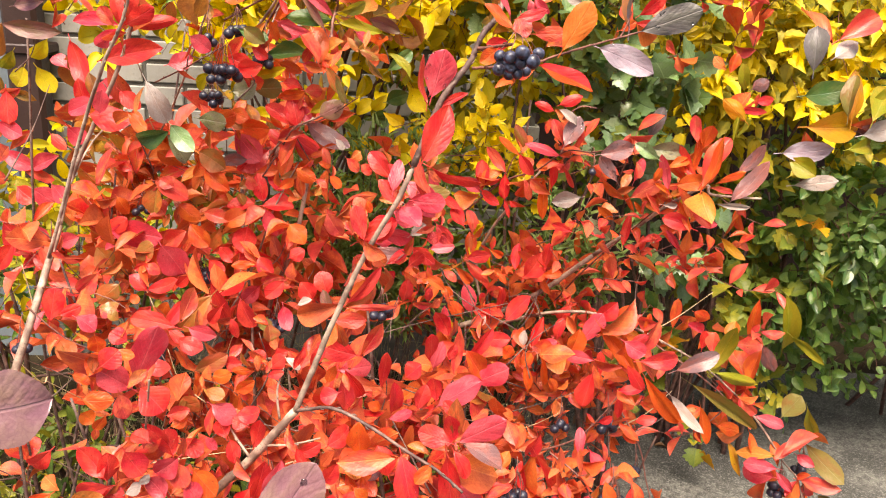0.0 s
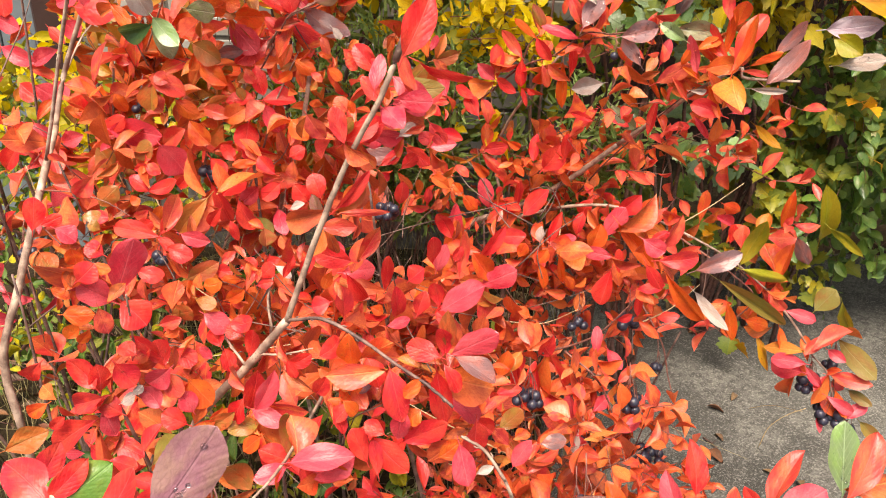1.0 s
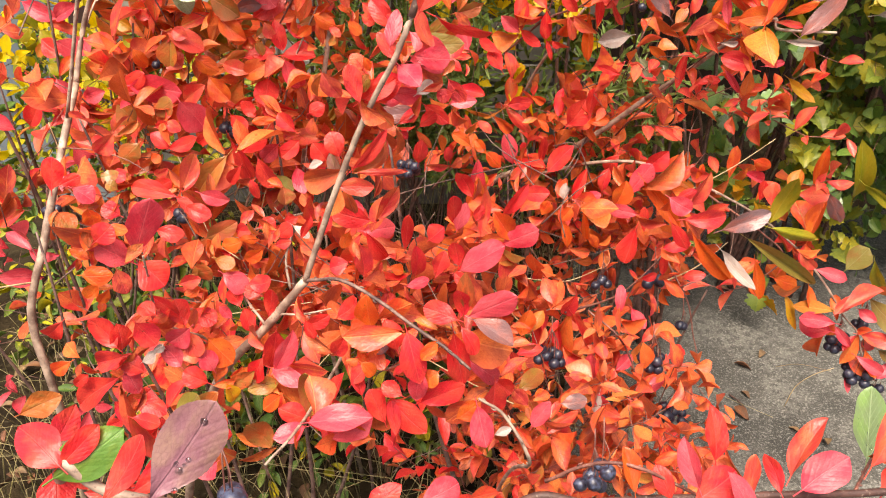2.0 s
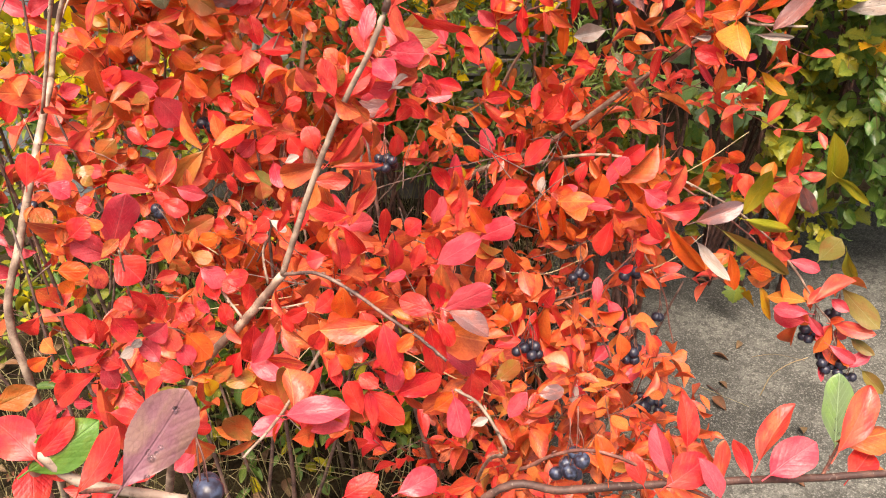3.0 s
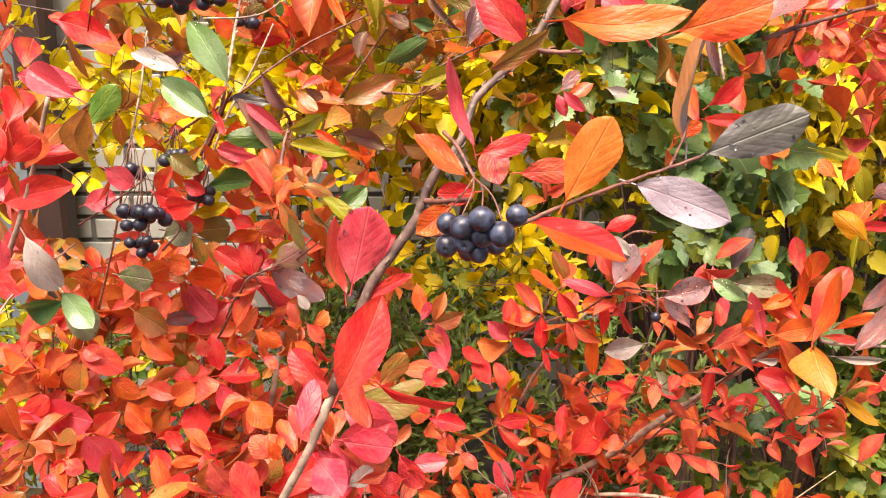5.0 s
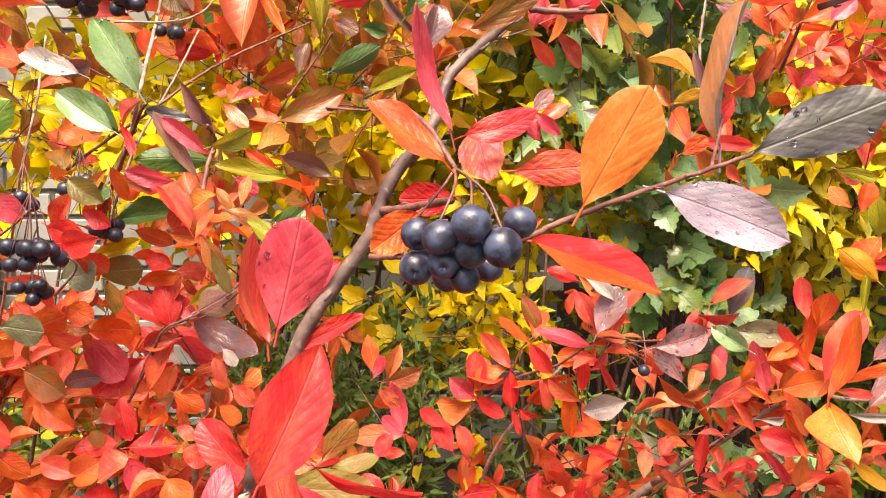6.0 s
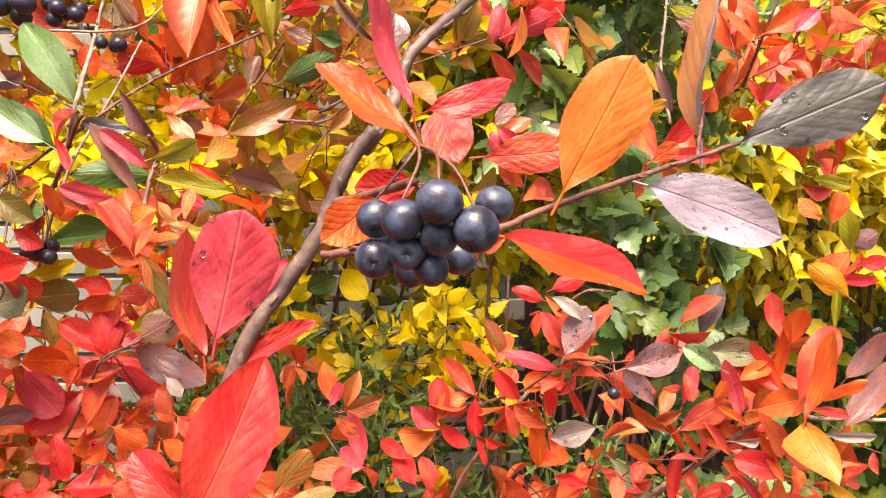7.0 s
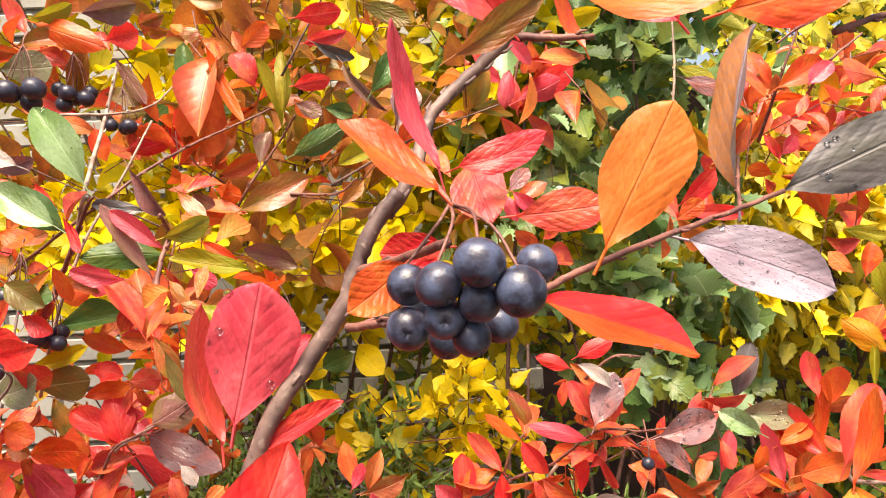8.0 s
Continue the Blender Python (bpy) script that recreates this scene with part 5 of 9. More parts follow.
leaf(centre, "R", (-0.249, 0.766, 0.842), (-0.223, 0.762, 0.833), 0.019, (0.09, -0.78, 0.61))
leaf(centre, "R", (-0.263, 0.778, 0.846), (-0.245, 0.773, 0.837), 0.012, (-0.05, -0.92, 0.40))
leaf(centre, "R", (-0.227, 0.931, 0.823), (-0.212, 0.935, 0.786), 0.024, (0.13, -0.99, -0.05))
leaf(centre, "R", (-0.248, 0.931, 0.812), (-0.265, 0.936, 0.788), 0.016, (-0.19, -0.98, -0.07))
leaf(centre, "R", (-0.235, 0.92, 0.8), (-0.229, 0.923, 0.775), 0.012, (0.41, -0.91, -0.01))
leaf(centre, "P", (-0.159, 0.85, 0.849), (-0.151, 0.843, 0.822), 0.017, (0.22, -0.93, 0.31))
leaf(centre, "K", (-0.175, 0.845, 0.829), (-0.171, 0.838, 0.81), 0.020, (0.61, -0.69, 0.38))
leaf(centre, "Ol", (-0.206, 0.928, 0.803), (-0.19, 0.933, 0.782), 0.020, (0.73, -0.53, 0.43))
leaf(centre, "W", (-0.137, 0.814, 0.865), (-0.122, 0.81, 0.874), 0.009, (-0.47, -0.75, 0.46))
leaf(centre, "B", (-0.312, 0.734, 0.886), (-0.295, 0.739, 0.888), 0.012, (0.14, -0.75, 0.65))
leaf(centre, "B", (-0.286, 0.713, 0.884), (-0.295, 0.71, 0.891), 0.012, (0.63, -0.52, 0.58))
leaf(centre, "R", (-0.34, 0.847, 0.835), (-0.359, 0.842, 0.833), 0.017, (0.12, -0.73, 0.67))
leaf(centre, "R", (-0.296, 0.795, 0.842), (-0.274, 0.798, 0.855), 0.015, (0.19, -0.98, -0.09))
leaf(centre, "R", (-0.235, 0.719, 0.876), (-0.282, 0.731, 0.879), 0.018, (-0.15, -0.76, 0.63))
leaf(centre, "R", (-0.357, 0.726, 0.874), (-0.351, 0.733, 0.906), 0.022, (0.06, -0.98, 0.20))
leaf(centre, "R", (-0.347, 0.724, 0.881), (-0.326, 0.728, 0.89), 0.012, (0.09, -0.97, 0.22))
leaf(centre, "P", (-0.318, 0.695, 0.893), (-0.301, 0.697, 0.88), 0.019, (0.57, -0.47, 0.67))
leaf(centre, "O", (-0.285, 0.656, 0.894), (-0.285, 0.659, 0.875), 0.016, (0.20, -0.97, -0.15))
leaf(centre, "K", (-0.33, 0.685, 0.874), (-0.318, 0.679, 0.857), 0.020, (0.55, -0.58, 0.60))
leaf(centre, "P", (-0.254, 0.659, 0.85), (-0.233, 0.661, 0.906), 0.031, (0.57, -0.80, -0.19))
leaf(centre, "P", (-0.255, 0.653, 0.845), (-0.281, 0.647, 0.865), 0.025, (0.37, -0.90, 0.21))
leaf(centre, "R", (-0.244, 0.642, 0.853), (-0.223, 0.638, 0.832), 0.028, (0.33, -0.81, 0.48))
leaf(centre, "R", (-0.273, 0.633, 0.875), (-0.257, 0.637, 0.89), 0.021, (0.06, -0.98, 0.20))
leaf(centre, "R", (-0.299, 0.797, 0.797), (-0.268, 0.795, 0.793), 0.019, (0.03, -0.77, 0.64))
leaf(centre, "R", (-0.255, 0.651, 0.891), (-0.269, 0.65, 0.9), 0.016, (0.35, -0.83, 0.45))
leaf(centre, "O", (-0.265, 0.639, 0.888), (-0.243, 0.635, 0.885), 0.010, (-0.06, -0.78, 0.62))
leaf(centre, "O", (-0.285, 0.635, 0.865), (-0.276, 0.643, 0.884), 0.017, (0.31, -0.92, 0.24))
leaf(centre, "O", (-0.299, 0.637, 0.865), (-0.284, 0.639, 0.856), 0.010, (0.50, -0.48, 0.72))
leaf(centre, "O", (-0.288, 0.628, 0.846), (-0.262, 0.631, 0.846), 0.017, (0.11, -0.95, 0.31))
leaf(centre, "S", (-0.256, 0.627, 0.855), (-0.253, 0.629, 0.83), 0.016, (0.59, -0.81, 0.01))
leaf(centre, "K", (-0.234, 0.764, 0.808), (-0.199, 0.763, 0.829), 0.019, (-0.09, -0.99, 0.10))
leaf(centre, "O", (-0.232, 0.764, 0.807), (-0.23, 0.768, 0.787), 0.010, (0.79, -0.61, -0.04))
leaf(centre, "R", (-0.203, 0.766, 0.818), (-0.184, 0.761, 0.821), 0.016, (-0.28, -0.93, 0.25))
leaf(centre, "R", (-0.176, 0.754, 0.828), (-0.159, 0.759, 0.833), 0.015, (0.14, -0.90, 0.41))
leaf(centre, "R", (-0.15, 0.758, 0.833), (-0.137, 0.757, 0.838), 0.010, (-0.13, -0.98, 0.14))
leaf(centre, "R", (-0.151, 0.733, 0.831), (-0.134, 0.73, 0.845), 0.016, (-0.39, -0.88, 0.28))
leaf(centre, "R", (-0.15, 0.719, 0.829), (-0.134, 0.716, 0.835), 0.010, (-0.28, -0.92, 0.29))
leaf(centre, "W", (-0.136, 0.737, 0.841), (-0.121, 0.734, 0.83), 0.009, (0.36, -0.65, 0.67))
leaf(centre, "R", (-0.125, 0.721, 0.837), (-0.114, 0.724, 0.858), 0.009, (0.45, -0.89, -0.11))
leaf(centre, "O", (-0.209, 0.739, 0.814), (-0.189, 0.737, 0.821), 0.015, (-0.16, -0.97, 0.18))
leaf(centre, "O", (-0.182, 0.723, 0.81), (-0.163, 0.722, 0.823), 0.014, (-0.00, -1.00, -0.08))
leaf(centre, "K", (-0.213, 0.727, 0.808), (-0.194, 0.728, 0.8), 0.015, (0.33, -0.63, 0.70))
leaf(centre, "O", (-0.169, 0.735, 0.825), (-0.188, 0.731, 0.828), 0.009, (0.21, -0.98, 0.05))
leaf(centre, "P", (-0.208, 0.728, 0.791), (-0.185, 0.728, 0.773), 0.022, (0.44, -0.70, 0.56))
leaf(centre, "R", (-0.183, 0.726, 0.78), (-0.157, 0.722, 0.789), 0.018, (-0.31, -0.79, 0.54))
leaf(centre, "S", (-0.25, 0.72, 0.781), (-0.227, 0.718, 0.789), 0.014, (-0.14, -0.98, 0.16))
leaf(centre, "K", (-0.247, 0.746, 0.777), (-0.222, 0.741, 0.787), 0.020, (-0.16, -0.98, -0.09))
leaf(centre, "R", (-0.109, 0.723, 0.839), (-0.097, 0.723, 0.863), 0.012, (0.09, -0.99, -0.05))
leaf(centre, "R", (-0.077, 0.737, 0.9), (-0.044, 0.736, 0.94), 0.012, (0.15, -0.98, -0.15))
leaf(centre, "S", (-0.076, 0.753, 0.89), (-0.029, 0.762, 0.889), 0.007, (0.18, -0.91, 0.38))
leaf(centre, "S", (-0.088, 0.728, 0.887), (-0.056, 0.728, 0.887), 0.017, (0.00, -0.97, 0.25))
leaf(centre, "R", (-0.106, 0.82, 0.875), (-0.115, 0.826, 0.9), 0.021, (0.17, -0.94, 0.29))
leaf(centre, "U", (-0.098, 0.762, 0.876), (-0.103, 0.766, 0.903), 0.013, (0.68, -0.70, 0.23))
leaf(centre, "R", (-0.07, 0.776, 0.828), (-0.111, 0.775, 0.839), 0.024, (0.09, -0.96, 0.25))
leaf(centre, "P", (-0.104, 0.904, 0.746), (-0.065, 0.898, 0.757), 0.027, (-0.21, -0.95, 0.21))
leaf(centre, "R", (-0.091, 0.86, 0.769), (-0.071, 0.864, 0.734), 0.019, (0.05, -1.00, -0.08))
leaf(centre, "P", (-0.082, 0.807, 0.817), (-0.098, 0.812, 0.831), 0.016, (-0.01, -0.94, 0.33))
leaf(centre, "O", (-0.091, 0.778, 0.815), (-0.099, 0.774, 0.797), 0.012, (0.29, -0.95, 0.08))
leaf(centre, "R", (-0.08, 0.711, 0.819), (-0.098, 0.708, 0.814), 0.017, (-0.05, -0.77, 0.64))
leaf(centre, "R", (-0.083, 0.792, 0.754), (-0.088, 0.801, 0.787), 0.021, (0.59, -0.75, 0.29))
leaf(centre, "S", (-0.08, 0.818, 0.737), (-0.067, 0.814, 0.759), 0.009, (0.10, -0.97, -0.23))
leaf(centre, "R", (-0.049, 0.868, 0.743), (-0.043, 0.863, 0.791), 0.015, (0.00, -0.99, -0.10))
leaf(centre, "R", (-0.02, 0.847, 0.769), (-0.003, 0.851, 0.784), 0.023, (-0.35, -0.73, 0.59))
leaf(centre, "R", (-0.035, 0.841, 0.725), (-0.033, 0.831, 0.771), 0.018, (0.45, -0.87, -0.21))
leaf(centre, "O", (-0.064, 0.849, 0.733), (-0.049, 0.847, 0.726), 0.013, (0.20, -0.75, 0.64))
leaf(centre, "S", (-0.071, 0.872, 0.734), (-0.044, 0.874, 0.729), 0.012, (0.14, -0.92, 0.36))
leaf(centre, "P", (-0.034, 0.754, 0.768), (-0.009, 0.747, 0.781), 0.012, (-0.46, -0.74, 0.49))
leaf(centre, "R", (-0.024, 0.796, 0.882), (-0.02, 0.795, 0.907), 0.014, (0.05, -1.00, -0.05))
leaf(centre, "R", (0.001, 0.837, 0.866), (0.002, 0.835, 0.884), 0.009, (0.16, -0.98, -0.12))
leaf(centre, "R", (-0.043, 0.796, 0.913), (-0.033, 0.799, 0.907), 0.008, (0.45, -0.83, 0.34))
leaf(centre, "R", (0.026, 0.85, 0.822), (0.01, 0.851, 0.85), 0.018, (-0.09, -1.00, -0.01))
leaf(right, "P", (0.019, 1.066, 0.713), (0.025, 1.059, 0.767), 0.020, (0.15, -0.98, -0.14))
leaf(centre, "R", (0.008, 0.855, 0.784), (0.005, 0.846, 0.826), 0.018, (0.52, -0.84, -0.14))
leaf(centre, "P", (0.01, 0.847, 0.782), (0.02, 0.856, 0.812), 0.017, (-0.37, -0.85, 0.38))
leaf(centre, "S", (0.035, 0.884, 0.758), (0.041, 0.899, 0.805), 0.015, (-0.10, -0.94, 0.31))
leaf(centre, "R", (0.029, 0.889, 0.773), (0.036, 0.893, 0.79), 0.013, (0.19, -0.97, 0.15))
leaf(centre, "O", (0.073, 0.88, 0.753), (0.052, 0.875, 0.789), 0.024, (0.45, -0.88, 0.14))
leaf(centre, "P", (0.059, 0.875, 0.751), (0.097, 0.879, 0.77), 0.031, (0.01, -0.98, 0.19))
leaf(right, "R", (0.058, 1.026, 0.71), (0.088, 1.019, 0.757), 0.019, (-0.09, -0.99, -0.09))
leaf(right, "R", (0.084, 1.081, 0.716), (0.119, 1.09, 0.714), 0.025, (0.25, -0.92, 0.29))
leaf(centre, "P", (0.016, 0.799, 0.76), (0.063, 0.8, 0.793), 0.030, (-0.41, -0.68, 0.61))
leaf(centre, "R", (0.015, 0.808, 0.761), (0.01, 0.808, 0.79), 0.017, (0.04, -1.00, 0.01))
leaf(centre, "R", (-0.005, 0.767, 0.773), (0.004, 0.771, 0.799), 0.016, (0.13, -0.99, 0.11))
leaf(centre, "R", (0.035, 0.675, 0.818), (0.02, 0.676, 0.834), 0.012, (0.08, -0.99, 0.14))
leaf(right, "P", (0.071, 1.219, 0.697), (0.059, 1.224, 0.744), 0.026, (0.21, -0.97, 0.16))
leaf(right, "R", (0.088, 1.212, 0.716), (0.083, 1.207, 0.738), 0.014, (0.50, -0.86, -0.08))
leaf(right, "O", (0.053, 1.178, 0.708), (0.033, 1.181, 0.731), 0.022, (-0.12, -0.99, 0.02))
leaf(right, "O", (0.035, 1.039, 0.79), (0.021, 1.045, 0.806), 0.016, (-0.22, -0.96, 0.17))
leaf(centre, "O", (0.021, 0.932, 0.844), (0, 0.929, 0.86), 0.015, (0.42, -0.82, 0.39))
leaf(right, "Y", (0.034, 1.077, 0.725), (0.027, 1.078, 0.747), 0.014, (0.21, -0.97, 0.11))
leaf(right, "R", (0.118, 1.194, 0.703), (0.074, 1.198, 0.711), 0.017, (-0.02, -0.93, 0.37))
leaf(right, "R", (0.122, 1.168, 0.71), (0.151, 1.162, 0.751), 0.031, (-0.54, -0.80, 0.26))
leaf(right, "R", (0.112, 1.203, 0.704), (0.114, 1.191, 0.755), 0.014, (0.15, -0.96, -0.23))
leaf(right, "S", (0.067, 1.172, 0.693), (0.089, 1.177, 0.712), 0.020, (-0.06, -0.95, 0.32))
leaf(right, "R", (0.158, 1.127, 0.686), (0.173, 1.134, 0.73), 0.016, (-0.29, -0.92, 0.25))
leaf(right, "P", (0.162, 1.136, 0.682), (0.195, 1.131, 0.693), 0.018, (-0.29, -0.82, 0.49))
leaf(right, "W", (0.143, 1.107, 0.696), (0.145, 1.112, 0.718), 0.014, (-0.51, -0.83, 0.23))
leaf(right, "R", (0.199, 1.154, 0.687), (0.206, 1.155, 0.722), 0.019, (-0.43, -0.90, 0.11))
leaf(right, "O", (0.167, 1.076, 0.699), (0.175, 1.084, 0.649), 0.012, (0.16, -0.98, -0.13))
leaf(right, "O", (0.11, 1.046, 0.702), (0.119, 1.044, 0.723), 0.018, (-0.34, -0.94, 0.06))
leaf(right, "O", (0.136, 1.063, 0.685), (0.149, 1.063, 0.705), 0.019, (-0.05, -1.00, 0.03))
leaf(right, "O", (0.147, 1.043, 0.654), (0.139, 1.04, 0.693), 0.015, (0.39, -0.92, 0.01))
leaf(right, "O", (0.187, 1.043, 0.656), (0.176, 1.038, 0.679), 0.014, (0.03, -0.98, -0.20))

# ---- leaves low in the red crowns and over the path ----
leaf(centre, "O", (-0.286, 0.64, 0.817), (-0.295, 0.637, 0.828), 0.015, (0.43, -0.90, 0.10))
leaf(centre, "O", (-0.275, 0.642, 0.824), (-0.286, 0.641, 0.81), 0.011, (0.35, -0.91, -0.21))
leaf(centre, "R", (-0.235, 0.678, 0.774), (-0.256, 0.67, 0.801), 0.012, (0.60, -0.76, 0.24))
leaf(centre, "R", (-0.232, 0.68, 0.761), (-0.242, 0.688, 0.785), 0.022, (0.67, -0.58, 0.47))
leaf(centre, "O", (-0.246, 0.718, 0.77), (-0.23, 0.722, 0.777), 0.013, (-0.08, -0.78, 0.62))
leaf(centre, "R", (-0.229, 0.698, 0.769), (-0.209, 0.698, 0.754), 0.020, (0.49, -0.58, 0.65))
leaf(centre, "P", (-0.225, 0.674, 0.764), (-0.246, 0.668, 0.748), 0.023, (0.26, -0.96, 0.02))
leaf(centre, "S", (-0.233, 0.68, 0.756), (-0.22, 0.675, 0.731), 0.020, (0.13, -0.96, 0.26))
leaf(centre, "R", (-0.241, 0.648, 0.795), (-0.258, 0.652, 0.801), 0.016, (0.20, -0.45, 0.87))
leaf(centre, "R", (-0.287, 0.652, 0.754), (-0.31, 0.658, 0.781), 0.021, (0.26, -0.87, 0.42))
leaf(centre, "R", (-0.288, 0.661, 0.744), (-0.285, 0.658, 0.776), 0.020, (0.63, -0.77, -0.13))
leaf(centre, "R", (-0.27, 0.662, 0.776), (-0.256, 0.666, 0.75), 0.024, (0.42, -0.91, 0.08))
leaf(centre, "P", (-0.239, 0.67, 0.721), (-0.256, 0.676, 0.74), 0.020, (0.11, -0.91, 0.39))
leaf(centre, "P", (-0.211, 0.678, 0.712), (-0.223, 0.679, 0.734), 0.019, (0.66, -0.64, 0.39))
leaf(centre, "O", (-0.219, 0.693, 0.739), (-0.199, 0.693, 0.709), 0.027, (0.71, -0.51, 0.48))
leaf(centre, "W", (-0.275, 0.668, 0.726), (-0.258, 0.667, 0.737), 0.013, (-0.41, -0.71, 0.57))
leaf(centre, "W", (-0.26, 0.666, 0.738), (-0.252, 0.67, 0.747), 0.009, (0.41, -0.91, 0.04))
leaf(centre, "R", (-0.275, 0.667, 0.715), (-0.298, 0.668, 0.73), 0.020, (0.29, -0.81, 0.50))
leaf(centre, "R", (-0.284, 0.659, 0.74), (-0.324, 0.668, 0.721), 0.019, (-0.39, -0.80, 0.45))
leaf(centre, "R", (-0.3, 0.665, 0.708), (-0.357, 0.679, 0.659), 0.028, (-0.50, -0.79, 0.36))
leaf(centre, "P", (-0.293, 0.668, 0.718), (-0.285, 0.668, 0.687), 0.019, (0.69, -0.70, 0.18))
leaf(centre, "R", (-0.314, 0.669, 0.675), (-0.301, 0.671, 0.651), 0.017, (0.71, -0.62, 0.33))
leaf(centre, "R", (-0.291, 0.672, 0.676), (-0.261, 0.666, 0.665), 0.022, (0.22, -0.48, 0.85))
leaf(centre, "R", (-0.284, 0.643, 0.679), (-0.261, 0.649, 0.666), 0.017, (0.52, -0.24, 0.82))
leaf(centre, "R", (-0.33, 0.673, 0.637), (-0.306, 0.667, 0.653), 0.011, (-0.37, -0.90, 0.22))
leaf(centre, "R", (-0.351, 0.669, 0.692), (-0.331, 0.666, 0.709), 0.011, (-0.21, -0.97, 0.07))
leaf(centre, "O", (-0.341, 0.661, 0.728), (-0.362, 0.66, 0.715), 0.016, (-0.05, -0.99, 0.15))
leaf(centre, "R", (-0.329, 0.647, 0.784), (-0.352, 0.654, 0.762), 0.019, (0.02, -0.95, -0.32))
leaf(centre, "R", (-0.216, 0.672, 0.701), (-0.239, 0.671, 0.714), 0.022, (0.27, -0.88, 0.40))
leaf(centre, "Y", (-0.193, 0.659, 0.712), (-0.187, 0.66, 0.691), 0.015, (0.74, -0.65, 0.18))
leaf(centre, "K", (-0.195, 0.674, 0.699), (-0.168, 0.671, 0.72), 0.016, (-0.17, -0.98, 0.08))
leaf(centre, "B", (-0.147, 0.672, 0.706), (-0.176, 0.668, 0.698), 0.018, (-0.06, -0.78, 0.62))
leaf(centre, "R", (-0.192, 0.719, 0.759), (-0.201, 0.724, 0.776), 0.017, (0.06, -0.95, 0.31))
leaf(centre, "R", (-0.189, 0.72, 0.757), (-0.182, 0.713, 0.734), 0.016, (0.62, -0.68, 0.39))
leaf(centre, "R", (-0.171, 0.721, 0.772), (-0.186, 0.723, 0.778), 0.016, (0.19, -0.69, 0.70))
leaf(centre, "R", (-0.166, 0.722, 0.747), (-0.157, 0.717, 0.783), 0.015, (0.02, -0.99, -0.14))
leaf(centre, "P", (-0.201, 0.717, 0.747), (-0.21, 0.714, 0.761), 0.010, (0.60, -0.77, 0.22))
leaf(centre, "R", (-0.164, 0.696, 0.702), (-0.146, 0.682, 0.759), 0.022, (0.28, -0.91, -0.31))
leaf(centre, "P", (-0.149, 0.67, 0.723), (-0.131, 0.683, 0.761), 0.021, (0.51, -0.86, 0.05))
leaf(centre, "R", (-0.159, 0.671, 0.735), (-0.17, 0.675, 0.704), 0.019, (-0.34, -0.94, 0.00))
leaf(centre, "P", (-0.154, 0.677, 0.719), (-0.119, 0.666, 0.71), 0.018, (0.06, -0.51, 0.86))
leaf(centre, "O", (-0.142, 0.659, 0.702), (-0.161, 0.665, 0.679), 0.016, (-0.54, -0.80, 0.24))
leaf(centre, "R", (-0.115, 0.669, 0.776), (-0.091, 0.667, 0.79), 0.015, (-0.08, -1.00, -0.01))
leaf(centre, "R", (-0.113, 0.664, 0.786), (-0.106, 0.665, 0.766), 0.010, (0.21, -0.98, 0.03))
leaf(centre, "R", (-0.116, 0.65, 0.682), (-0.142, 0.646, 0.697), 0.021, (0.34, -0.87, 0.36))
leaf(centre, "B", (-0.117, 0.661, 0.676), (-0.114, 0.659, 0.735), 0.025, (-0.06, -1.00, -0.03))
leaf(centre, "P", (-0.111, 0.624, 0.696), (-0.14, 0.621, 0.682), 0.021, (-0.34, -0.49, 0.81))
leaf(centre, "R", (-0.101, 0.617, 0.709), (-0.085, 0.615, 0.72), 0.014, (-0.54, -0.47, 0.70))
leaf(centre, "K", (-0.149, 0.633, 0.661), (-0.166, 0.623, 0.699), 0.025, (0.50, -0.87, -0.01))
leaf(centre, "Ol", (-0.237, 0.632, 0.686), (-0.212, 0.64, 0.715), 0.023, (-0.09, -0.94, 0.34))
leaf(centre, "K", (-0.229, 0.661, 0.661), (-0.205, 0.656, 0.701), 0.023, (-0.41, -0.90, 0.14))
leaf(centre, "Ol", (-0.21, 0.595, 0.696), (-0.19, 0.605, 0.71), 0.017, (0.03, -0.84, 0.55))
leaf(centre, "R", (-0.086, 0.678, 0.781), (-0.064, 0.672, 0.806), 0.020, (-0.60, -0.72, 0.35))
leaf(centre, "O", (-0.054, 0.668, 0.777), (-0.056, 0.659, 0.815), 0.021, (0.01, -0.97, -0.23))
leaf(centre, "O", (-0.076, 0.661, 0.764), (-0.053, 0.664, 0.781), 0.024, (-0.35, -0.71, 0.60))
leaf(centre, "R", (-0.086, 0.654, 0.757), (-0.073, 0.647, 0.783), 0.015, (-0.23, -0.96, -0.15))
leaf(centre, "V", (-0.03, 0.644, 0.787), (-0.05, 0.64, 0.774), 0.019, (-0.37, -0.56, 0.74))
leaf(centre, "O", (-0.049, 0.636, 0.781), (-0.038, 0.63, 0.761), 0.015, (0.28, -0.87, 0.41))
leaf(centre, "O", (-0.056, 0.62, 0.776), (-0.045, 0.623, 0.761), 0.013, (0.62, -0.72, 0.31))
leaf(centre, "R", (-0.027, 0.636, 0.779), (-0.038, 0.646, 0.803), 0.019, (0.21, -0.86, 0.46))
leaf(centre, "R", (-0.015, 0.617, 0.811), (-0.004, 0.609, 0.764), 0.023, (0.34, -0.91, 0.23))
leaf(centre, "O", (0.01, 0.613, 0.807), (-0.003, 0.606, 0.791), 0.012, (0.01, -0.92, 0.39))
leaf(centre, "O", (0.01, 0.618, 0.771), (-0.001, 0.615, 0.758), 0.017, (-0.45, -0.71, 0.55))
leaf(centre, "R", (0.027, 0.616, 0.826), (-0.002, 0.622, 0.833), 0.019, (-0.01, -0.79, 0.62))
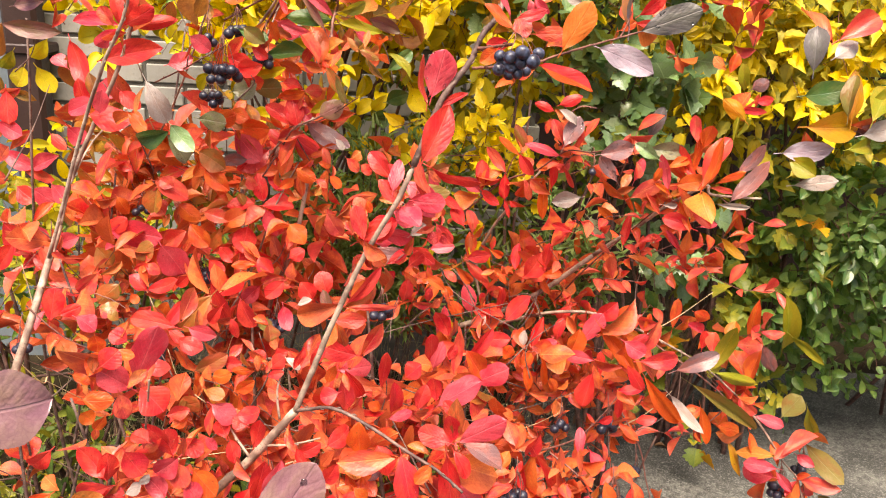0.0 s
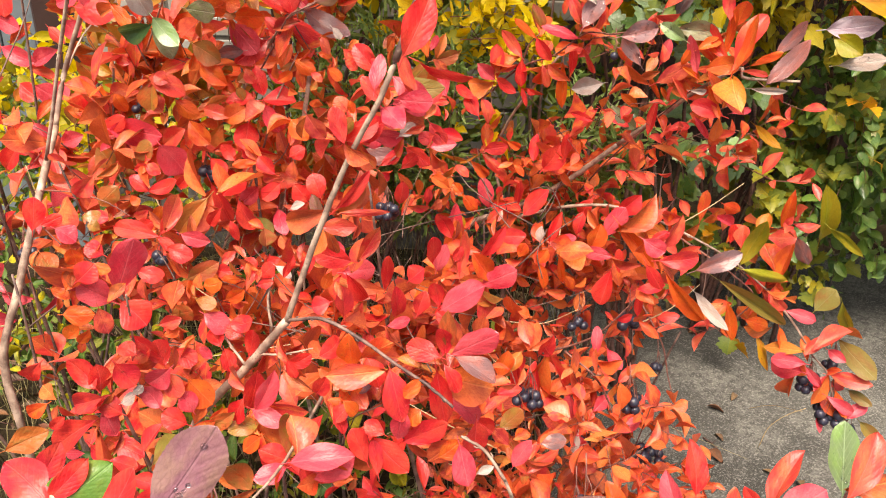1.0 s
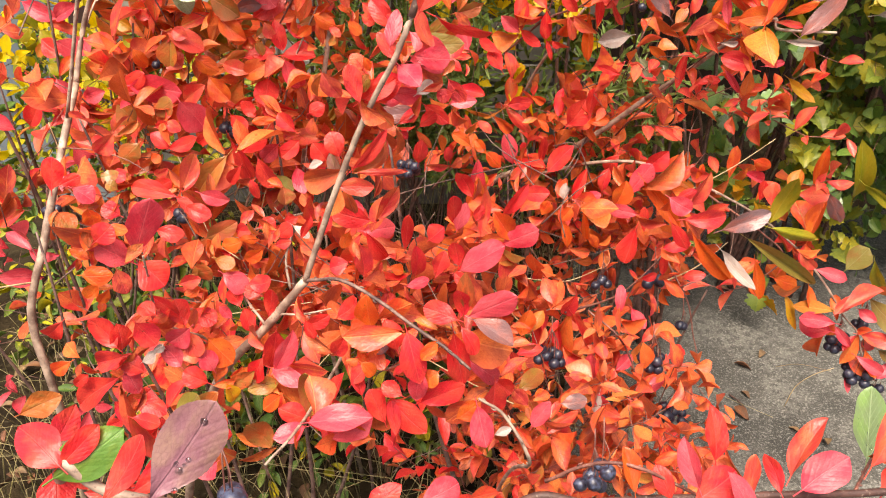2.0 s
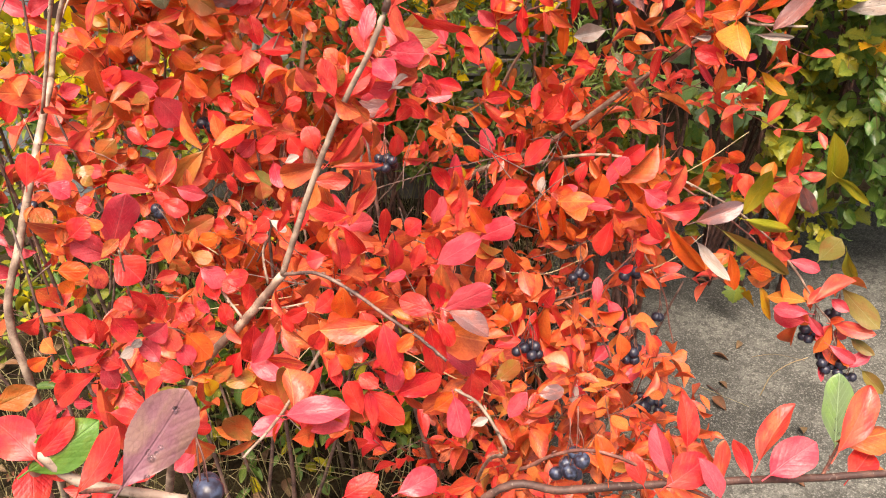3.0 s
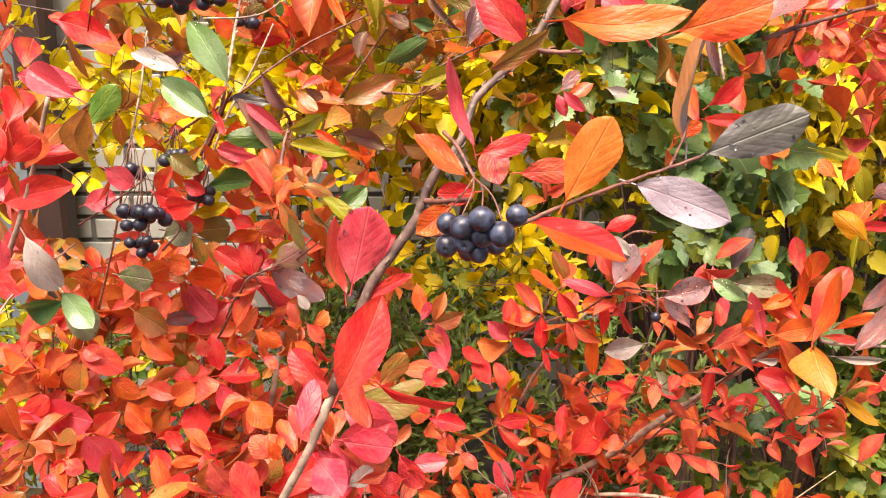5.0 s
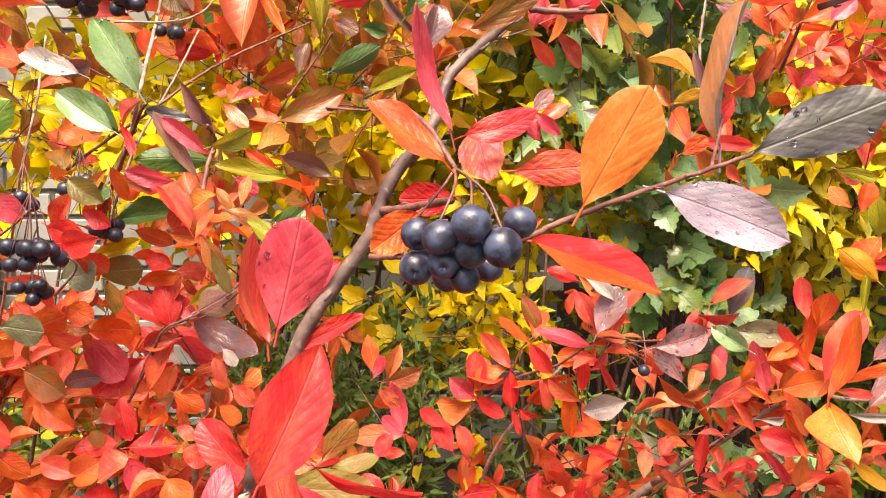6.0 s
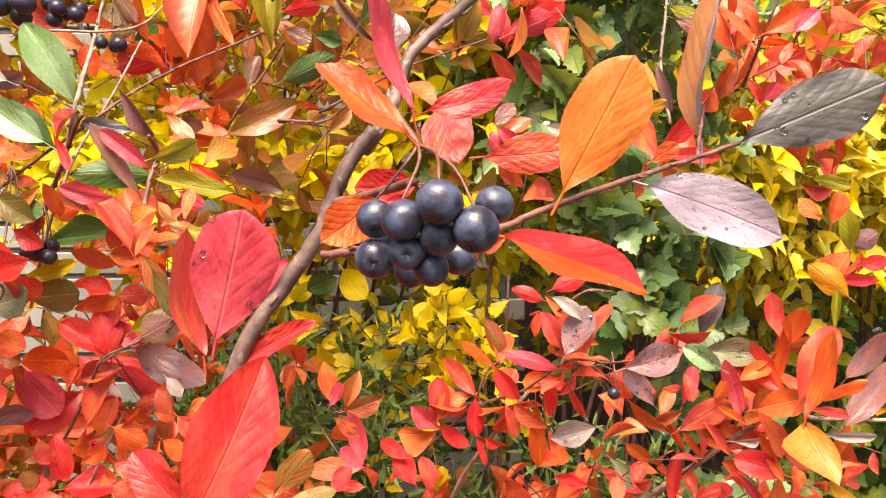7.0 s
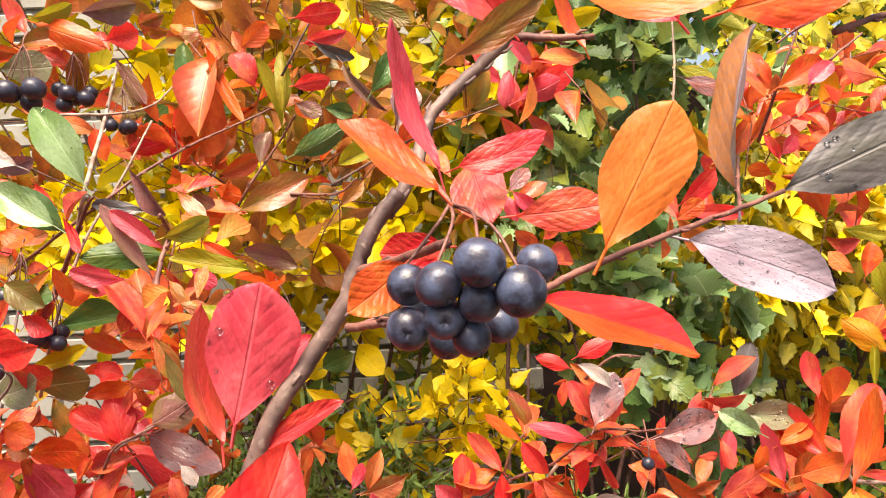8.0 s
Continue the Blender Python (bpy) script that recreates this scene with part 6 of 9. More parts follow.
leaf(centre, "R", (0.029, 0.652, 0.805), (0.025, 0.644, 0.84), 0.015, (-0.02, -0.97, -0.22))
leaf(centre, "R", (0.029, 0.619, 0.818), (0.042, 0.614, 0.794), 0.014, (0.48, -0.77, 0.42))
leaf(centre, "P", (0.034, 0.638, 0.815), (0.074, 0.631, 0.844), 0.023, (-0.21, -0.98, 0.05))
leaf(centre, "V", (0.037, 0.627, 0.82), (0.073, 0.618, 0.804), 0.020, (0.25, -0.49, 0.84))
leaf(centre, "R", (0.023, 0.613, 0.818), (0.03, 0.627, 0.756), 0.020, (0.19, -0.96, -0.20))
leaf(centre, "P", (0.028, 0.657, 0.759), (0.061, 0.669, 0.724), 0.019, (0.61, -0.72, 0.33))
leaf(centre, "R", (0.062, 0.676, 0.75), (0.053, 0.683, 0.719), 0.010, (-0.42, -0.90, -0.08))
leaf(centre, "Ol", (0.047, 0.647, 0.795), (0.072, 0.652, 0.779), 0.022, (0.33, -0.92, 0.23))
leaf(centre, "R", (0.058, 0.656, 0.733), (0.057, 0.656, 0.697), 0.026, (0.40, -0.91, -0.01))
leaf(centre, "R", (0.055, 0.684, 0.713), (0.074, 0.679, 0.7), 0.020, (-0.05, -0.95, 0.30))
leaf(centre, "O", (0.025, 0.622, 0.717), (0.044, 0.629, 0.73), 0.019, (0.16, -0.95, 0.28))
leaf(centre, "R", (-0.006, 0.625, 0.731), (0.035, 0.62, 0.759), 0.021, (-0.33, -0.89, 0.32))
leaf(centre, "P", (-0.003, 0.613, 0.774), (-0.01, 0.618, 0.738), 0.017, (-0.17, -0.98, -0.10))
leaf(centre, "R", (-0.02, 0.612, 0.748), (-0.038, 0.617, 0.757), 0.014, (0.14, -0.71, 0.68))
leaf(centre, "R", (-0.036, 0.611, 0.718), (-0.05, 0.615, 0.752), 0.019, (0.54, -0.78, 0.32))
leaf(centre, "R", (-0.03, 0.619, 0.738), (0, 0.612, 0.707), 0.025, (0.04, -0.97, 0.26))
leaf(centre, "R", (-0.026, 0.608, 0.706), (-0.03, 0.62, 0.737), 0.014, (-0.22, -0.92, 0.33))
leaf(centre, "P", (-0.081, 0.593, 0.714), (-0.045, 0.606, 0.727), 0.028, (0.24, -0.93, 0.26))
leaf(centre, "O", (-0.046, 0.6, 0.709), (-0.067, 0.602, 0.714), 0.018, (-0.01, -0.94, 0.35))
leaf(centre, "R", (-0.065, 0.617, 0.753), (-0.052, 0.623, 0.769), 0.014, (-0.33, -0.76, 0.55))
leaf(centre, "R", (-0.056, 0.617, 0.742), (-0.066, 0.626, 0.765), 0.011, (0.44, -0.76, 0.49))
leaf(centre, "P", (0.043, 0.625, 0.732), (0.051, 0.612, 0.696), 0.023, (0.44, -0.81, 0.39))
leaf(centre, "W", (0.059, 0.627, 0.696), (0.074, 0.628, 0.704), 0.008, (-0.23, -0.81, 0.54))
leaf(centre, "O", (0.087, 0.9, 0.61), (0.097, 0.905, 0.641), 0.026, (0.24, -0.97, 0.08))
leaf(centre, "R", (0.12, 0.94, 0.557), (0.108, 0.931, 0.61), 0.017, (-0.31, -0.92, -0.23))
leaf(centre, "R", (0.14, 0.943, 0.556), (0.134, 0.955, 0.594), 0.019, (-0.47, -0.86, 0.20))
leaf(centre, "R", (0.081, 0.844, 0.623), (0.112, 0.851, 0.627), 0.016, (-0.00, -0.49, 0.87))
leaf(centre, "R", (0.073, 0.74, 0.705), (0.083, 0.744, 0.68), 0.010, (0.09, -0.99, -0.12))
leaf(centre, "B", (0.081, 0.727, 0.666), (0.105, 0.735, 0.687), 0.019, (-0.15, -0.86, 0.49))
leaf(centre, "S", (0.091, 0.697, 0.672), (0.076, 0.703, 0.687), 0.015, (-0.05, -0.94, 0.33))
leaf(centre, "P", (0.095, 0.677, 0.663), (0.11, 0.681, 0.691), 0.017, (-0.43, -0.83, 0.35))
leaf(centre, "S", (0.11, 0.699, 0.635), (0.141, 0.71, 0.659), 0.012, (-0.01, -0.91, 0.42))
leaf(centre, "V", (0.131, 0.789, 0.599), (0.16, 0.788, 0.608), 0.018, (-0.21, -0.77, 0.60))
leaf(centre, "P", (0.188, 0.93, 0.524), (0.178, 0.919, 0.571), 0.024, (-0.35, -0.89, -0.28))
leaf(centre, "R", (0.176, 0.914, 0.531), (0.155, 0.916, 0.558), 0.018, (0.25, -0.93, 0.26))
leaf(centre, "P", (0.174, 0.859, 0.562), (0.193, 0.866, 0.535), 0.016, (0.38, -0.93, 0.03))
leaf(centre, "W", (0.184, 0.86, 0.56), (0.18, 0.853, 0.536), 0.012, (-0.05, -0.96, 0.29))
leaf(centre, "O", (0.114, 0.719, 0.668), (0.098, 0.722, 0.666), 0.012, (-0.22, -0.72, 0.66))
leaf(centre, "R", (0.14, 0.956, 0.607), (0.154, 0.946, 0.643), 0.020, (-0.13, -0.97, -0.22))
leaf(centre, "S", (0.15, 0.943, 0.618), (0.177, 0.955, 0.556), 0.015, (0.60, -0.79, 0.11))
leaf(right, "O", (0.287, 1.153, 0.726), (0.306, 1.145, 0.749), 0.024, (-0.72, -0.57, 0.39))
leaf(right, "O", (0.38, 1.175, 0.705), (0.386, 1.188, 0.748), 0.019, (0.06, -0.96, 0.28))
leaf(right, "O", (0.409, 1.17, 0.736), (0.435, 1.175, 0.724), 0.022, (0.15, -0.98, -0.09))
leaf(right, "P", (0.398, 1.176, 0.715), (0.435, 1.186, 0.696), 0.017, (0.44, -0.78, 0.45))
leaf(right, "O", (0.321, 1.111, 0.717), (0.325, 1.113, 0.752), 0.011, (-0.28, -0.96, 0.09))
leaf(right, "S", (0.301, 1.048, 0.723), (0.319, 1.05, 0.768), 0.020, (0.06, -1.00, 0.02))
leaf(centre, "R", (0.271, 0.998, 0.756), (0.294, 1.002, 0.765), 0.016, (0.13, -0.99, 0.09))
leaf(centre, "P", (0.257, 0.978, 0.767), (0.283, 0.971, 0.754), 0.026, (-0.13, -0.96, 0.25))
leaf(centre, "R", (0.267, 0.93, 0.762), (0.313, 0.935, 0.766), 0.025, (0.08, -0.96, 0.28))
leaf(right, "O", (0.229, 1.001, 0.777), (0.28, 1.007, 0.717), 0.020, (-0.06, -0.99, -0.15))
leaf(centre, "R", (0.263, 0.972, 0.737), (0.285, 0.967, 0.707), 0.019, (-0.31, -0.95, -0.07))
leaf(centre, "V", (0.303, 0.901, 0.765), (0.349, 0.898, 0.79), 0.024, (-0.26, -0.90, 0.36))
leaf(right, "O", (0.305, 1.033, 0.692), (0.366, 1.054, 0.616), 0.025, (0.11, -0.98, -0.18))
leaf(right, "W", (0.363, 1.086, 0.636), (0.41, 1.078, 0.584), 0.020, (0.24, -0.90, 0.36))
leaf(right, "L", (0.427, 1.108, 0.671), (0.448, 1.1, 0.742), 0.027, (-0.35, -0.93, -0.00))
leaf(right, "L", (0.409, 1.042, 0.696), (0.475, 1.06, 0.673), 0.019, (0.25, -0.97, -0.04))
leaf(right, "Ol", (0.404, 1.119, 0.639), (0.502, 1.112, 0.576), 0.022, (0.15, -0.93, 0.34))
leaf(right, "S", (0.429, 1.123, 0.689), (0.43, 1.129, 0.719), 0.023, (-0.51, -0.84, 0.18))
leaf(right, "R", (0.422, 1.151, 0.683), (0.425, 1.15, 0.713), 0.017, (-0.75, -0.66, 0.05))
leaf(right, "O", (0.516, 1.209, 0.675), (0.517, 1.197, 0.744), 0.019, (-0.38, -0.91, -0.15))
leaf(right, "S", (0.479, 1.17, 0.686), (0.523, 1.175, 0.685), 0.033, (0.11, -0.93, 0.34))
leaf(right, "V", (0.542, 1.222, 0.667), (0.569, 1.218, 0.624), 0.027, (-0.47, -0.85, -0.22))
leaf(right, "O", (0.499, 1.146, 0.625), (0.511, 1.151, 0.682), 0.024, (-0.69, -0.69, 0.21))
leaf(right, "L", (0.611, 1.29, 0.626), (0.591, 1.266, 0.729), 0.036, (0.12, -0.97, -0.20))
leaf(right, "L", (0.599, 1.24, 0.673), (0.664, 1.259, 0.625), 0.017, (0.00, -0.93, -0.37))
leaf(right, "Ol", (0.584, 1.19, 0.552), (0.61, 1.193, 0.587), 0.040, (-0.56, -0.68, 0.47))
leaf(right, "P", (0.538, 1.188, 0.552), (0.581, 1.176, 0.543), 0.023, (-0.08, -0.76, 0.65))
leaf(right, "S", (0.491, 1.144, 0.605), (0.516, 1.138, 0.584), 0.020, (-0.30, -0.95, -0.09))
leaf(right, "L", (0.615, 1.176, 0.578), (0.642, 1.188, 0.526), 0.022, (-0.34, -0.86, -0.37))
leaf(right, "O", (0.425, 1.127, 0.598), (0.436, 1.113, 0.545), 0.018, (0.02, -0.97, 0.26))
leaf(right, "O", (0.472, 1.169, 0.545), (0.505, 1.165, 0.537), 0.027, (-0.11, -0.99, 0.03))
leaf(right, "R", (0.234, 1.038, 0.692), (0.221, 1.027, 0.646), 0.027, (-0.47, -0.82, 0.33))
leaf(right, "R", (0.24, 1.014, 0.699), (0.237, 1.018, 0.732), 0.013, (-0.09, -0.99, 0.11))
leaf(right, "P", (0.242, 1.073, 0.693), (0.203, 1.084, 0.695), 0.021, (-0.25, -0.94, 0.25))
leaf(centre, "R", (0.263, 0.998, 0.685), (0.296, 0.998, 0.692), 0.017, (-0.16, -0.63, 0.76))
leaf(right, "R", (0.317, 1.088, 0.59), (0.345, 1.081, 0.599), 0.020, (-0.37, -0.47, 0.80))
leaf(right, "R", (0.277, 1.038, 0.622), (0.277, 1.035, 0.655), 0.014, (-0.57, -0.82, -0.07))
leaf(right, "R", (0.25, 1.039, 0.613), (0.267, 1.034, 0.626), 0.014, (-0.24, -0.97, -0.06))
leaf(right, "R", (0.256, 1.165, 0.715), (0.286, 1.159, 0.747), 0.030, (-0.12, -0.99, -0.07))
leaf(right, "P", (0.237, 1.149, 0.687), (0.264, 1.155, 0.731), 0.031, (-0.05, -0.98, 0.17))
leaf(right, "O", (0.218, 1.139, 0.673), (0.23, 1.143, 0.71), 0.033, (0.20, -0.98, 0.04))
leaf(right, "R", (0.226, 1.207, 0.723), (0.213, 1.214, 0.693), 0.027, (-0.54, -0.84, 0.04))

# ---- leaves of the turning crown by the wall ----
leaf(centre, "S", (-0.269, 1.151, 1.334), (-0.285, 1.153, 1.363), 0.016, (0.42, -0.86, 0.29))
leaf(centre, "L", (-0.261, 1.146, 1.345), (-0.232, 1.152, 1.356), 0.018, (0.38, -0.66, -0.64))
leaf(centre, "U", (-0.216, 1.134, 1.344), (-0.176, 1.14, 1.349), 0.023, (0.19, -0.74, -0.65))
leaf(centre, "O", (-0.262, 1.154, 1.343), (-0.203, 1.139, 1.318), 0.024, (-0.23, -0.97, 0.05))
leaf(centre, "R", (-0.217, 1.186, 1.334), (-0.192, 1.193, 1.341), 0.026, (0.34, -0.86, -0.37))
leaf(centre, "B", (-0.275, 1.146, 1.323), (-0.236, 1.157, 1.332), 0.018, (0.24, -0.96, 0.13))
leaf(centre, "S", (-0.264, 1.156, 1.32), (-0.241, 1.155, 1.309), 0.018, (0.07, -0.97, 0.23))
leaf(centre, "Vg", (-0.287, 1.141, 1.304), (-0.246, 1.142, 1.304), 0.031, (0.02, -0.96, -0.28))
leaf(centre, "B", (-0.246, 1.188, 1.282), (-0.23, 1.173, 1.329), 0.019, (0.05, -0.95, -0.32))
leaf(centre, "U", (-0.218, 1.207, 1.323), (-0.189, 1.201, 1.281), 0.016, (-0.25, -0.97, -0.04))
leaf(centre, "Ol", (-0.231, 1.204, 1.294), (-0.193, 1.21, 1.285), 0.021, (0.20, -0.96, 0.21))
leaf(centre, "G", (-0.142, 1.18, 1.28), (-0.15, 1.188, 1.326), 0.019, (-0.14, -0.98, 0.15))
leaf(centre, "B", (-0.153, 1.184, 1.335), (-0.136, 1.185, 1.336), 0.014, (0.05, -0.99, 0.12))
leaf(centre, "B", (-0.186, 1.184, 1.346), (-0.165, 1.178, 1.35), 0.014, (-0.08, -0.72, -0.69))
leaf(centre, "O", (-0.125, 1.161, 1.318), (-0.096, 1.149, 1.25), 0.013, (0.34, -0.89, 0.30))
leaf(centre, "B", (-0.109, 1.156, 1.309), (-0.125, 1.164, 1.286), 0.015, (-0.20, -0.96, -0.19))
leaf(centre, "S", (-0.083, 1.147, 1.28), (-0.099, 1.143, 1.306), 0.025, (0.49, -0.85, 0.17))
leaf(centre, "O", (-0.092, 1.143, 1.312), (-0.071, 1.144, 1.33), 0.020, (0.33, -0.88, -0.33))
leaf(centre, "L", (-0.062, 1.146, 1.245), (-0.078, 1.136, 1.299), 0.013, (0.56, -0.83, 0.01))
leaf(centre, "L", (-0.057, 1.124, 1.254), (-0.057, 1.13, 1.304), 0.015, (0.60, -0.80, 0.10))
leaf(centre, "G", (-0.145, 1.196, 1.279), (-0.119, 1.203, 1.268), 0.015, (0.28, -0.96, 0.05))
leaf(centre, "G", (-0.199, 1.212, 1.261), (-0.175, 1.21, 1.277), 0.020, (-0.08, -1.00, -0.01))
leaf(centre, "Ol", (-0.23, 1.235, 1.267), (-0.202, 1.229, 1.278), 0.018, (-0.24, -0.97, 0.07))
leaf(centre, "R", (-0.206, 1.187, 1.238), (-0.165, 1.183, 1.245), 0.018, (-0.04, -0.96, -0.29))
leaf(centre, "R", (-0.176, 1.221, 1.231), (-0.166, 1.207, 1.275), 0.013, (0.41, -0.84, -0.36))
leaf(centre, "K", (-0.162, 1.216, 1.246), (-0.141, 1.213, 1.269), 0.015, (0.01, -0.99, -0.14))
leaf(centre, "K", (-0.135, 1.21, 1.222), (-0.124, 1.218, 1.265), 0.023, (0.28, -0.95, 0.11))
leaf(centre, "O", (-0.292, 1.339, 1.28), (-0.282, 1.336, 1.246), 0.022, (0.31, -0.93, 0.17))
leaf(centre, "S", (-0.219, 1.23, 1.268), (-0.212, 1.234, 1.234), 0.010, (0.69, -0.73, 0.06))
leaf(centre, "U", (-0.085, 1.161, 1.218), (-0.078, 1.169, 1.246), 0.017, (-0.18, -0.93, 0.31))
leaf(centre, "V", (-0.271, 1.1, 1.217), (-0.248, 1.104, 1.225), 0.018, (0.31, -0.82, -0.48))
leaf(centre, "G", (-0.216, 1.079, 1.17), (-0.252, 1.063, 1.202), 0.027, (0.55, -0.81, 0.21))
leaf(centre, "R", (-0.239, 1.087, 1.206), (-0.224, 1.085, 1.185), 0.007, (0.17, -0.96, 0.21))
leaf(centre, "O", (-0.283, 1.117, 1.171), (-0.254, 1.11, 1.162), 0.021, (-0.01, -0.80, 0.60))
leaf(centre, "R", (-0.195, 1.032, 1.178), (-0.183, 1.027, 1.154), 0.008, (-0.14, -0.98, 0.13))
leaf(centre, "Gg", (-0.142, 1.045, 1.179), (-0.176, 1.039, 1.185), 0.012, (0.21, -0.95, 0.24))
leaf(centre, "V", (-0.148, 1.031, 1.209), (-0.131, 1.041, 1.176), 0.012, (-0.04, -0.95, -0.31))
leaf(centre, "P", (-0.127, 1.031, 1.152), (-0.159, 1.027, 1.179), 0.014, (0.11, -0.99, -0.01))
leaf(centre, "U", (-0.137, 1.031, 1.133), (-0.168, 1.031, 1.181), 0.014, (0.46, -0.84, 0.30))
leaf(centre, "G", (-0.131, 1.043, 1.148), (-0.182, 1.03, 1.15), 0.022, (0.25, -0.93, 0.26))
leaf(centre, "L", (-0.115, 0.991, 1.16), (-0.088, 0.996, 1.171), 0.017, (0.31, -0.87, -0.37))
leaf(centre, "L", (-0.068, 1.02, 1.136), (-0.114, 1.006, 1.148), 0.016, (0.36, -0.82, 0.44))
leaf(centre, "K", (-0.122, 1.049, 1.193), (-0.102, 1.042, 1.173), 0.012, (0.08, -0.91, 0.40))
leaf(centre, "U", (-0.122, 1.084, 1.192), (-0.106, 1.085, 1.183), 0.013, (-0.11, -0.95, -0.30))
leaf(centre, "O", (-0.109, 1.103, 1.196), (-0.089, 1.101, 1.19), 0.017, (-0.20, -0.91, -0.35))
leaf(centre, "B", (-0.089, 1.086, 1.177), (-0.037, 1.087, 1.199), 0.025, (-0.01, -1.00, 0.07))
leaf(centre, "U", (-0.05, 1.113, 1.132), (-0.088, 1.108, 1.149), 0.020, (0.02, -0.97, -0.25))
leaf(centre, "P", (-0.156, 1.033, 1.133), (-0.188, 1.024, 1.141), 0.014, (0.19, -0.94, -0.28))
leaf(centre, "S", (-0.146, 1.03, 1.096), (-0.174, 1.035, 1.134), 0.021, (0.56, -0.66, 0.50))
leaf(centre, "G", (-0.219, 1.066, 1.099), (-0.168, 1.056, 1.107), 0.024, (-0.24, -0.87, 0.43))
leaf(centre, "O", (-0.206, 1.035, 1.144), (-0.198, 1.043, 1.12), 0.012, (0.45, -0.88, -0.14))
leaf(centre, "G", (-0.245, 1.04, 1.132), (-0.21, 1.038, 1.121), 0.022, (0.09, -0.89, 0.44))
leaf(centre, "R", (-0.228, 1.033, 1.112), (-0.21, 1.034, 1.099), 0.015, (0.05, -1.00, -0.01))
leaf(centre, "O", (-0.105, 1.044, 1.156), (-0.081, 1.043, 1.138), 0.011, (0.12, -0.97, 0.22))
leaf(centre, "P", (-0.096, 0.983, 1.139), (-0.079, 0.978, 1.13), 0.013, (-0.32, -0.94, -0.09))
leaf(centre, "K", (-0.104, 0.964, 1.134), (-0.091, 0.958, 1.119), 0.008, (0.04, -0.91, 0.40))
leaf(centre, "B", (-0.086, 0.925, 1.123), (-0.065, 0.93, 1.114), 0.011, (0.37, -0.83, 0.41))
leaf(centre, "J", (-0.235, 1.057, 1.072), (-0.189, 1.047, 1.087), 0.014, (-0.21, -0.98, -0.02))
leaf(centre, "J", (-0.163, 1.069, 1.029), (-0.142, 1.074, 1.045), 0.015, (0.29, -0.96, -0.08))
leaf(centre, "R", (-0.032, 1.043, 1.308), (-0.001, 1.043, 1.312), 0.018, (0.07, -0.83, -0.55))
leaf(centre, "R", (-0.036, 1.112, 1.306), (-0.004, 1.115, 1.313), 0.013, (0.19, -0.85, -0.49))
leaf(centre, "Ol", (0.03, 0.824, 1.256), (0.051, 0.822, 1.246), 0.009, (-0.23, -0.93, -0.29))
leaf(centre, "Gg", (-0.029, 1.11, 1.306), (0.001, 1.115, 1.294), 0.011, (-0.05, -0.87, -0.49))
leaf(centre, "U", (-0.001, 1.054, 1.277), (0.028, 1.051, 1.243), 0.009, (-0.34, -0.92, -0.21))
leaf(right, "G", (0.019, 1.035, 1.252), (0.034, 1.042, 1.279), 0.017, (0.39, -0.92, 0.03))
leaf(right, "V", (0.035, 1.045, 1.228), (0.044, 1.054, 1.261), 0.021, (0.54, -0.84, 0.08))
leaf(centre, "U", (-0.043, 1.099, 1.258), (-0.024, 1.099, 1.249), 0.014, (-0.05, -0.99, -0.10))
leaf(centre, "R", (-0.045, 1.11, 1.273), (-0.017, 1.104, 1.277), 0.016, (-0.10, -0.84, -0.54))
leaf(centre, "G", (-0.02, 1.088, 1.252), (0, 1.094, 1.247), 0.013, (0.25, -0.96, -0.16))
leaf(right, "P", (0.129, 1.256, 1.265), (0.138, 1.26, 1.303), 0.018, (0.18, -0.98, 0.06))
leaf(right, "P", (0.12, 1.156, 1.317), (0.145, 1.16, 1.291), 0.014, (0.15, -0.99, -0.01))
leaf(right, "P", (0.149, 1.286, 1.279), (0.205, 1.296, 1.306), 0.028, (0.21, -0.97, -0.08))
leaf(right, "S", (0.157, 1.268, 1.315), (0.205, 1.273, 1.317), 0.012, (0.11, -0.99, -0.11))
leaf(right, "P", (0.107, 1.251, 1.315), (0.127, 1.253, 1.294), 0.013, (-0.28, -0.89, -0.35))
leaf(centre, "G", (-0.041, 1.063, 1.215), (-0.004, 1.067, 1.234), 0.020, (0.25, -0.93, -0.29))
leaf(centre, "L", (0.002, 0.958, 1.198), (0.032, 0.949, 1.209), 0.013, (-0.32, -0.94, 0.11))
leaf(centre, "B", (0.065, 0.721, 1.21), (0.094, 0.719, 1.229), 0.010, (0.12, -0.95, -0.28))

leaf(centre, "R", (0.002, 0.7, 1.097), (0.027, 0.7, 1.111), 0.0075, (0.1, -0.8, 0.6), 4)
leaf(centre, "P", (-0.006, 0.712, 1.104), (0.018, 0.712, 1.128), 0.009, (-0.3, -0.9, 0.3), 0)

# ---- leaves of the orange crown ----
leaf(right, "P", (0.284, 1.138, 0.942), (0.294, 1.144, 0.974), 0.015, (0.00, -0.98, 0.18))
leaf(right, "P", (0.33, 1.123, 0.932), (0.316, 1.123, 0.984), 0.017, (-0.48, -0.87, -0.13))
leaf(right, "O", (0.311, 1.133, 0.944), (0.319, 1.125, 0.97), 0.012, (-0.36, -0.92, -0.17))
leaf(right, "S", (0.282, 1.141, 0.918), (0.322, 1.141, 0.943), 0.025, (-0.10, -0.98, 0.16))
leaf(right, "O", (0.337, 1.126, 0.927), (0.311, 1.124, 0.944), 0.007, (0.24, -0.94, 0.26))
leaf(right, "S", (0.326, 1.135, 0.897), (0.304, 1.13, 0.927), 0.009, (0.26, -0.97, 0.03))
leaf(right, "O", (0.311, 1.165, 0.886), (0.297, 1.169, 0.905), 0.008, (-0.20, -0.98, 0.06))
leaf(right, "O", (0.275, 1.162, 0.927), (0.295, 1.163, 0.892), 0.008, (-0.22, -0.96, -0.15))
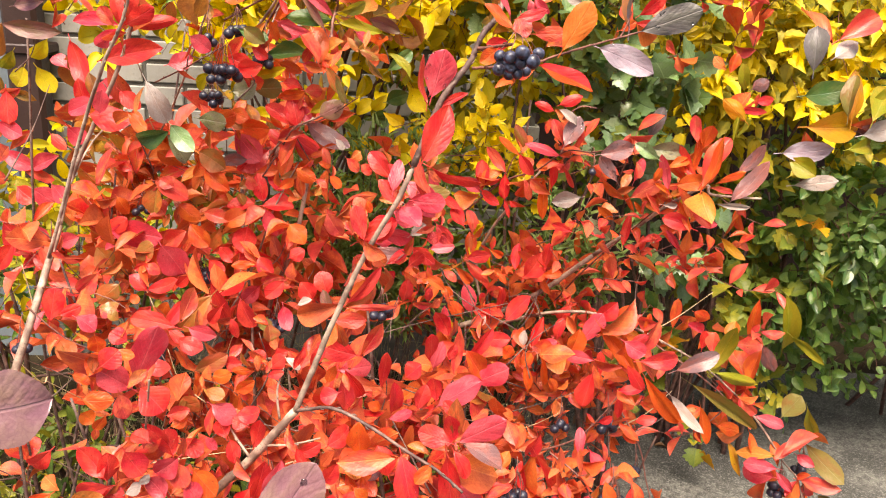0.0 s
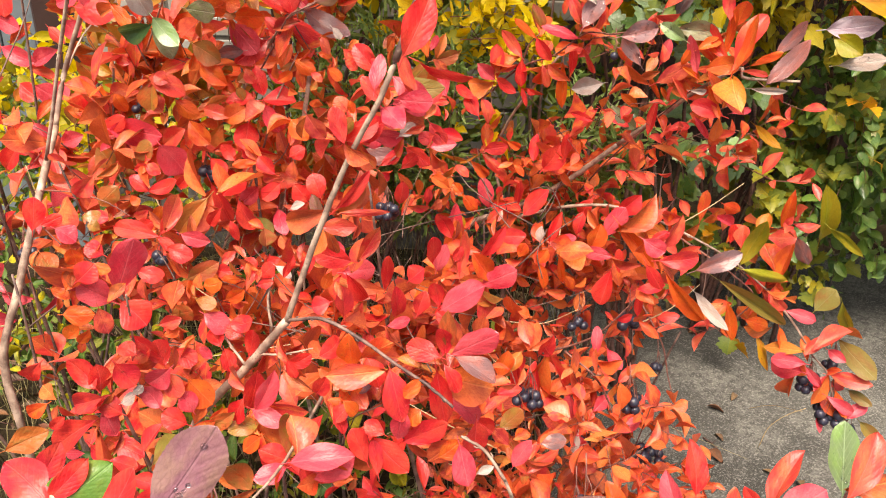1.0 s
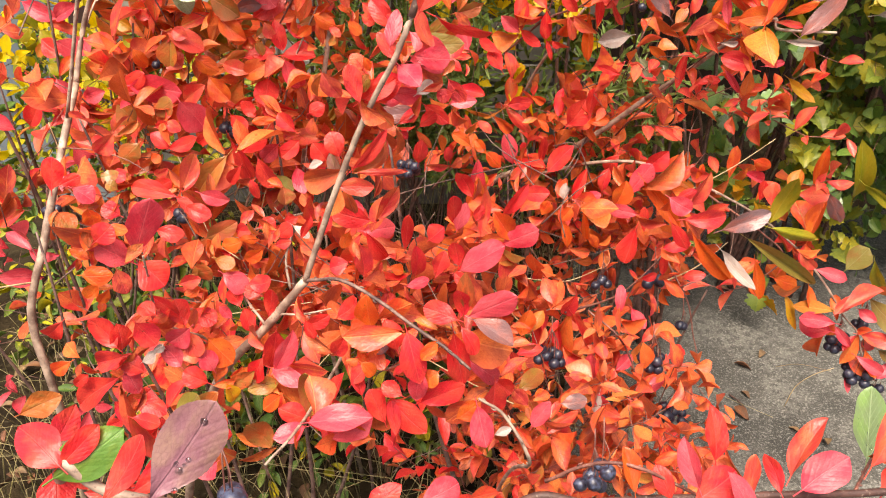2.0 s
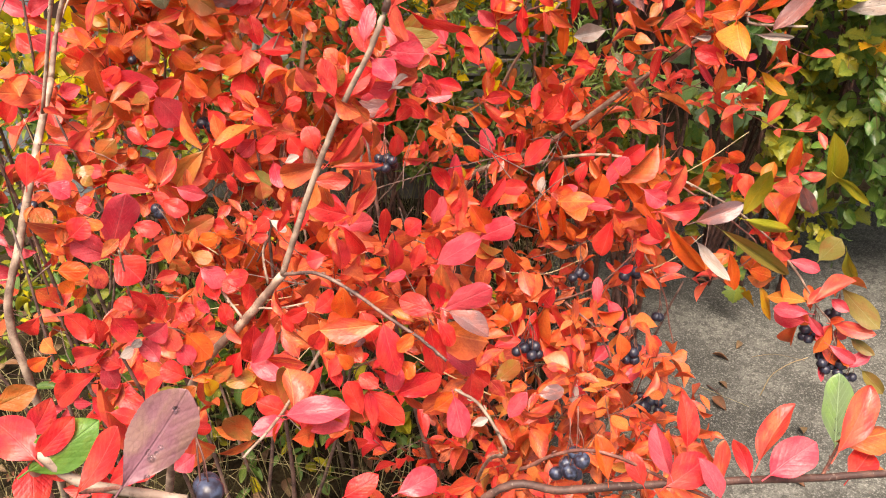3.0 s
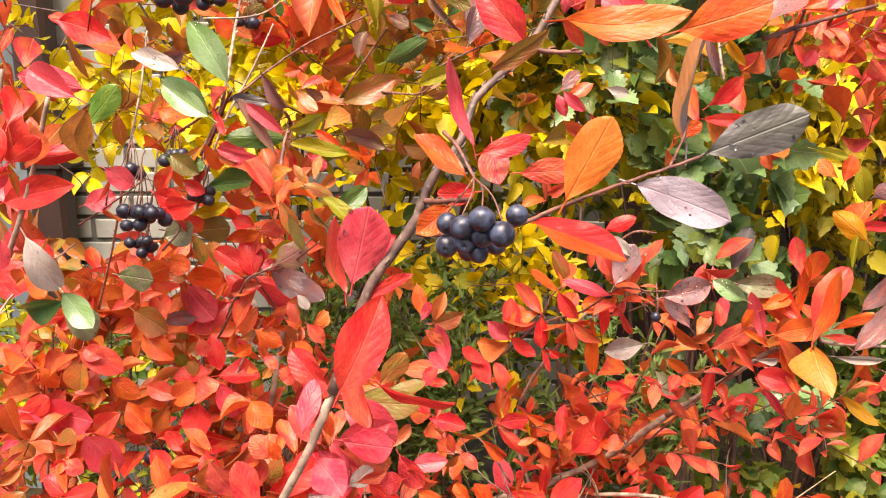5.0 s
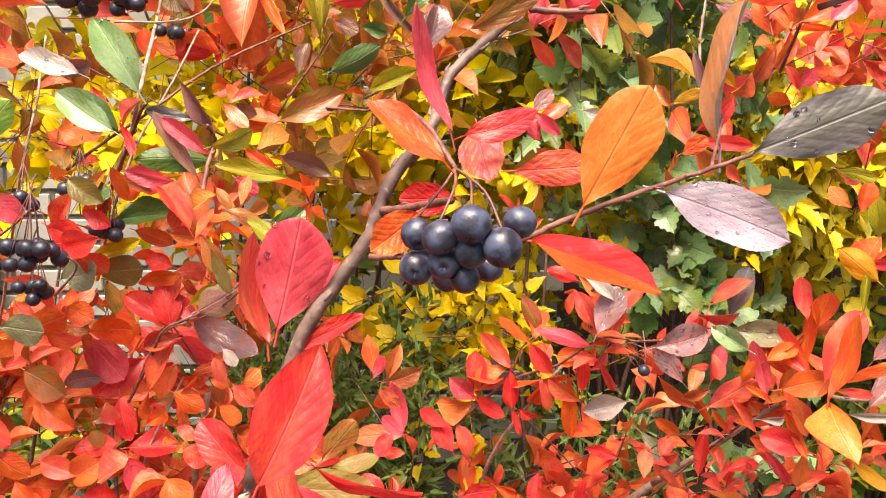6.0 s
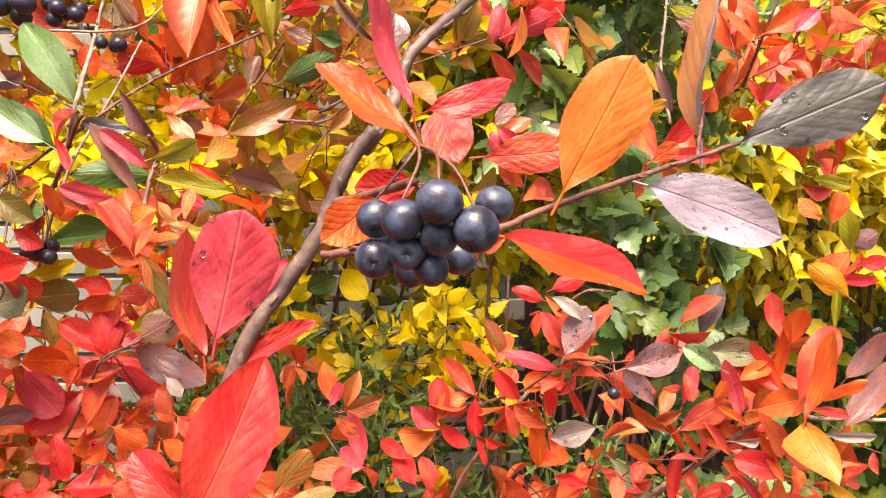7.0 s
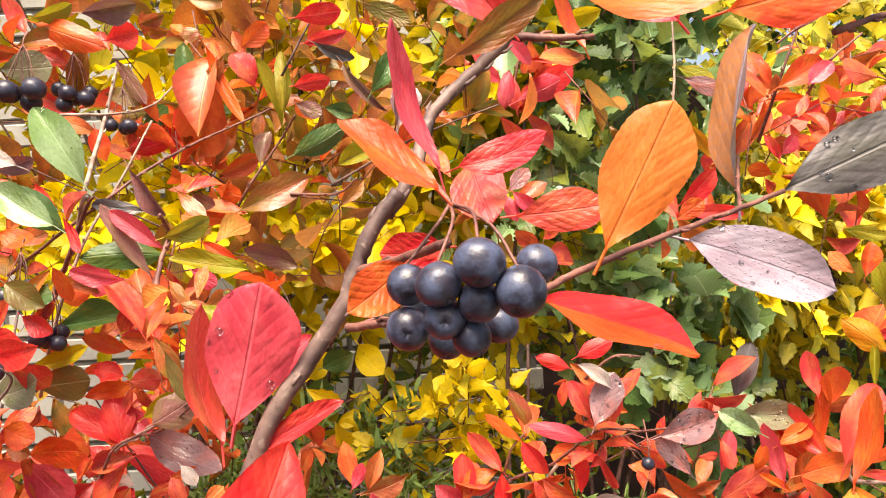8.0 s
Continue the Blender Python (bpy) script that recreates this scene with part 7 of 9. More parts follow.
leaf(right, "O", (0.365, 1.138, 0.952), (0.368, 1.126, 1.02), 0.013, (-0.39, -0.91, -0.14))
leaf(right, "O", (0.325, 1.12, 0.968), (0.353, 1.125, 0.979), 0.017, (-0.10, -0.78, 0.62))
leaf(right, "O", (0.334, 1.103, 0.948), (0.38, 1.111, 0.954), 0.026, (0.14, -0.96, 0.23))
leaf(right, "S", (0.367, 1.097, 0.955), (0.4, 1.111, 1.012), 0.030, (-0.47, -0.76, 0.46))
leaf(right, "O", (0.393, 1.116, 0.95), (0.426, 1.106, 0.97), 0.012, (-0.30, -0.95, 0.03))
leaf(right, "V", (0.422, 1.128, 0.923), (0.47, 1.141, 0.974), 0.027, (-0.33, -0.79, 0.51))
leaf(right, "V", (0.439, 1.16, 0.957), (0.467, 1.147, 0.999), 0.023, (-0.72, -0.63, 0.28))
leaf(right, "S", (0.381, 1.11, 0.945), (0.415, 1.113, 0.939), 0.010, (0.15, -0.89, 0.43))
leaf(right, "R", (0.376, 1.133, 0.878), (0.336, 1.146, 0.889), 0.027, (-0.18, -0.90, 0.40))
leaf(right, "O", (0.352, 1.138, 0.918), (0.37, 1.129, 0.878), 0.011, (-0.40, -0.92, 0.03))
leaf(right, "S", (0.369, 1.15, 0.914), (0.404, 1.145, 0.882), 0.021, (-0.36, -0.89, -0.26))
leaf(right, "P", (0.397, 1.171, 0.871), (0.424, 1.177, 0.875), 0.011, (0.12, -0.87, 0.48))
leaf(right, "W", (0.401, 1.123, 0.919), (0.447, 1.126, 0.916), 0.010, (0.07, -0.99, 0.14))
leaf(right, "W", (0.321, 1.114, 0.917), (0.344, 1.118, 0.916), 0.008, (0.17, -0.98, -0.10))
leaf(right, "O", (0.275, 1.195, 0.869), (0.248, 1.186, 0.89), 0.014, (0.22, -0.97, -0.13))
leaf(right, "R", (0.291, 1.185, 0.832), (0.297, 1.188, 0.879), 0.015, (-0.50, -0.86, 0.12))
leaf(right, "R", (0.313, 1.17, 0.844), (0.343, 1.172, 0.85), 0.016, (-0.11, -0.63, 0.77))
leaf(right, "P", (0.369, 1.158, 0.837), (0.348, 1.167, 0.865), 0.010, (-0.17, -0.97, 0.18))
leaf(right, "Vg", (0.237, 1.198, 0.871), (0.271, 1.186, 0.842), 0.023, (-0.21, -0.97, 0.15))
leaf(right, "R", (0.222, 1.189, 0.868), (0.26, 1.183, 0.845), 0.015, (0.16, -0.85, 0.49))
leaf(right, "Y", (0.436, 1.182, 0.852), (0.473, 1.181, 0.821), 0.016, (0.22, -0.93, 0.29))
leaf(centre, "W", (-0.026, 0.931, 0.961), (-0.011, 0.927, 0.985), 0.015, (0.16, -0.95, -0.26))
leaf(centre, "Ol", (-0.02, 0.897, 0.966), (0.008, 0.9, 0.97), 0.014, (-0.04, -0.63, 0.78))
leaf(centre, "R", (-0.008, 1.032, 0.914), (0.004, 1.036, 0.932), 0.016, (-0.40, -0.80, 0.45))
leaf(centre, "P", (0.009, 1.102, 0.904), (-0.009, 1.099, 0.922), 0.014, (0.54, -0.73, 0.42))
leaf(centre, "P", (0.006, 1.129, 0.897), (-0.003, 1.132, 0.943), 0.018, (-0.05, -1.00, 0.05))
leaf(centre, "P", (-0.01, 1.04, 0.977), (-0.001, 1.038, 0.995), 0.010, (-0.18, -0.98, -0.02))
leaf(centre, "K", (-0.014, 1.156, 0.937), (0.023, 1.147, 0.954), 0.017, (-0.10, -0.95, -0.29))
leaf(right, "P", (0.073, 1.226, 0.895), (0.049, 1.218, 0.918), 0.021, (0.30, -0.96, -0.02))
leaf(right, "R", (0.075, 1.221, 0.902), (0.073, 1.227, 0.944), 0.023, (-0.11, -0.98, 0.14))
leaf(right, "R", (0.074, 1.216, 0.901), (0.1, 1.225, 0.878), 0.018, (0.50, -0.84, 0.23))
leaf(right, "R", (0.05, 1.209, 0.845), (0.032, 1.219, 0.871), 0.026, (0.35, -0.77, 0.54))
leaf(right, "S", (0.065, 1.223, 0.829), (0.055, 1.227, 0.865), 0.020, (0.44, -0.87, 0.22))
leaf(right, "R", (0.045, 1.211, 0.87), (0.018, 1.21, 0.888), 0.017, (0.36, -0.79, 0.50))
leaf(right, "S", (0.109, 1.218, 0.93), (0.08, 1.226, 0.964), 0.018, (0.01, -0.97, 0.24))
leaf(right, "O", (0.129, 1.217, 0.956), (0.096, 1.216, 0.982), 0.012, (0.24, -0.93, 0.27))
leaf(right, "R", (0.149, 1.199, 0.931), (0.128, 1.198, 0.961), 0.019, (-0.25, -0.95, -0.20))
leaf(right, "R", (0.108, 1.218, 0.929), (0.109, 1.223, 0.89), 0.019, (0.18, -0.98, -0.12))
leaf(right, "P", (0.179, 1.156, 0.971), (0.131, 1.156, 0.986), 0.016, (0.14, -0.88, 0.46))
leaf(right, "R", (0.176, 1.186, 0.916), (0.178, 1.179, 0.953), 0.016, (-0.62, -0.78, -0.11))
leaf(right, "O", (0.166, 1.209, 0.928), (0.167, 1.195, 0.868), 0.016, (-0.21, -0.95, 0.22))
leaf(right, "S", (0.137, 1.21, 0.923), (0.146, 1.207, 0.892), 0.014, (0.20, -0.97, 0.15))
leaf(right, "R", (0.119, 1.218, 0.886), (0.13, 1.218, 0.878), 0.011, (-0.10, -0.98, -0.14))
leaf(right, "R", (0.11, 1.222, 0.887), (0.119, 1.217, 0.86), 0.008, (0.08, -0.97, 0.21))
leaf(right, "S", (0.189, 1.176, 0.955), (0.207, 1.185, 0.92), 0.009, (-0.01, -0.97, -0.26))
leaf(right, "R", (0.211, 1.178, 0.853), (0.179, 1.174, 0.865), 0.012, (0.21, -0.94, 0.25))
leaf(right, "L", (0.318, 1.32, 1.311), (0.354, 1.32, 1.295), 0.019, (0.04, -0.99, 0.09))
leaf(right, "V", (0.321, 1.309, 1.297), (0.359, 1.306, 1.281), 0.020, (-0.08, -1.00, -0.01))
leaf(right, "O", (0.394, 1.313, 1.26), (0.372, 1.323, 1.305), 0.027, (-0.54, -0.84, -0.08))
leaf(right, "O", (0.348, 1.161, 1.261), (0.336, 1.164, 1.284), 0.013, (0.02, -0.99, 0.14))
leaf(right, "O", (0.356, 1.165, 1.261), (0.398, 1.176, 1.283), 0.025, (0.10, -0.95, 0.29))
leaf(right, "P", (0.369, 1.136, 1.258), (0.39, 1.138, 1.276), 0.017, (-0.19, -0.93, 0.33))
leaf(right, "Y", (0.423, 1.22, 1.243), (0.427, 1.217, 1.283), 0.018, (-0.42, -0.90, -0.03))
leaf(right, "R", (0.411, 1.267, 1.246), (0.444, 1.273, 1.259), 0.019, (0.27, -0.92, -0.27))
leaf(right, "O", (0.411, 1.329, 1.245), (0.453, 1.324, 1.248), 0.027, (-0.14, -0.90, 0.42))
leaf(right, "O", (0.387, 1.279, 1.265), (0.436, 1.277, 1.261), 0.010, (-0.01, -0.95, 0.30))
leaf(right, "O", (0.383, 1.271, 1.233), (0.385, 1.262, 1.261), 0.009, (-0.12, -0.95, -0.30))
leaf(right, "S", (0.393, 1.251, 1.204), (0.376, 1.245, 1.228), 0.011, (-0.00, -0.97, -0.24))
leaf(right, "P", (0.367, 1.188, 1.205), (0.378, 1.186, 1.221), 0.015, (0.06, -0.98, -0.16))
leaf(right, "O", (0.39, 1.263, 1.192), (0.369, 1.268, 1.2), 0.018, (-0.37, -0.81, -0.46))
leaf(right, "R", (0.28, 1.205, 1.166), (0.309, 1.197, 1.195), 0.022, (0.04, -0.95, -0.30))
leaf(right, "R", (0.254, 1.107, 1.159), (0.301, 1.11, 1.156), 0.014, (0.07, -0.99, 0.08))
leaf(centre, "O", (0.205, 0.967, 1.155), (0.222, 0.971, 1.165), 0.013, (0.24, -0.97, -0.01))
leaf(right, "V", (0.275, 1.208, 1.241), (0.29, 1.208, 1.198), 0.011, (-0.23, -0.97, -0.08))
leaf(right, "Y", (0.319, 1.217, 1.207), (0.294, 1.208, 1.236), 0.013, (-0.18, -0.89, -0.43))
leaf(right, "Y", (0.234, 1.114, 1.19), (0.255, 1.109, 1.201), 0.011, (-0.17, -0.98, -0.12))
leaf(right, "G", (0.312, 1.226, 1.23), (0.33, 1.228, 1.26), 0.016, (-0.45, -0.83, 0.33))
leaf(right, "O", (0.395, 1.195, 1.217), (0.411, 1.196, 1.224), 0.013, (-0.16, -0.86, 0.48))
leaf(right, "L", (0.408, 1.106, 1.079), (0.399, 1.099, 1.114), 0.017, (-0.26, -0.93, -0.25))
leaf(right, "O", (0.37, 1.062, 1.105), (0.376, 1.062, 1.129), 0.015, (-0.07, -1.00, 0.02))
leaf(centre, "L", (0.312, 0.977, 1.144), (0.338, 0.979, 1.138), 0.010, (0.01, -0.97, -0.26))
leaf(right, "V", (0.439, 1.162, 1.076), (0.458, 1.156, 1.089), 0.021, (-0.23, -0.97, -0.11))
leaf(right, "R", (0.449, 1.162, 1.059), (0.468, 1.156, 1.065), 0.016, (-0.32, -0.94, 0.07))
leaf(right, "R", (0.422, 1.153, 1.048), (0.46, 1.161, 1.047), 0.013, (0.20, -0.95, -0.22))
leaf(right, "Y", (0.432, 1.149, 1.033), (0.402, 1.16, 1.06), 0.024, (-0.34, -0.94, 0.00))
leaf(right, "S", (0.362, 1.126, 1.003), (0.355, 1.131, 1.039), 0.017, (-0.09, -0.99, 0.12))
leaf(right, "O", (0.371, 1.127, 0.997), (0.377, 1.12, 1.028), 0.023, (-0.08, -0.98, -0.21))
leaf(right, "L", (0.417, 1.141, 1.004), (0.423, 1.15, 1.04), 0.008, (-0.48, -0.83, 0.29))

# ---- leaves at the top of the shrub by the wall ----
leaf(centre, "R", (-0.364, 0.975, 1.133), (-0.371, 0.978, 1.166), 0.019, (0.55, -0.82, 0.19))
leaf(left, "P", (-0.398, 1.062, 1.128), (-0.456, 1.072, 1.129), 0.022, (-0.14, -0.86, 0.50))
leaf(centre, "R", (-0.367, 0.99, 1.133), (-0.356, 0.996, 1.174), 0.025, (0.69, -0.72, -0.08))
leaf(centre, "R", (-0.364, 0.985, 1.134), (-0.324, 0.974, 1.155), 0.022, (-0.16, -0.97, -0.20))
leaf(centre, "R", (-0.371, 1.011, 1.133), (-0.317, 1.027, 1.14), 0.019, (0.29, -0.95, -0.10))
leaf(left, "P", (-0.376, 1, 1.129), (-0.408, 1.009, 1.106), 0.022, (0.16, -0.82, -0.55))
leaf(left, "S", (-0.391, 1.026, 1.129), (-0.406, 1.025, 1.15), 0.019, (0.09, -1.00, 0.02))
leaf(left, "U", (-0.616, 1.196, 1.114), (-0.537, 1.198, 1.106), 0.027, (0.03, -1.00, 0.04))
leaf(left, "M", (-0.594, 1.195, 1.139), (-0.547, 1.182, 1.148), 0.023, (-0.29, -0.94, 0.17))
leaf(left, "J", (-0.742, 1.503, 1.019), (-0.756, 1.497, 0.986), 0.039, (0.03, -0.99, 0.17))
leaf(left, "J", (-0.716, 1.496, 1.021), (-0.693, 1.504, 0.978), 0.039, (0.68, -0.70, 0.23))
leaf(left, "L", (-0.755, 1.497, 1.048), (-0.781, 1.503, 1.017), 0.030, (0.42, -0.76, -0.50))
leaf(left, "J", (-0.693, 1.498, 1.07), (-0.725, 1.502, 1.038), 0.034, (0.38, -0.80, -0.48))
leaf(left, "R", (-0.551, 1.267, 1.089), (-0.522, 1.247, 1.026), 0.033, (-0.06, -0.96, 0.28))
leaf(centre, "R", (-0.415, 1.05, 1.087), (-0.345, 1.038, 1.105), 0.035, (-0.22, -0.95, 0.23))
leaf(left, "P", (-0.57, 1.291, 1.046), (-0.593, 1.298, 1.061), 0.025, (0.21, -0.72, 0.66))
leaf(left, "R", (-0.679, 1.311, 1.005), (-0.675, 1.305, 0.955), 0.037, (0.02, -0.99, 0.12))
leaf(left, "P", (-0.692, 1.301, 0.955), (-0.657, 1.302, 0.936), 0.032, (0.12, -0.98, 0.18))
leaf(left, "S", (-0.695, 1.323, 0.998), (-0.66, 1.317, 1.008), 0.021, (-0.02, -0.89, -0.45))
leaf(left, "P", (-0.463, 1.123, 1.025), (-0.502, 1.127, 1.007), 0.029, (-0.25, -0.91, 0.34))
leaf(left, "P", (-0.442, 1.081, 1.032), (-0.418, 1.09, 1.055), 0.028, (0.16, -0.96, 0.21))
leaf(left, "R", (-0.439, 1.048, 1.018), (-0.388, 1.044, 1.012), 0.036, (-0.00, -0.85, 0.53))
leaf(left, "R", (-0.403, 1.06, 1.048), (-0.377, 1.053, 1.028), 0.024, (0.32, -0.69, 0.65))
leaf(left, "P", (-0.423, 1.041, 1.02), (-0.416, 1.037, 1.049), 0.021, (0.41, -0.89, -0.22))
leaf(centre, "O", (-0.372, 0.999, 1.031), (-0.348, 0.99, 1.01), 0.018, (-0.06, -0.94, 0.33))
leaf(left, "R", (-0.482, 1.145, 1.007), (-0.49, 1.141, 1.048), 0.022, (0.25, -0.97, -0.05))
leaf(centre, "W", (-0.325, 0.935, 1.078), (-0.308, 0.945, 1.032), 0.028, (0.42, -0.91, -0.04))
leaf(centre, "paleG", (-0.302, 0.942, 1.028), (-0.277, 0.938, 1), 0.024, (0.21, -0.93, 0.32))
leaf(centre, "G", (-0.306, 0.948, 1.02), (-0.345, 0.952, 1.008), 0.026, (0.02, -0.93, -0.36))
leaf(centre, "Vg", (-0.312, 0.955, 1.014), (-0.293, 0.965, 0.981), 0.028, (0.74, -0.63, 0.23))
leaf(left, "P", (-0.544, 1.215, 0.969), (-0.524, 1.22, 0.946), 0.032, (0.17, -0.98, -0.07))
leaf(left, "S", (-0.609, 1.297, 0.941), (-0.583, 1.287, 0.92), 0.020, (-0.10, -0.94, 0.32))
leaf(left, "P", (-0.695, 1.306, 0.907), (-0.645, 1.302, 0.884), 0.030, (0.08, -0.94, 0.33))
leaf(left, "P", (-0.646, 1.306, 0.882), (-0.598, 1.292, 0.906), 0.028, (-0.40, -0.87, 0.28))
leaf(left, "S", (-0.656, 1.3, 0.877), (-0.605, 1.29, 0.87), 0.022, (-0.20, -0.98, -0.09))
leaf(left, "L", (-0.67, 1.294, 0.867), (-0.651, 1.289, 0.847), 0.025, (0.08, -0.95, 0.31))
leaf(left, "L", (-0.619, 1.245, 0.84), (-0.611, 1.253, 0.81), 0.023, (0.16, -0.96, -0.21))
leaf(left, "L", (-0.654, 1.267, 0.822), (-0.635, 1.265, 0.806), 0.021, (0.35, -0.78, 0.51))
leaf(left, "L", (-0.688, 1.295, 0.867), (-0.707, 1.295, 0.849), 0.024, (-0.07, -1.00, 0.07))
leaf(left, "R", (-0.667, 1.287, 0.855), (-0.636, 1.278, 0.835), 0.034, (-0.05, -0.94, 0.34))
leaf(left, "P", (-0.634, 1.269, 0.857), (-0.604, 1.276, 0.836), 0.038, (0.21, -0.98, -0.03))
leaf(left, "P", (-0.601, 1.267, 0.867), (-0.578, 1.258, 0.843), 0.029, (-0.13, -0.96, 0.24))
leaf(left, "R", (-0.568, 1.261, 0.861), (-0.529, 1.253, 0.869), 0.025, (-0.25, -0.92, 0.30))
leaf(left, "R", (-0.659, 1.219, 0.815), (-0.622, 1.223, 0.772), 0.059, (0.15, -0.99, 0.03))
leaf(left, "P", (-0.608, 1.203, 0.819), (-0.58, 1.199, 0.785), 0.037, (0.03, -0.99, 0.14))
leaf(left, "P", (-0.566, 1.192, 0.793), (-0.533, 1.193, 0.805), 0.027, (-0.09, -0.94, 0.32))
leaf(left, "O", (-0.569, 1.23, 0.834), (-0.533, 1.226, 0.822), 0.025, (0.14, -0.73, 0.67))
leaf(left, "O", (-0.531, 1.241, 0.84), (-0.487, 1.229, 0.87), 0.025, (-0.36, -0.92, 0.16))
leaf(left, "K", (-0.546, 1.228, 0.845), (-0.566, 1.232, 0.814), 0.028, (-0.28, -0.96, 0.06))
leaf(left, "L", (-0.507, 1.233, 0.878), (-0.486, 1.228, 0.862), 0.022, (0.38, -0.61, 0.69))
leaf(left, "O", (-0.435, 1.105, 0.895), (-0.424, 1.113, 0.87), 0.019, (0.49, -0.87, -0.06))
leaf(left, "S", (-0.463, 1.094, 0.853), (-0.435, 1.093, 0.841), 0.022, (0.23, -0.77, 0.60))
leaf(left, "P", (-0.436, 1.077, 0.855), (-0.369, 1.081, 0.849), 0.043, (0.06, -1.00, 0.00))
leaf(left, "R", (-0.454, 1.082, 0.844), (-0.414, 1.081, 0.871), 0.025, (-0.08, -0.99, 0.08))
leaf(left, "Y", (-0.518, 1.238, 0.904), (-0.493, 1.23, 0.889), 0.022, (-0.22, -0.96, 0.15))
leaf(left, "S", (-0.465, 1.193, 0.922), (-0.444, 1.187, 0.916), 0.018, (-0.14, -0.90, 0.41))
leaf(centre, "S", (-0.369, 1.067, 0.93), (-0.329, 1.077, 0.906), 0.031, (0.48, -0.72, 0.50))
leaf(centre, "S", (-0.361, 1.077, 0.88), (-0.381, 1.081, 0.898), 0.032, (0.44, -0.63, 0.63))
leaf(centre, "O", (-0.342, 1.078, 0.896), (-0.316, 1.081, 0.875), 0.025, (0.14, -0.99, 0.03))
leaf(centre, "S", (-0.365, 1.074, 0.836), (-0.334, 1.065, 0.86), 0.025, (-0.25, -0.97, -0.03))
leaf(centre, "O", (-0.33, 1.083, 0.869), (-0.304, 1.075, 0.841), 0.030, (-0.09, -0.98, 0.20))
leaf(centre, "S", (-0.363, 1.072, 0.932), (-0.345, 1.069, 0.923), 0.020, (0.06, -0.90, 0.42))
leaf(centre, "R", (-0.25, 1.083, 0.868), (-0.257, 1.082, 0.832), 0.036, (-0.05, -1.00, 0.04))
leaf(centre, "O", (-0.286, 1.09, 0.866), (-0.255, 1.089, 0.885), 0.030, (-0.19, -0.95, 0.26))
leaf(centre, "O", (-0.3, 1.093, 0.927), (-0.281, 1.091, 0.911), 0.020, (0.37, -0.76, 0.54))
leaf(centre, "S", (-0.23, 1.083, 0.877), (-0.204, 1.083, 0.862), 0.028, (0.24, -0.87, 0.42))
leaf(centre, "O", (-0.191, 1.071, 0.877), (-0.17, 1.062, 0.854), 0.028, (0.23, -0.82, 0.53))
leaf(centre, "O", (-0.285, 1.041, 1.014), (-0.254, 1.044, 1.027), 0.026, (0.16, -0.98, -0.15))
leaf(centre, "K", (-0.312, 1.082, 0.969), (-0.28, 1.079, 0.948), 0.033, (0.00, -0.99, 0.15))
leaf(centre, "O", (-0.307, 1.089, 0.943), (-0.275, 1.083, 0.918), 0.026, (0.11, -0.92, 0.37))
leaf(centre, "S", (-0.093, 0.718, 0.995), (-0.079, 0.723, 0.973), 0.016, (0.17, -0.98, -0.11))
leaf(centre, "R", (-0.257, 1.034, 1.099), (-0.221, 1.026, 1.085), 0.029, (-0.24, -0.97, -0.06))
leaf(centre, "P", (-0.303, 1.036, 1.121), (-0.282, 1.044, 1.104), 0.023, (0.37, -0.93, 0.03))
leaf(centre, "P", (-0.2, 1.058, 1.142), (-0.175, 1.062, 1.127), 0.025, (0.08, -0.99, -0.14))
leaf(centre, "P", (-0.34, 1.058, 1.083), (-0.31, 1.062, 1.091), 0.026, (0.03, -0.93, 0.36))
leaf(centre, "Ol", (-0.236, 1.029, 1.135), (-0.212, 1.031, 1.118), 0.020, (0.20, -0.96, 0.17))
leaf(centre, "Vg", (-0.293, 1.019, 1.024), (-0.26, 1.021, 1.02), 0.028, (0.05, -1.00, -0.08))
leaf(centre, "S", (-0.059, 0.72, 0.997), (-0.069, 0.721, 1.01), 0.013, (0.31, -0.90, 0.31))
leaf(centre, "R", (-0.058, 0.759, 0.963), (-0.029, 0.75, 0.982), 0.024, (-0.47, -0.81, 0.34))

# ---- leaves low in the shrub by the wall ----
leaf(centre, "Ol", (-0.234, 1.06, 1.058), (-0.2, 1.067, 1.061), 0.030, (0.21, -0.96, -0.19))
leaf(centre, "Vg", (-0.256, 1.046, 1.055), (-0.226, 1.045, 1.065), 0.031, (-0.10, -0.97, 0.21))
leaf(centre, "R", (-0.245, 1.03, 1.086), (-0.214, 1.022, 1.092), 0.024, (-0.21, -0.96, -0.18))
leaf(centre, "R", (-0.174, 1.067, 1.061), (-0.195, 1.067, 1.067), 0.015, (0.14, -0.87, 0.47))
leaf(centre, "S", (-0.169, 1.064, 1.058), (-0.146, 1.062, 1.06), 0.019, (-0.07, -0.99, -0.14))
leaf(centre, "O", (-0.205, 1.072, 1.047), (-0.17, 1.067, 1.056), 0.016, (-0.07, -0.97, -0.25))
leaf(centre, "O", (-0.2, 1.06, 1.092), (-0.173, 1.064, 1.081), 0.015, (0.24, -0.93, 0.26))
leaf(centre, "P", (-0.17, 1.055, 1.093), (-0.15, 1.055, 1.087), 0.016, (0.01, -1.00, 0.03))
leaf(centre, "B", (-0.136, 1.024, 1.094), (-0.119, 1.017, 1.064), 0.015, (0.16, -0.94, 0.31))
leaf(centre, "Ol", (-0.122, 1.001, 1.087), (-0.112, 1.007, 1.054), 0.011, (0.57, -0.82, 0.02))
leaf(centre, "R", (-0.18, 1.079, 1.007), (-0.221, 1.087, 1.032), 0.023, (0.17, -0.82, 0.55))
leaf(centre, "R", (-0.179, 1.069, 1.01), (-0.188, 1.077, 1.047), 0.026, (0.19, -0.95, 0.25))
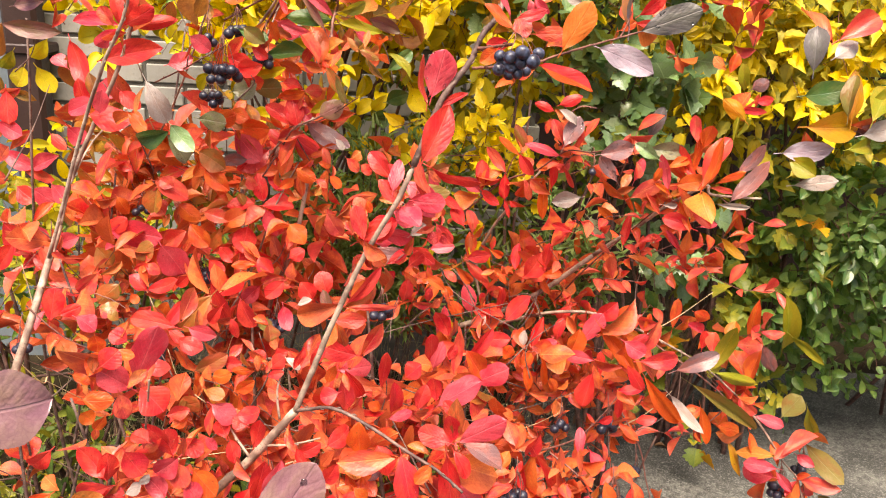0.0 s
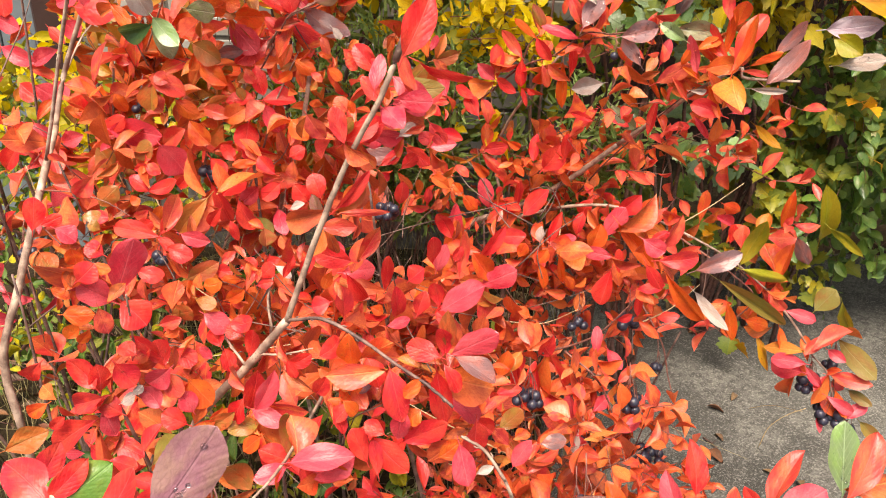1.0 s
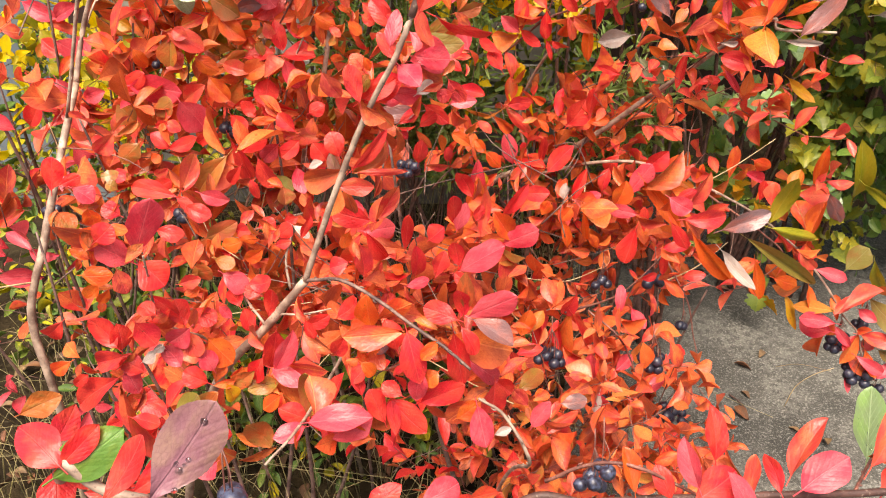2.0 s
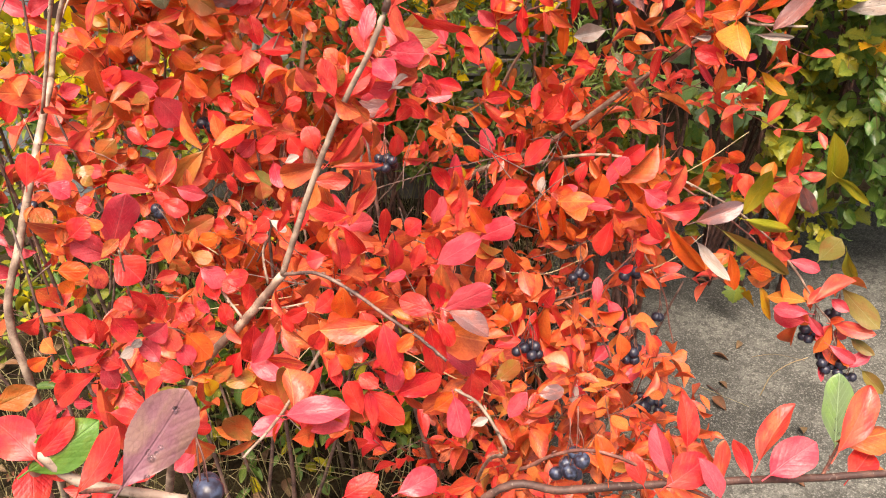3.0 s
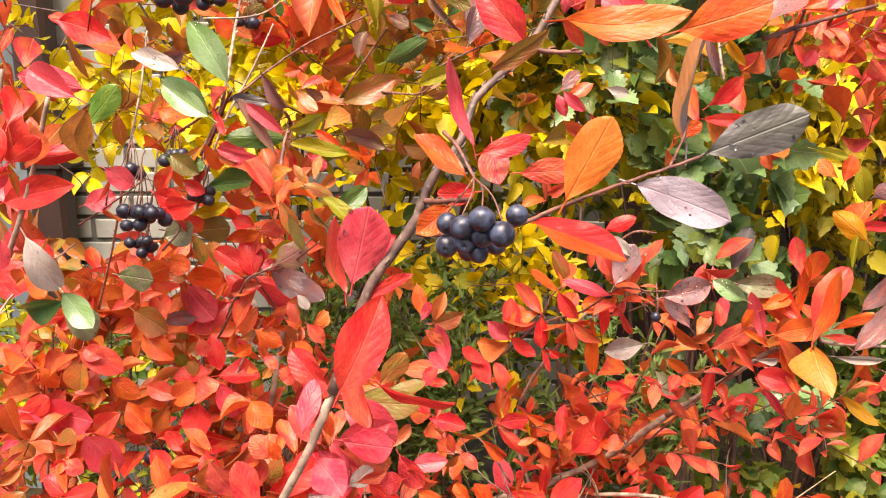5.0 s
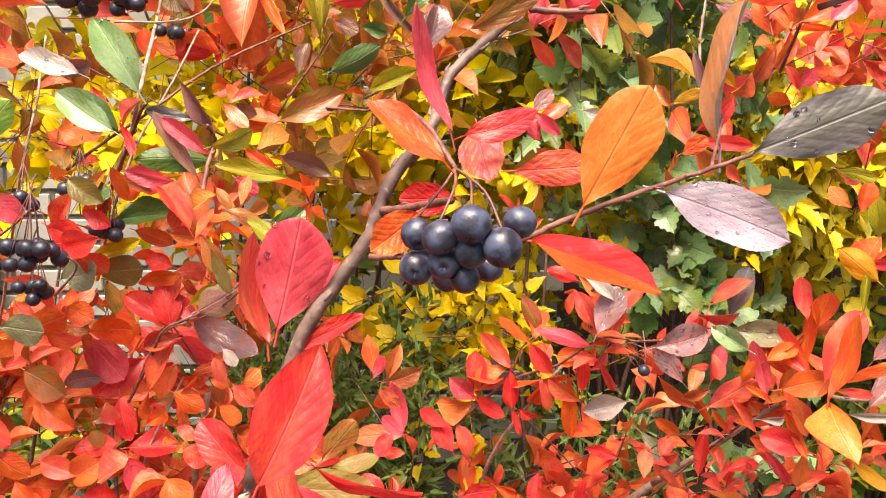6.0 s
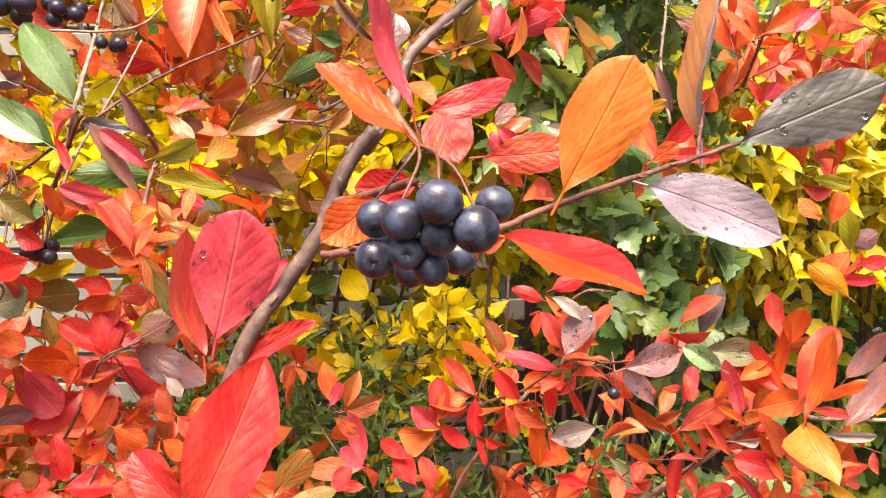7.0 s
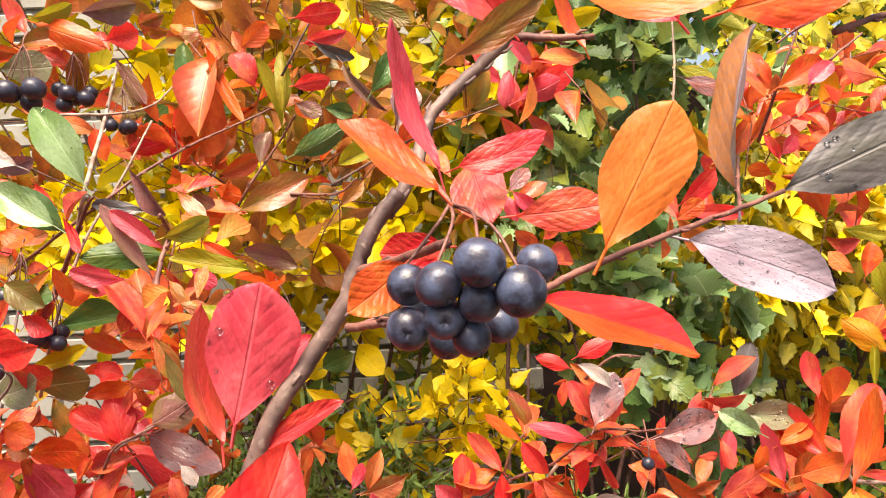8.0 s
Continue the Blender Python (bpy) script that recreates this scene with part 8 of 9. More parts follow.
leaf(centre, "P", (-0.182, 1.085, 1.036), (-0.159, 1.078, 1.016), 0.017, (-0.10, -0.97, 0.22))
leaf(centre, "U", (-0.146, 1.038, 1.031), (-0.118, 1.044, 1.047), 0.027, (0.12, -0.98, 0.15))
leaf(centre, "V", (-0.173, 1.105, 1.011), (-0.116, 1.09, 0.98), 0.033, (0.15, -0.75, 0.64))
leaf(centre, "R", (-0.21, 1.136, 0.991), (-0.162, 1.141, 0.971), 0.021, (0.28, -0.84, 0.46))
leaf(centre, "R", (-0.199, 1.126, 0.989), (-0.165, 1.138, 0.963), 0.020, (0.40, -0.91, 0.10))
leaf(centre, "S", (-0.234, 1.14, 0.993), (-0.204, 1.134, 0.972), 0.019, (0.03, -0.95, 0.32))
leaf(centre, "O", (-0.263, 1.102, 0.999), (-0.222, 1.099, 1.002), 0.030, (-0.06, -0.97, -0.22))
leaf(centre, "O", (-0.262, 1.065, 1.029), (-0.245, 1.071, 1.017), 0.023, (0.44, -0.88, 0.18))
leaf(centre, "K", (-0.27, 1.079, 1.011), (-0.254, 1.081, 1.004), 0.014, (0.18, -0.97, 0.13))
leaf(centre, "P", (-0.268, 1.099, 0.995), (-0.239, 1.108, 0.956), 0.036, (0.14, -0.98, -0.13))
leaf(centre, "R", (-0.23, 1.135, 0.964), (-0.27, 1.119, 0.937), 0.032, (0.34, -0.94, 0.06))
leaf(centre, "S", (-0.255, 1.142, 0.963), (-0.234, 1.143, 0.942), 0.023, (0.46, -0.78, 0.43))
leaf(centre, "V", (-0.252, 1.097, 0.958), (-0.284, 1.098, 0.954), 0.020, (-0.01, -0.99, -0.16))
leaf(centre, "R", (-0.233, 1.16, 0.932), (-0.211, 1.167, 0.947), 0.022, (0.21, -0.97, 0.15))
leaf(centre, "W", (-0.251, 1.176, 0.958), (-0.211, 1.168, 0.952), 0.018, (-0.16, -0.96, 0.22))
leaf(centre, "W", (-0.124, 1.026, 1.005), (-0.114, 1.024, 0.992), 0.011, (0.46, -0.76, 0.47))
leaf(centre, "R", (-0.231, 1.117, 0.935), (-0.208, 1.116, 0.913), 0.021, (0.51, -0.65, 0.56))
leaf(centre, "R", (-0.24, 1.102, 0.939), (-0.231, 1.095, 0.903), 0.023, (0.06, -0.98, 0.21))
leaf(centre, "R", (-0.233, 1.094, 0.895), (-0.192, 1.099, 0.895), 0.031, (0.08, -0.65, 0.76))
leaf(centre, "R", (-0.281, 1.092, 0.892), (-0.247, 1.098, 0.898), 0.025, (0.00, -0.71, 0.71))
leaf(centre, "O", (-0.182, 1.073, 0.953), (-0.156, 1.07, 0.94), 0.021, (-0.07, -0.99, 0.09))
leaf(centre, "O", (-0.154, 1.084, 0.961), (-0.138, 1.086, 0.956), 0.013, (0.26, -0.84, 0.49))
leaf(centre, "S", (-0.146, 1.071, 0.984), (-0.137, 1.07, 0.964), 0.013, (0.43, -0.87, 0.24))
leaf(centre, "O", (-0.196, 1.128, 0.948), (-0.168, 1.122, 0.938), 0.016, (-0.21, -0.98, -0.00))
leaf(centre, "K", (-0.211, 1.106, 0.932), (-0.181, 1.098, 0.942), 0.014, (-0.32, -0.92, 0.22))
leaf(centre, "S", (-0.105, 0.986, 0.989), (-0.092, 0.989, 0.973), 0.014, (0.47, -0.86, 0.22))
leaf(centre, "O", (-0.134, 1.041, 0.954), (-0.12, 1.047, 0.938), 0.016, (0.63, -0.72, 0.28))
leaf(centre, "B", (-0.027, 0.902, 0.968), (-0.008, 0.912, 0.99), 0.020, (0.41, -0.91, 0.06))
leaf(centre, "K", (-0.009, 1.134, 0.943), (0.02, 1.137, 0.952), 0.021, (0.13, -0.99, -0.09))
leaf(centre, "S", (-0.252, 1.098, 0.936), (-0.243, 1.097, 0.917), 0.017, (0.16, -0.98, 0.13))
leaf(centre, "K", (-0.264, 1.096, 0.918), (-0.247, 1.1, 0.929), 0.016, (0.15, -0.98, 0.12))
leaf(centre, "Ol", (-0.301, 1.15, 0.911), (-0.287, 1.15, 0.925), 0.014, (0.22, -0.95, -0.22))
leaf(centre, "L", (-0.376, 1.301, 0.841), (-0.356, 1.299, 0.824), 0.019, (0.50, -0.56, 0.66))
leaf(centre, "L", (-0.295, 1.298, 0.836), (-0.281, 1.302, 0.822), 0.017, (0.59, -0.71, 0.38))
leaf(centre, "L", (-0.273, 1.3, 0.814), (-0.257, 1.3, 0.801), 0.020, (0.14, -0.97, 0.18))
leaf(left, "L", (-0.391, 1.302, 0.866), (-0.378, 1.298, 0.85), 0.019, (0.62, -0.48, 0.62))
leaf(centre, "O", (-0.203, 1.066, 0.928), (-0.183, 1.062, 0.942), 0.015, (-0.12, -0.99, -0.11))
leaf(centre, "S", (-0.138, 0.959, 0.968), (-0.126, 0.958, 0.959), 0.011, (0.37, -0.74, 0.57))
leaf(centre, "K", (-0.257, 1.096, 0.892), (-0.265, 1.095, 0.909), 0.016, (0.77, -0.55, 0.33))
leaf(centre, "yellow", (-0.358, 1.603, 0.933), (-0.315, 1.597, 0.941), 0.035, (-0.17, -0.97, 0.20))
leaf(right, "yellow", (-0, 1.514, 0.889), (0.043, 1.526, 0.856), 0.031, (0.25, -0.97, -0.03))
leaf(centre, "yellow", (-0.016, 1.523, 0.901), (-0.036, 1.517, 0.863), 0.030, (0.04, -0.99, 0.13))
leaf(centre, "yellow", (-0.048, 1.52, 0.883), (-0.071, 1.52, 0.915), 0.029, (-0.10, -0.99, -0.07))
leaf(centre, "yellow", (-0.007, 1.552, 0.952), (0.028, 1.548, 0.906), 0.032, (0.24, -0.94, 0.26))
leaf(centre, "yellow", (-0.053, 1.595, 1.002), (-0.025, 1.605, 0.96), 0.044, (0.38, -0.92, 0.03))
leaf(right, "yellow", (0.027, 1.598, 0.939), (0.059, 1.602, 0.915), 0.036, (-0.10, -0.95, -0.29))
leaf(right, "yellow", (0.064, 1.595, 0.961), (0.09, 1.605, 0.933), 0.028, (0.35, -0.94, -0.01))
leaf(centre, "yellow", (-0.08, 1.519, 0.906), (-0.048, 1.521, 0.924), 0.022, (-0.11, -0.95, 0.30))
leaf(centre, "yellow", (-0.031, 1.541, 0.88), (-0.004, 1.539, 0.901), 0.022, (-0.15, -0.98, 0.09))
leaf(centre, "J", (-0.067, 1.447, 0.827), (-0.063, 1.453, 0.791), 0.017, (-0.24, -0.95, -0.19))
leaf(centre, "yellow", (-0.02, 1.552, 0.914), (-0.051, 1.548, 0.932), 0.028, (-0.04, -0.96, -0.28))
leaf(centre, "yellow", (-0.097, 1.601, 0.987), (-0.125, 1.599, 0.96), 0.031, (0.32, -0.91, -0.27))
leaf(centre, "yellow", (0.005, 1.564, 0.906), (-0.02, 1.556, 0.924), 0.025, (0.46, -0.85, 0.26))
leaf(centre, "G", (-0.091, 1.505, 0.987), (-0.054, 1.495, 1.003), 0.034, (-0.17, -0.96, -0.20))
leaf(centre, "G", (-0.125, 1.552, 0.948), (-0.086, 1.548, 0.951), 0.036, (-0.08, -0.96, -0.26))

# ---- berries ----
def berry_mesh(segments, rings, skin):
    """A round berry with a puckered five-pointed crown at its end."""
    verts, faces = [], []
    for j in range(rings + 1):
        a = math.pi * j / rings
        dent = 1.0 - 0.10 * max(0.0, math.cos(a)) ** 6
        for i in range(segments):
            b = 2 * math.pi * i / segments
            crown = 1.0 + (0.30 * math.cos(5 * b) if j == rings - 1 else 0.0)
            verts.append((math.sin(a) * math.cos(b) * crown, math.sin(a) * math.sin(b) * crown, math.cos(a) * dent))
    for i in range(segments):
        verts[rings * segments + i] = (verts[rings * segments + i][0], verts[rings * segments + i][1], -0.82)
    for j in range(rings):
        for i in range(segments):
            p, q = j * segments + i, j * segments + (i + 1) % segments
            faces.append((p, p + segments, q + segments, q))
    return mesh_object("berry", verts, faces, skin, True)


FINE_BERRY, BERRY_MESH = berry_mesh(20, 14, BERRY), berry_mesh(12, 8, DARK_BERRY)


def stalk(parent, a, b, r=0.0006):
    a, b = Vector(a), Vector(b)
    mid = (a + b) * 0.5 + Vector((0.002, -0.002, 0.002))
    return under(new("stalk", mesh_object("stalk", *tube(curve_points([a, mid, b], 4), r, r * 0.8, 5), TWIG, True)), parent)


def ripe_berry(parent, place, radius):
    ob = under(new("berry", FINE_BERRY), parent)
    rng = random.Random(round(place[0] * 1e4))
    ob.matrix_basis = pose(*place, rng.uniform(-95, -15), rng.uniform(-35, 35), 0) @ pose(0, 0, 0, 0, 0, rng.uniform(0, 360)) @ Matrix.Diagonal((radius * rng.uniform(0.95, 1.04), radius * rng.uniform(0.95, 1.04), radius * rng.uniform(0.92, 1.0), 1))


def berry_bunch(shrub, place, radius, count, spread):
    """A hanging bunch: stalks from one point, berries packed below it."""
    rng = random.Random(round(place[0] * 1e4) + count)
    top = Vector(place) + Vector((0, 0.006, spread * 1.1 + radius * 2.5))
    bunch = part("berry_stem", mesh_object("berry_stem", *tube(curve_points([top + Vector((0, 0.01, 0.012)), top, Vector(place)], 4), 0.0008, 0.0005, 5), TWIG, True), shrub, "bunch of ripe black berries")
    done = []
    for k in range(count):
        for _ in range(40):
            p = Vector(place) + Vector((rng.uniform(-1, 1), rng.uniform(-0.8, 0.8), rng.uniform(-0.5, 0.5))) * spread * 0.72
            if all((p - q).length > radius * 1.45 for q in done):
                break
        done.append(p)
        r = radius * rng.uniform(0.88, 1.08)
        ob = under(new("berry", FINE_BERRY if place[1] < 0.7 else BERRY_MESH), bunch)
        ob.matrix_basis = pose(*p, rng.uniform(-40, 40), rng.uniform(-40, 40), rng.uniform(0, 360)) @ Matrix.Diagonal((r, r, r * 0.95, 1))
        if k < 8:
            stalk(bunch, top, p + Vector((0, 0, r * 0.9)), 0.0005)


def hero_bunch():
    """The ripe bunch at the tip of the tall cane."""
    knot = (0.060, 0.668, 1.1635)
    line = curve_points([(0.044, 0.70, 1.181), (0.052, 0.684, 1.175), knot], 5)
    bunch = part("berry_stem", mesh_object("berry_stem", *tube(line, 0.0011, 0.0008, 6), TWIG, True), centre, "bunch of ripe blue-black berries with waxy bloom")
    ripe_berry(bunch, (0.0648, 0.6400, 1.1501), 0.0056)
    ripe_berry(bunch, (0.0560, 0.6450, 1.1456), 0.0051)
    ripe_berry(bunch, (0.0491, 0.6550, 1.1452), 0.0049)
    ripe_berry(bunch, (0.0732, 0.6400, 1.1436), 0.0057)
    ripe_berry(bunch, (0.0792, 0.6600, 1.1480), 0.0050)
    ripe_berry(bunch, (0.0647, 0.6450, 1.1416), 0.0049)
    ripe_berry(bunch, (0.0486, 0.6550, 1.1351), 0.0050)
    ripe_berry(bunch, (0.0571, 0.6480, 1.1378), 0.0048)
    ripe_berry(bunch, (0.0628, 0.6500, 1.1332), 0.0046)
    ripe_berry(bunch, (0.0576, 0.6640, 1.1309), 0.0049)
    ripe_berry(bunch, (0.0698, 0.6620, 1.1344), 0.0048)
    ripe_berry(bunch, (0.0523, 0.6680, 1.1386), 0.0052)
    ripe_berry(bunch, (0.0710, 0.6680, 1.1382), 0.0050)
    for ob in list(bunch.children)[:4]:
        p = ob.matrix_basis.translation
        stalk(bunch, knot, (p.x, p.y + 0.002, p.z + 0.0045), 0.0005)


hero_bunch()
berry_bunch(left, (-0.258, 1.01, 1.082), 0.0068, 11, 0.026)
berry_bunch(left, (-0.287, 1.06, 1.043), 0.0062, 7, 0.020)
berry_bunch(left, (-0.262, 1.10, 1.124), 0.0066, 5, 0.014)
berry_bunch(left, (-0.289, 1.06, 1.116), 0.0064, 4, 0.012)
berry_bunch(left, (-0.216, 1.05, 1.095), 0.0068, 5, 0.014)
berry_bunch(left, (-0.417, 1.15, 0.866), 0.0060, 3, 0.012)
berry_bunch(left, (-0.25, 1.1, 1.273), 0.0094, 4, 0.016)
berry_bunch(left, (-0.237, 1.16, 1.282), 0.0070, 6, 0.018)
berry_bunch(left, (-0.205, 1.18, 1.258), 0.0066, 4, 0.016)
berry_bunch(right, (0.592, 1.17, 0.428), 0.0082, 7, 0.020)
berry_bunch(right, (0.626, 1.15, 0.386), 0.0086, 11, 0.026)
berry_bunch(right, (0.623, 1.17, 0.468), 0.0085, 4, 0.012)
berry_bunch(right, (0.66, 1.15, 0.358), 0.0078, 3, 0.01)
berry_bunch(right, (0.126, 0.92, 0.564), 0.0073, 9, 0.020)
berry_bunch(right, (0.121, 0.96, 0.463), 0.0071, 6, 0.016)
berry_bunch(right, (0.196, 0.9, 0.509), 0.0073, 8, 0.018)
berry_bunch(right, (0.297, 0.94, 0.464), 0.0069, 10, 0.024)
berry_bunch(right, (0.259, 0.95, 0.541), 0.0075, 8, 0.020)
berry_bunch(right, (0.283, 1.12, 0.562), 0.0084, 7, 0.014)
berry_bunch(right, (0.199, 1.05, 0.598), 0.0071, 4, 0.012)
berry_bunch(right, (0.33, 1.1, 0.499), 0.0076, 2, 0.006)
berry_bunch(right, (0.226, 1.14, 0.954), 0.0057, 1, 0.005)
berry_bunch(centre, (-0.079, 0.37, 0.879), 0.0077, 2, 0.009)
berry_bunch(centre, (0.143, 0.55, 0.74), 0.0062, 2, 0.008)
berry_bunch(right, (0.145, 0.6, 0.675), 0.0070, 5, 0.014)
berry_bunch(centre, (-0.216, 1.1, 0.716), 0.0079, 5, 0.014)
berry_bunch(centre, (-0.059, 0.98, 0.792), 0.0069, 6, 0.014)
berry_bunch(centre, (-0.337, 0.95, 0.732), 0.0070, 3, 0.010)
berry_bunch(centre, (-0.337, 1.15, 0.769), 0.0081, 6, 0.014)
berry_bunch(left, (-0.516, 0.96, 0.729), 0.0072, 3, 0.010)


# ---- foliage in bulk ----
def outline(kind):
    """A small blade for bulk foliage: vertices, faces and uv, 1 long along y."""
    if kind == "lobed":
        rim = [(0, 0.05), (0.20, 0), (0.36, 0.04), (0.40, 0.14), (0.51, 0.20), (0.46, 0.30), (0.35, 0.36), (0.50, 0.46), (0.53, 0.60), (0.40, 0.62), (0.38, 0.74), (0.24, 0.76), (0.20, 0.89), (0.09, 0.91), (0, 1)]
    elif kind == "cut":
        rim = [(0, 0), (0.16, 0.06), (0.30, 0.13), (0.24, 0.20), (0.42, 0.27), (0.33, 0.34), (0.48, 0.43), (0.36, 0.50), (0.44, 0.59), (0.29, 0.65), (0.34, 0.74), (0.18, 0.80), (0.17, 0.90), (0, 1)]
    elif kind == "spear":
        rim = [(0, 0), (0.24, 0.05), (0.45, 0.20), (0.41, 0.29), (0.50, 0.38), (0.37, 0.50), (0.39, 0.60), (0.22, 0.72), (0.11, 0.88), (0, 1)]
    elif kind == "narrow":
        rim = [(0, 0), (0.5, 0.3), (0.4, 0.7), (0, 1)]
    elif kind == "oval":
        rim = [(0, 0), (0.17, 0.04), (0.34, 0.14), (0.46, 0.29), (0.50, 0.46), (0.45, 0.64), (0.33, 0.80), (0.18, 0.92), (0.06, 0.97), (0, 1)]
    else:
        rim = [(0, 0), (0.07, 0.05), (0.18, 0.16), (0.32, 0.30), (0.44, 0.45), (0.49, 0.60), (0.44, 0.73), (0.31, 0.86), (0.15, 0.95), (0.05, 1.0), (0, 1.04)]
    verts, uvs, faces = [], [], []
    for x, y in rim:
        z = 0.40 * x - 0.22 * y * y + 0.14 * y
        for s in ((0,) if x == 0 else (-1, 1)):
            verts.append((s * x, y, z))
            uvs.append((0.5 + s * x, y))
    spine = len(verts)
    for k, (x, y) in enumerate(rim[1:-1]):
        verts.append((0, y, -0.22 * y * y + 0.14 * y))
        uvs.append((0.5, y))
    n = len(rim) - 2
    top = 1 + 2 * n
    for s in (0, 1):
        for k in range(n):
            a = 1 + 2 * k + s
            if k == 0:
                faces.append((0, spine, a) if s else (0, a, spine))
            if k < n - 1:
                quad = (a, spine + k, spine + k + 1, a + 2)
                faces.append(quad if s == 0 else quad[::-1])
            else:
                faces.append((a, spine + k, top) if s == 0 else (spine + k, a, top))
    return np.array(verts), faces, np.array(uvs)


OUTLINES = {k: outline(k) for k in ("lobed", "cut", "spear", "narrow", "oval", "obovate")}


class Foliage:
    """Collects leaves of one plant, then builds the nearest as parts of their own and joins the rest."""

    def __init__(self, seed):
        self.rng = random.Random(seed)
        self.leaves, self.twigs = [], []

    def leaf(self, base, along, up, length, ratio):
        along = along.normalized()
        up = up - along * up.dot(along)
        up = up.normalized() if up.length > 1e-4 else along.orthogonal().normalized()
        side = along.cross(up)
        self.leaves.append((base, side * length * ratio, along * length, up * length * min(1.0, ratio * 2)))

    def wild(self, k=1.0):
        return Vector((self.rng.gauss(0, k), self.rng.gauss(0, k), self.rng.gauss(0, k)))

    def sprig(self, root, way, reach, count, length, ratio, out, droop=0.0):
        """A side shoot with alternate leaves and a rosette at its end."""
        rng = self.rng
        way = way.normalized()
        end = root + way * reach + Vector((0, 0, -droop * reach))
        mid = (root + end) * 0.5 + self.wild(0.10 * reach) + Vector((0, 0, droop * reach * 0.2))
        line = [root, mid, end]
        self.twigs.append(line)
        spin = rng.uniform(0, 6.28)
        for k in range(count):
            t = 0.15 + 0.85 * (k + 1) / count
            at = root.lerp(mid, t * 2) if t < 0.5 else mid.lerp(end, t * 2 - 1)
            spin += 2.4
            side = way.orthogonal().normalized()
            side.rotate(Matrix.Rotation(spin, 3, way))
            along = side * 0.9 + way * (0.45 + 0.5 * (t > 0.8)) + self.wild(0.25) + out * 0.35 - Vector((0, 0, droop * 0.8))
            up = out * 0.55 + Vector((0, 0, 0.85)) + self.wild(0.85)
            self.leaf(at, along, up, length * rng.uniform(0.55, 1.25), ratio * rng.uniform(0.85, 1.15))

    def build(self, plant, material, shape, singles=0, twig=None, twig_r=0.0008):
        verts, faces, uvs = OUTLINES[shape]
        order = sorted(range(len(self.leaves)), key=lambda i: self.leaves[i][0].y)
        near, rest = order[:singles], order[singles:]
        if near:
            shared = mesh_object("leaf", verts.tolist(), faces, material[0], True, uvs)
            for i in near:
                base, x, y, z = self.leaves[i]
                ob = part("leaf", shared, plant)
                m = Matrix((x, y, z)).transposed().to_4x4()
                m.translation = base
                ob.matrix_basis = m
        frames = np.array([[tuple(v) for v in self.leaves[i]] for i in rest])
        n = len(verts)
        bend = np.random.RandomState(len(rest)).uniform(0.2, 1.9, (len(rest), 1, 1))
        local = np.broadcast_to(verts, (len(rest), n, 3)).copy()
        local[:, :, 2:3] *= bend
        twist = np.random.RandomState(len(rest) + 1).uniform(-0.9, 0.9, (len(rest), 1))
        local[:, :, 2] += twist * local[:, :, 0] * local[:, :, 1]
        world_verts = frames[:, None, 0] + local @ frames[:, 1:4]
        all_faces = [tuple(k * n + a for a in f) for k in range(len(rest)) for f in faces]
        me = mesh_object("foliage", world_verts.reshape(-1, 3).tolist(), all_faces, material[1], True, np.tile(uvs, (len(rest), 1)))
        tagged(part("foliage", me, plant), kind="stuff")
        if twig and self.twigs:
            tv, tf = [], []
            for line in self.twigs:
                bv, bf = tube(line, twig_r, twig_r * 0.6, 4)
                k = len(tv)
                tv += bv
                tf += [tuple(a + k for a in f) for f in bf]
            tagged(part("brushwood", mesh_object("brushwood", tv, tf, twig, True), plant), kind="stuff")


OUT = Vector((0, -1, 0.25)).normalized()


# hollows in the crowns: centre and radius
HOLLOWS = [((-0.346, 1.30, 0.989), 0.06), ((-0.290, 1.30, 1.045), 0.05), ((-0.398, 1.50, 0.959), 0.07), ((-0.048, 1.25, 0.929), 0.07), ((-0.069, 1.25, 0.964), 0.05), ((-0.136, 1.20, 0.940), 0.03), ((-0.285, 1.20, 0.888), 0.03), ((-0.116, 1.30, 0.924), 0.09), ((-0.135, 1.30, 0.969), 0.06), ((-0.229, 1.25, 0.892), 0.045), ((-0.587, 1.20, 0.998), 0.1), ((-0.592, 1.20, 0.914), 0.08), ((-0.586, 1.25, 0.868), 0.06), ((-0.492, 1.25, 0.952), 0.06), ((-0.406, 1.25, 0.947), 0.05), ((-0.068, 1.25, 0.639), 0.1), ((-0.399, 1.05, 0.604), 0.08), ((-0.556, 1.1, 0.476), 0.09), ((-0.258, 1.2, 0.629), 0.06), ((-0.595, 1.35, 0.88), 0.08), ((-0.294, 1.4, 0.862), 0.07), ((-0.64, 1.1, 0.534), 0.09), ((-0.472, 1.2, 0.572), 0.05), ((-0.565, 1.15, 0.626), 0.05), ((-0.281, 0.85, 0.549), 0.07), ((-0.212, 0.95, 0.534), 0.06), ((0.094, 1.35, 0.646), 0.06), ((-0.079, 0.9, 0.638), 0.05), ((0.139, 1, 0.464), 0.05)]


def fill(foliage, count, lo, hi, length, ratio=0.47, leaves=(4, 7), reach=(0.05, 0.12), lift=0.5, droop=0.0, gaps=0.0, grain=4.0):
    """Scatters shoots through a box of the shrub's crown; gaps thins it by a slow noise."""
    rng = foliage.rng
    made = 0
    for _ in range(count * 6):
        if made >= count:
            break
        p = Vector([rng.uniform(a, b) for a, b in zip(lo, hi)])
        if noise.noise(p * grain) < gaps - 0.5 or any((p - Vector(c)).length < r for c, r in HOLLOWS):
            continue
        way = foliage.wild(0.6) + OUT * 0.5 + Vector((0, 0, lift))
        foliage.sprig(p, way, rng.uniform(*reach), rng.randint(*leaves), length, ratio, OUT, droop)
        made += 1


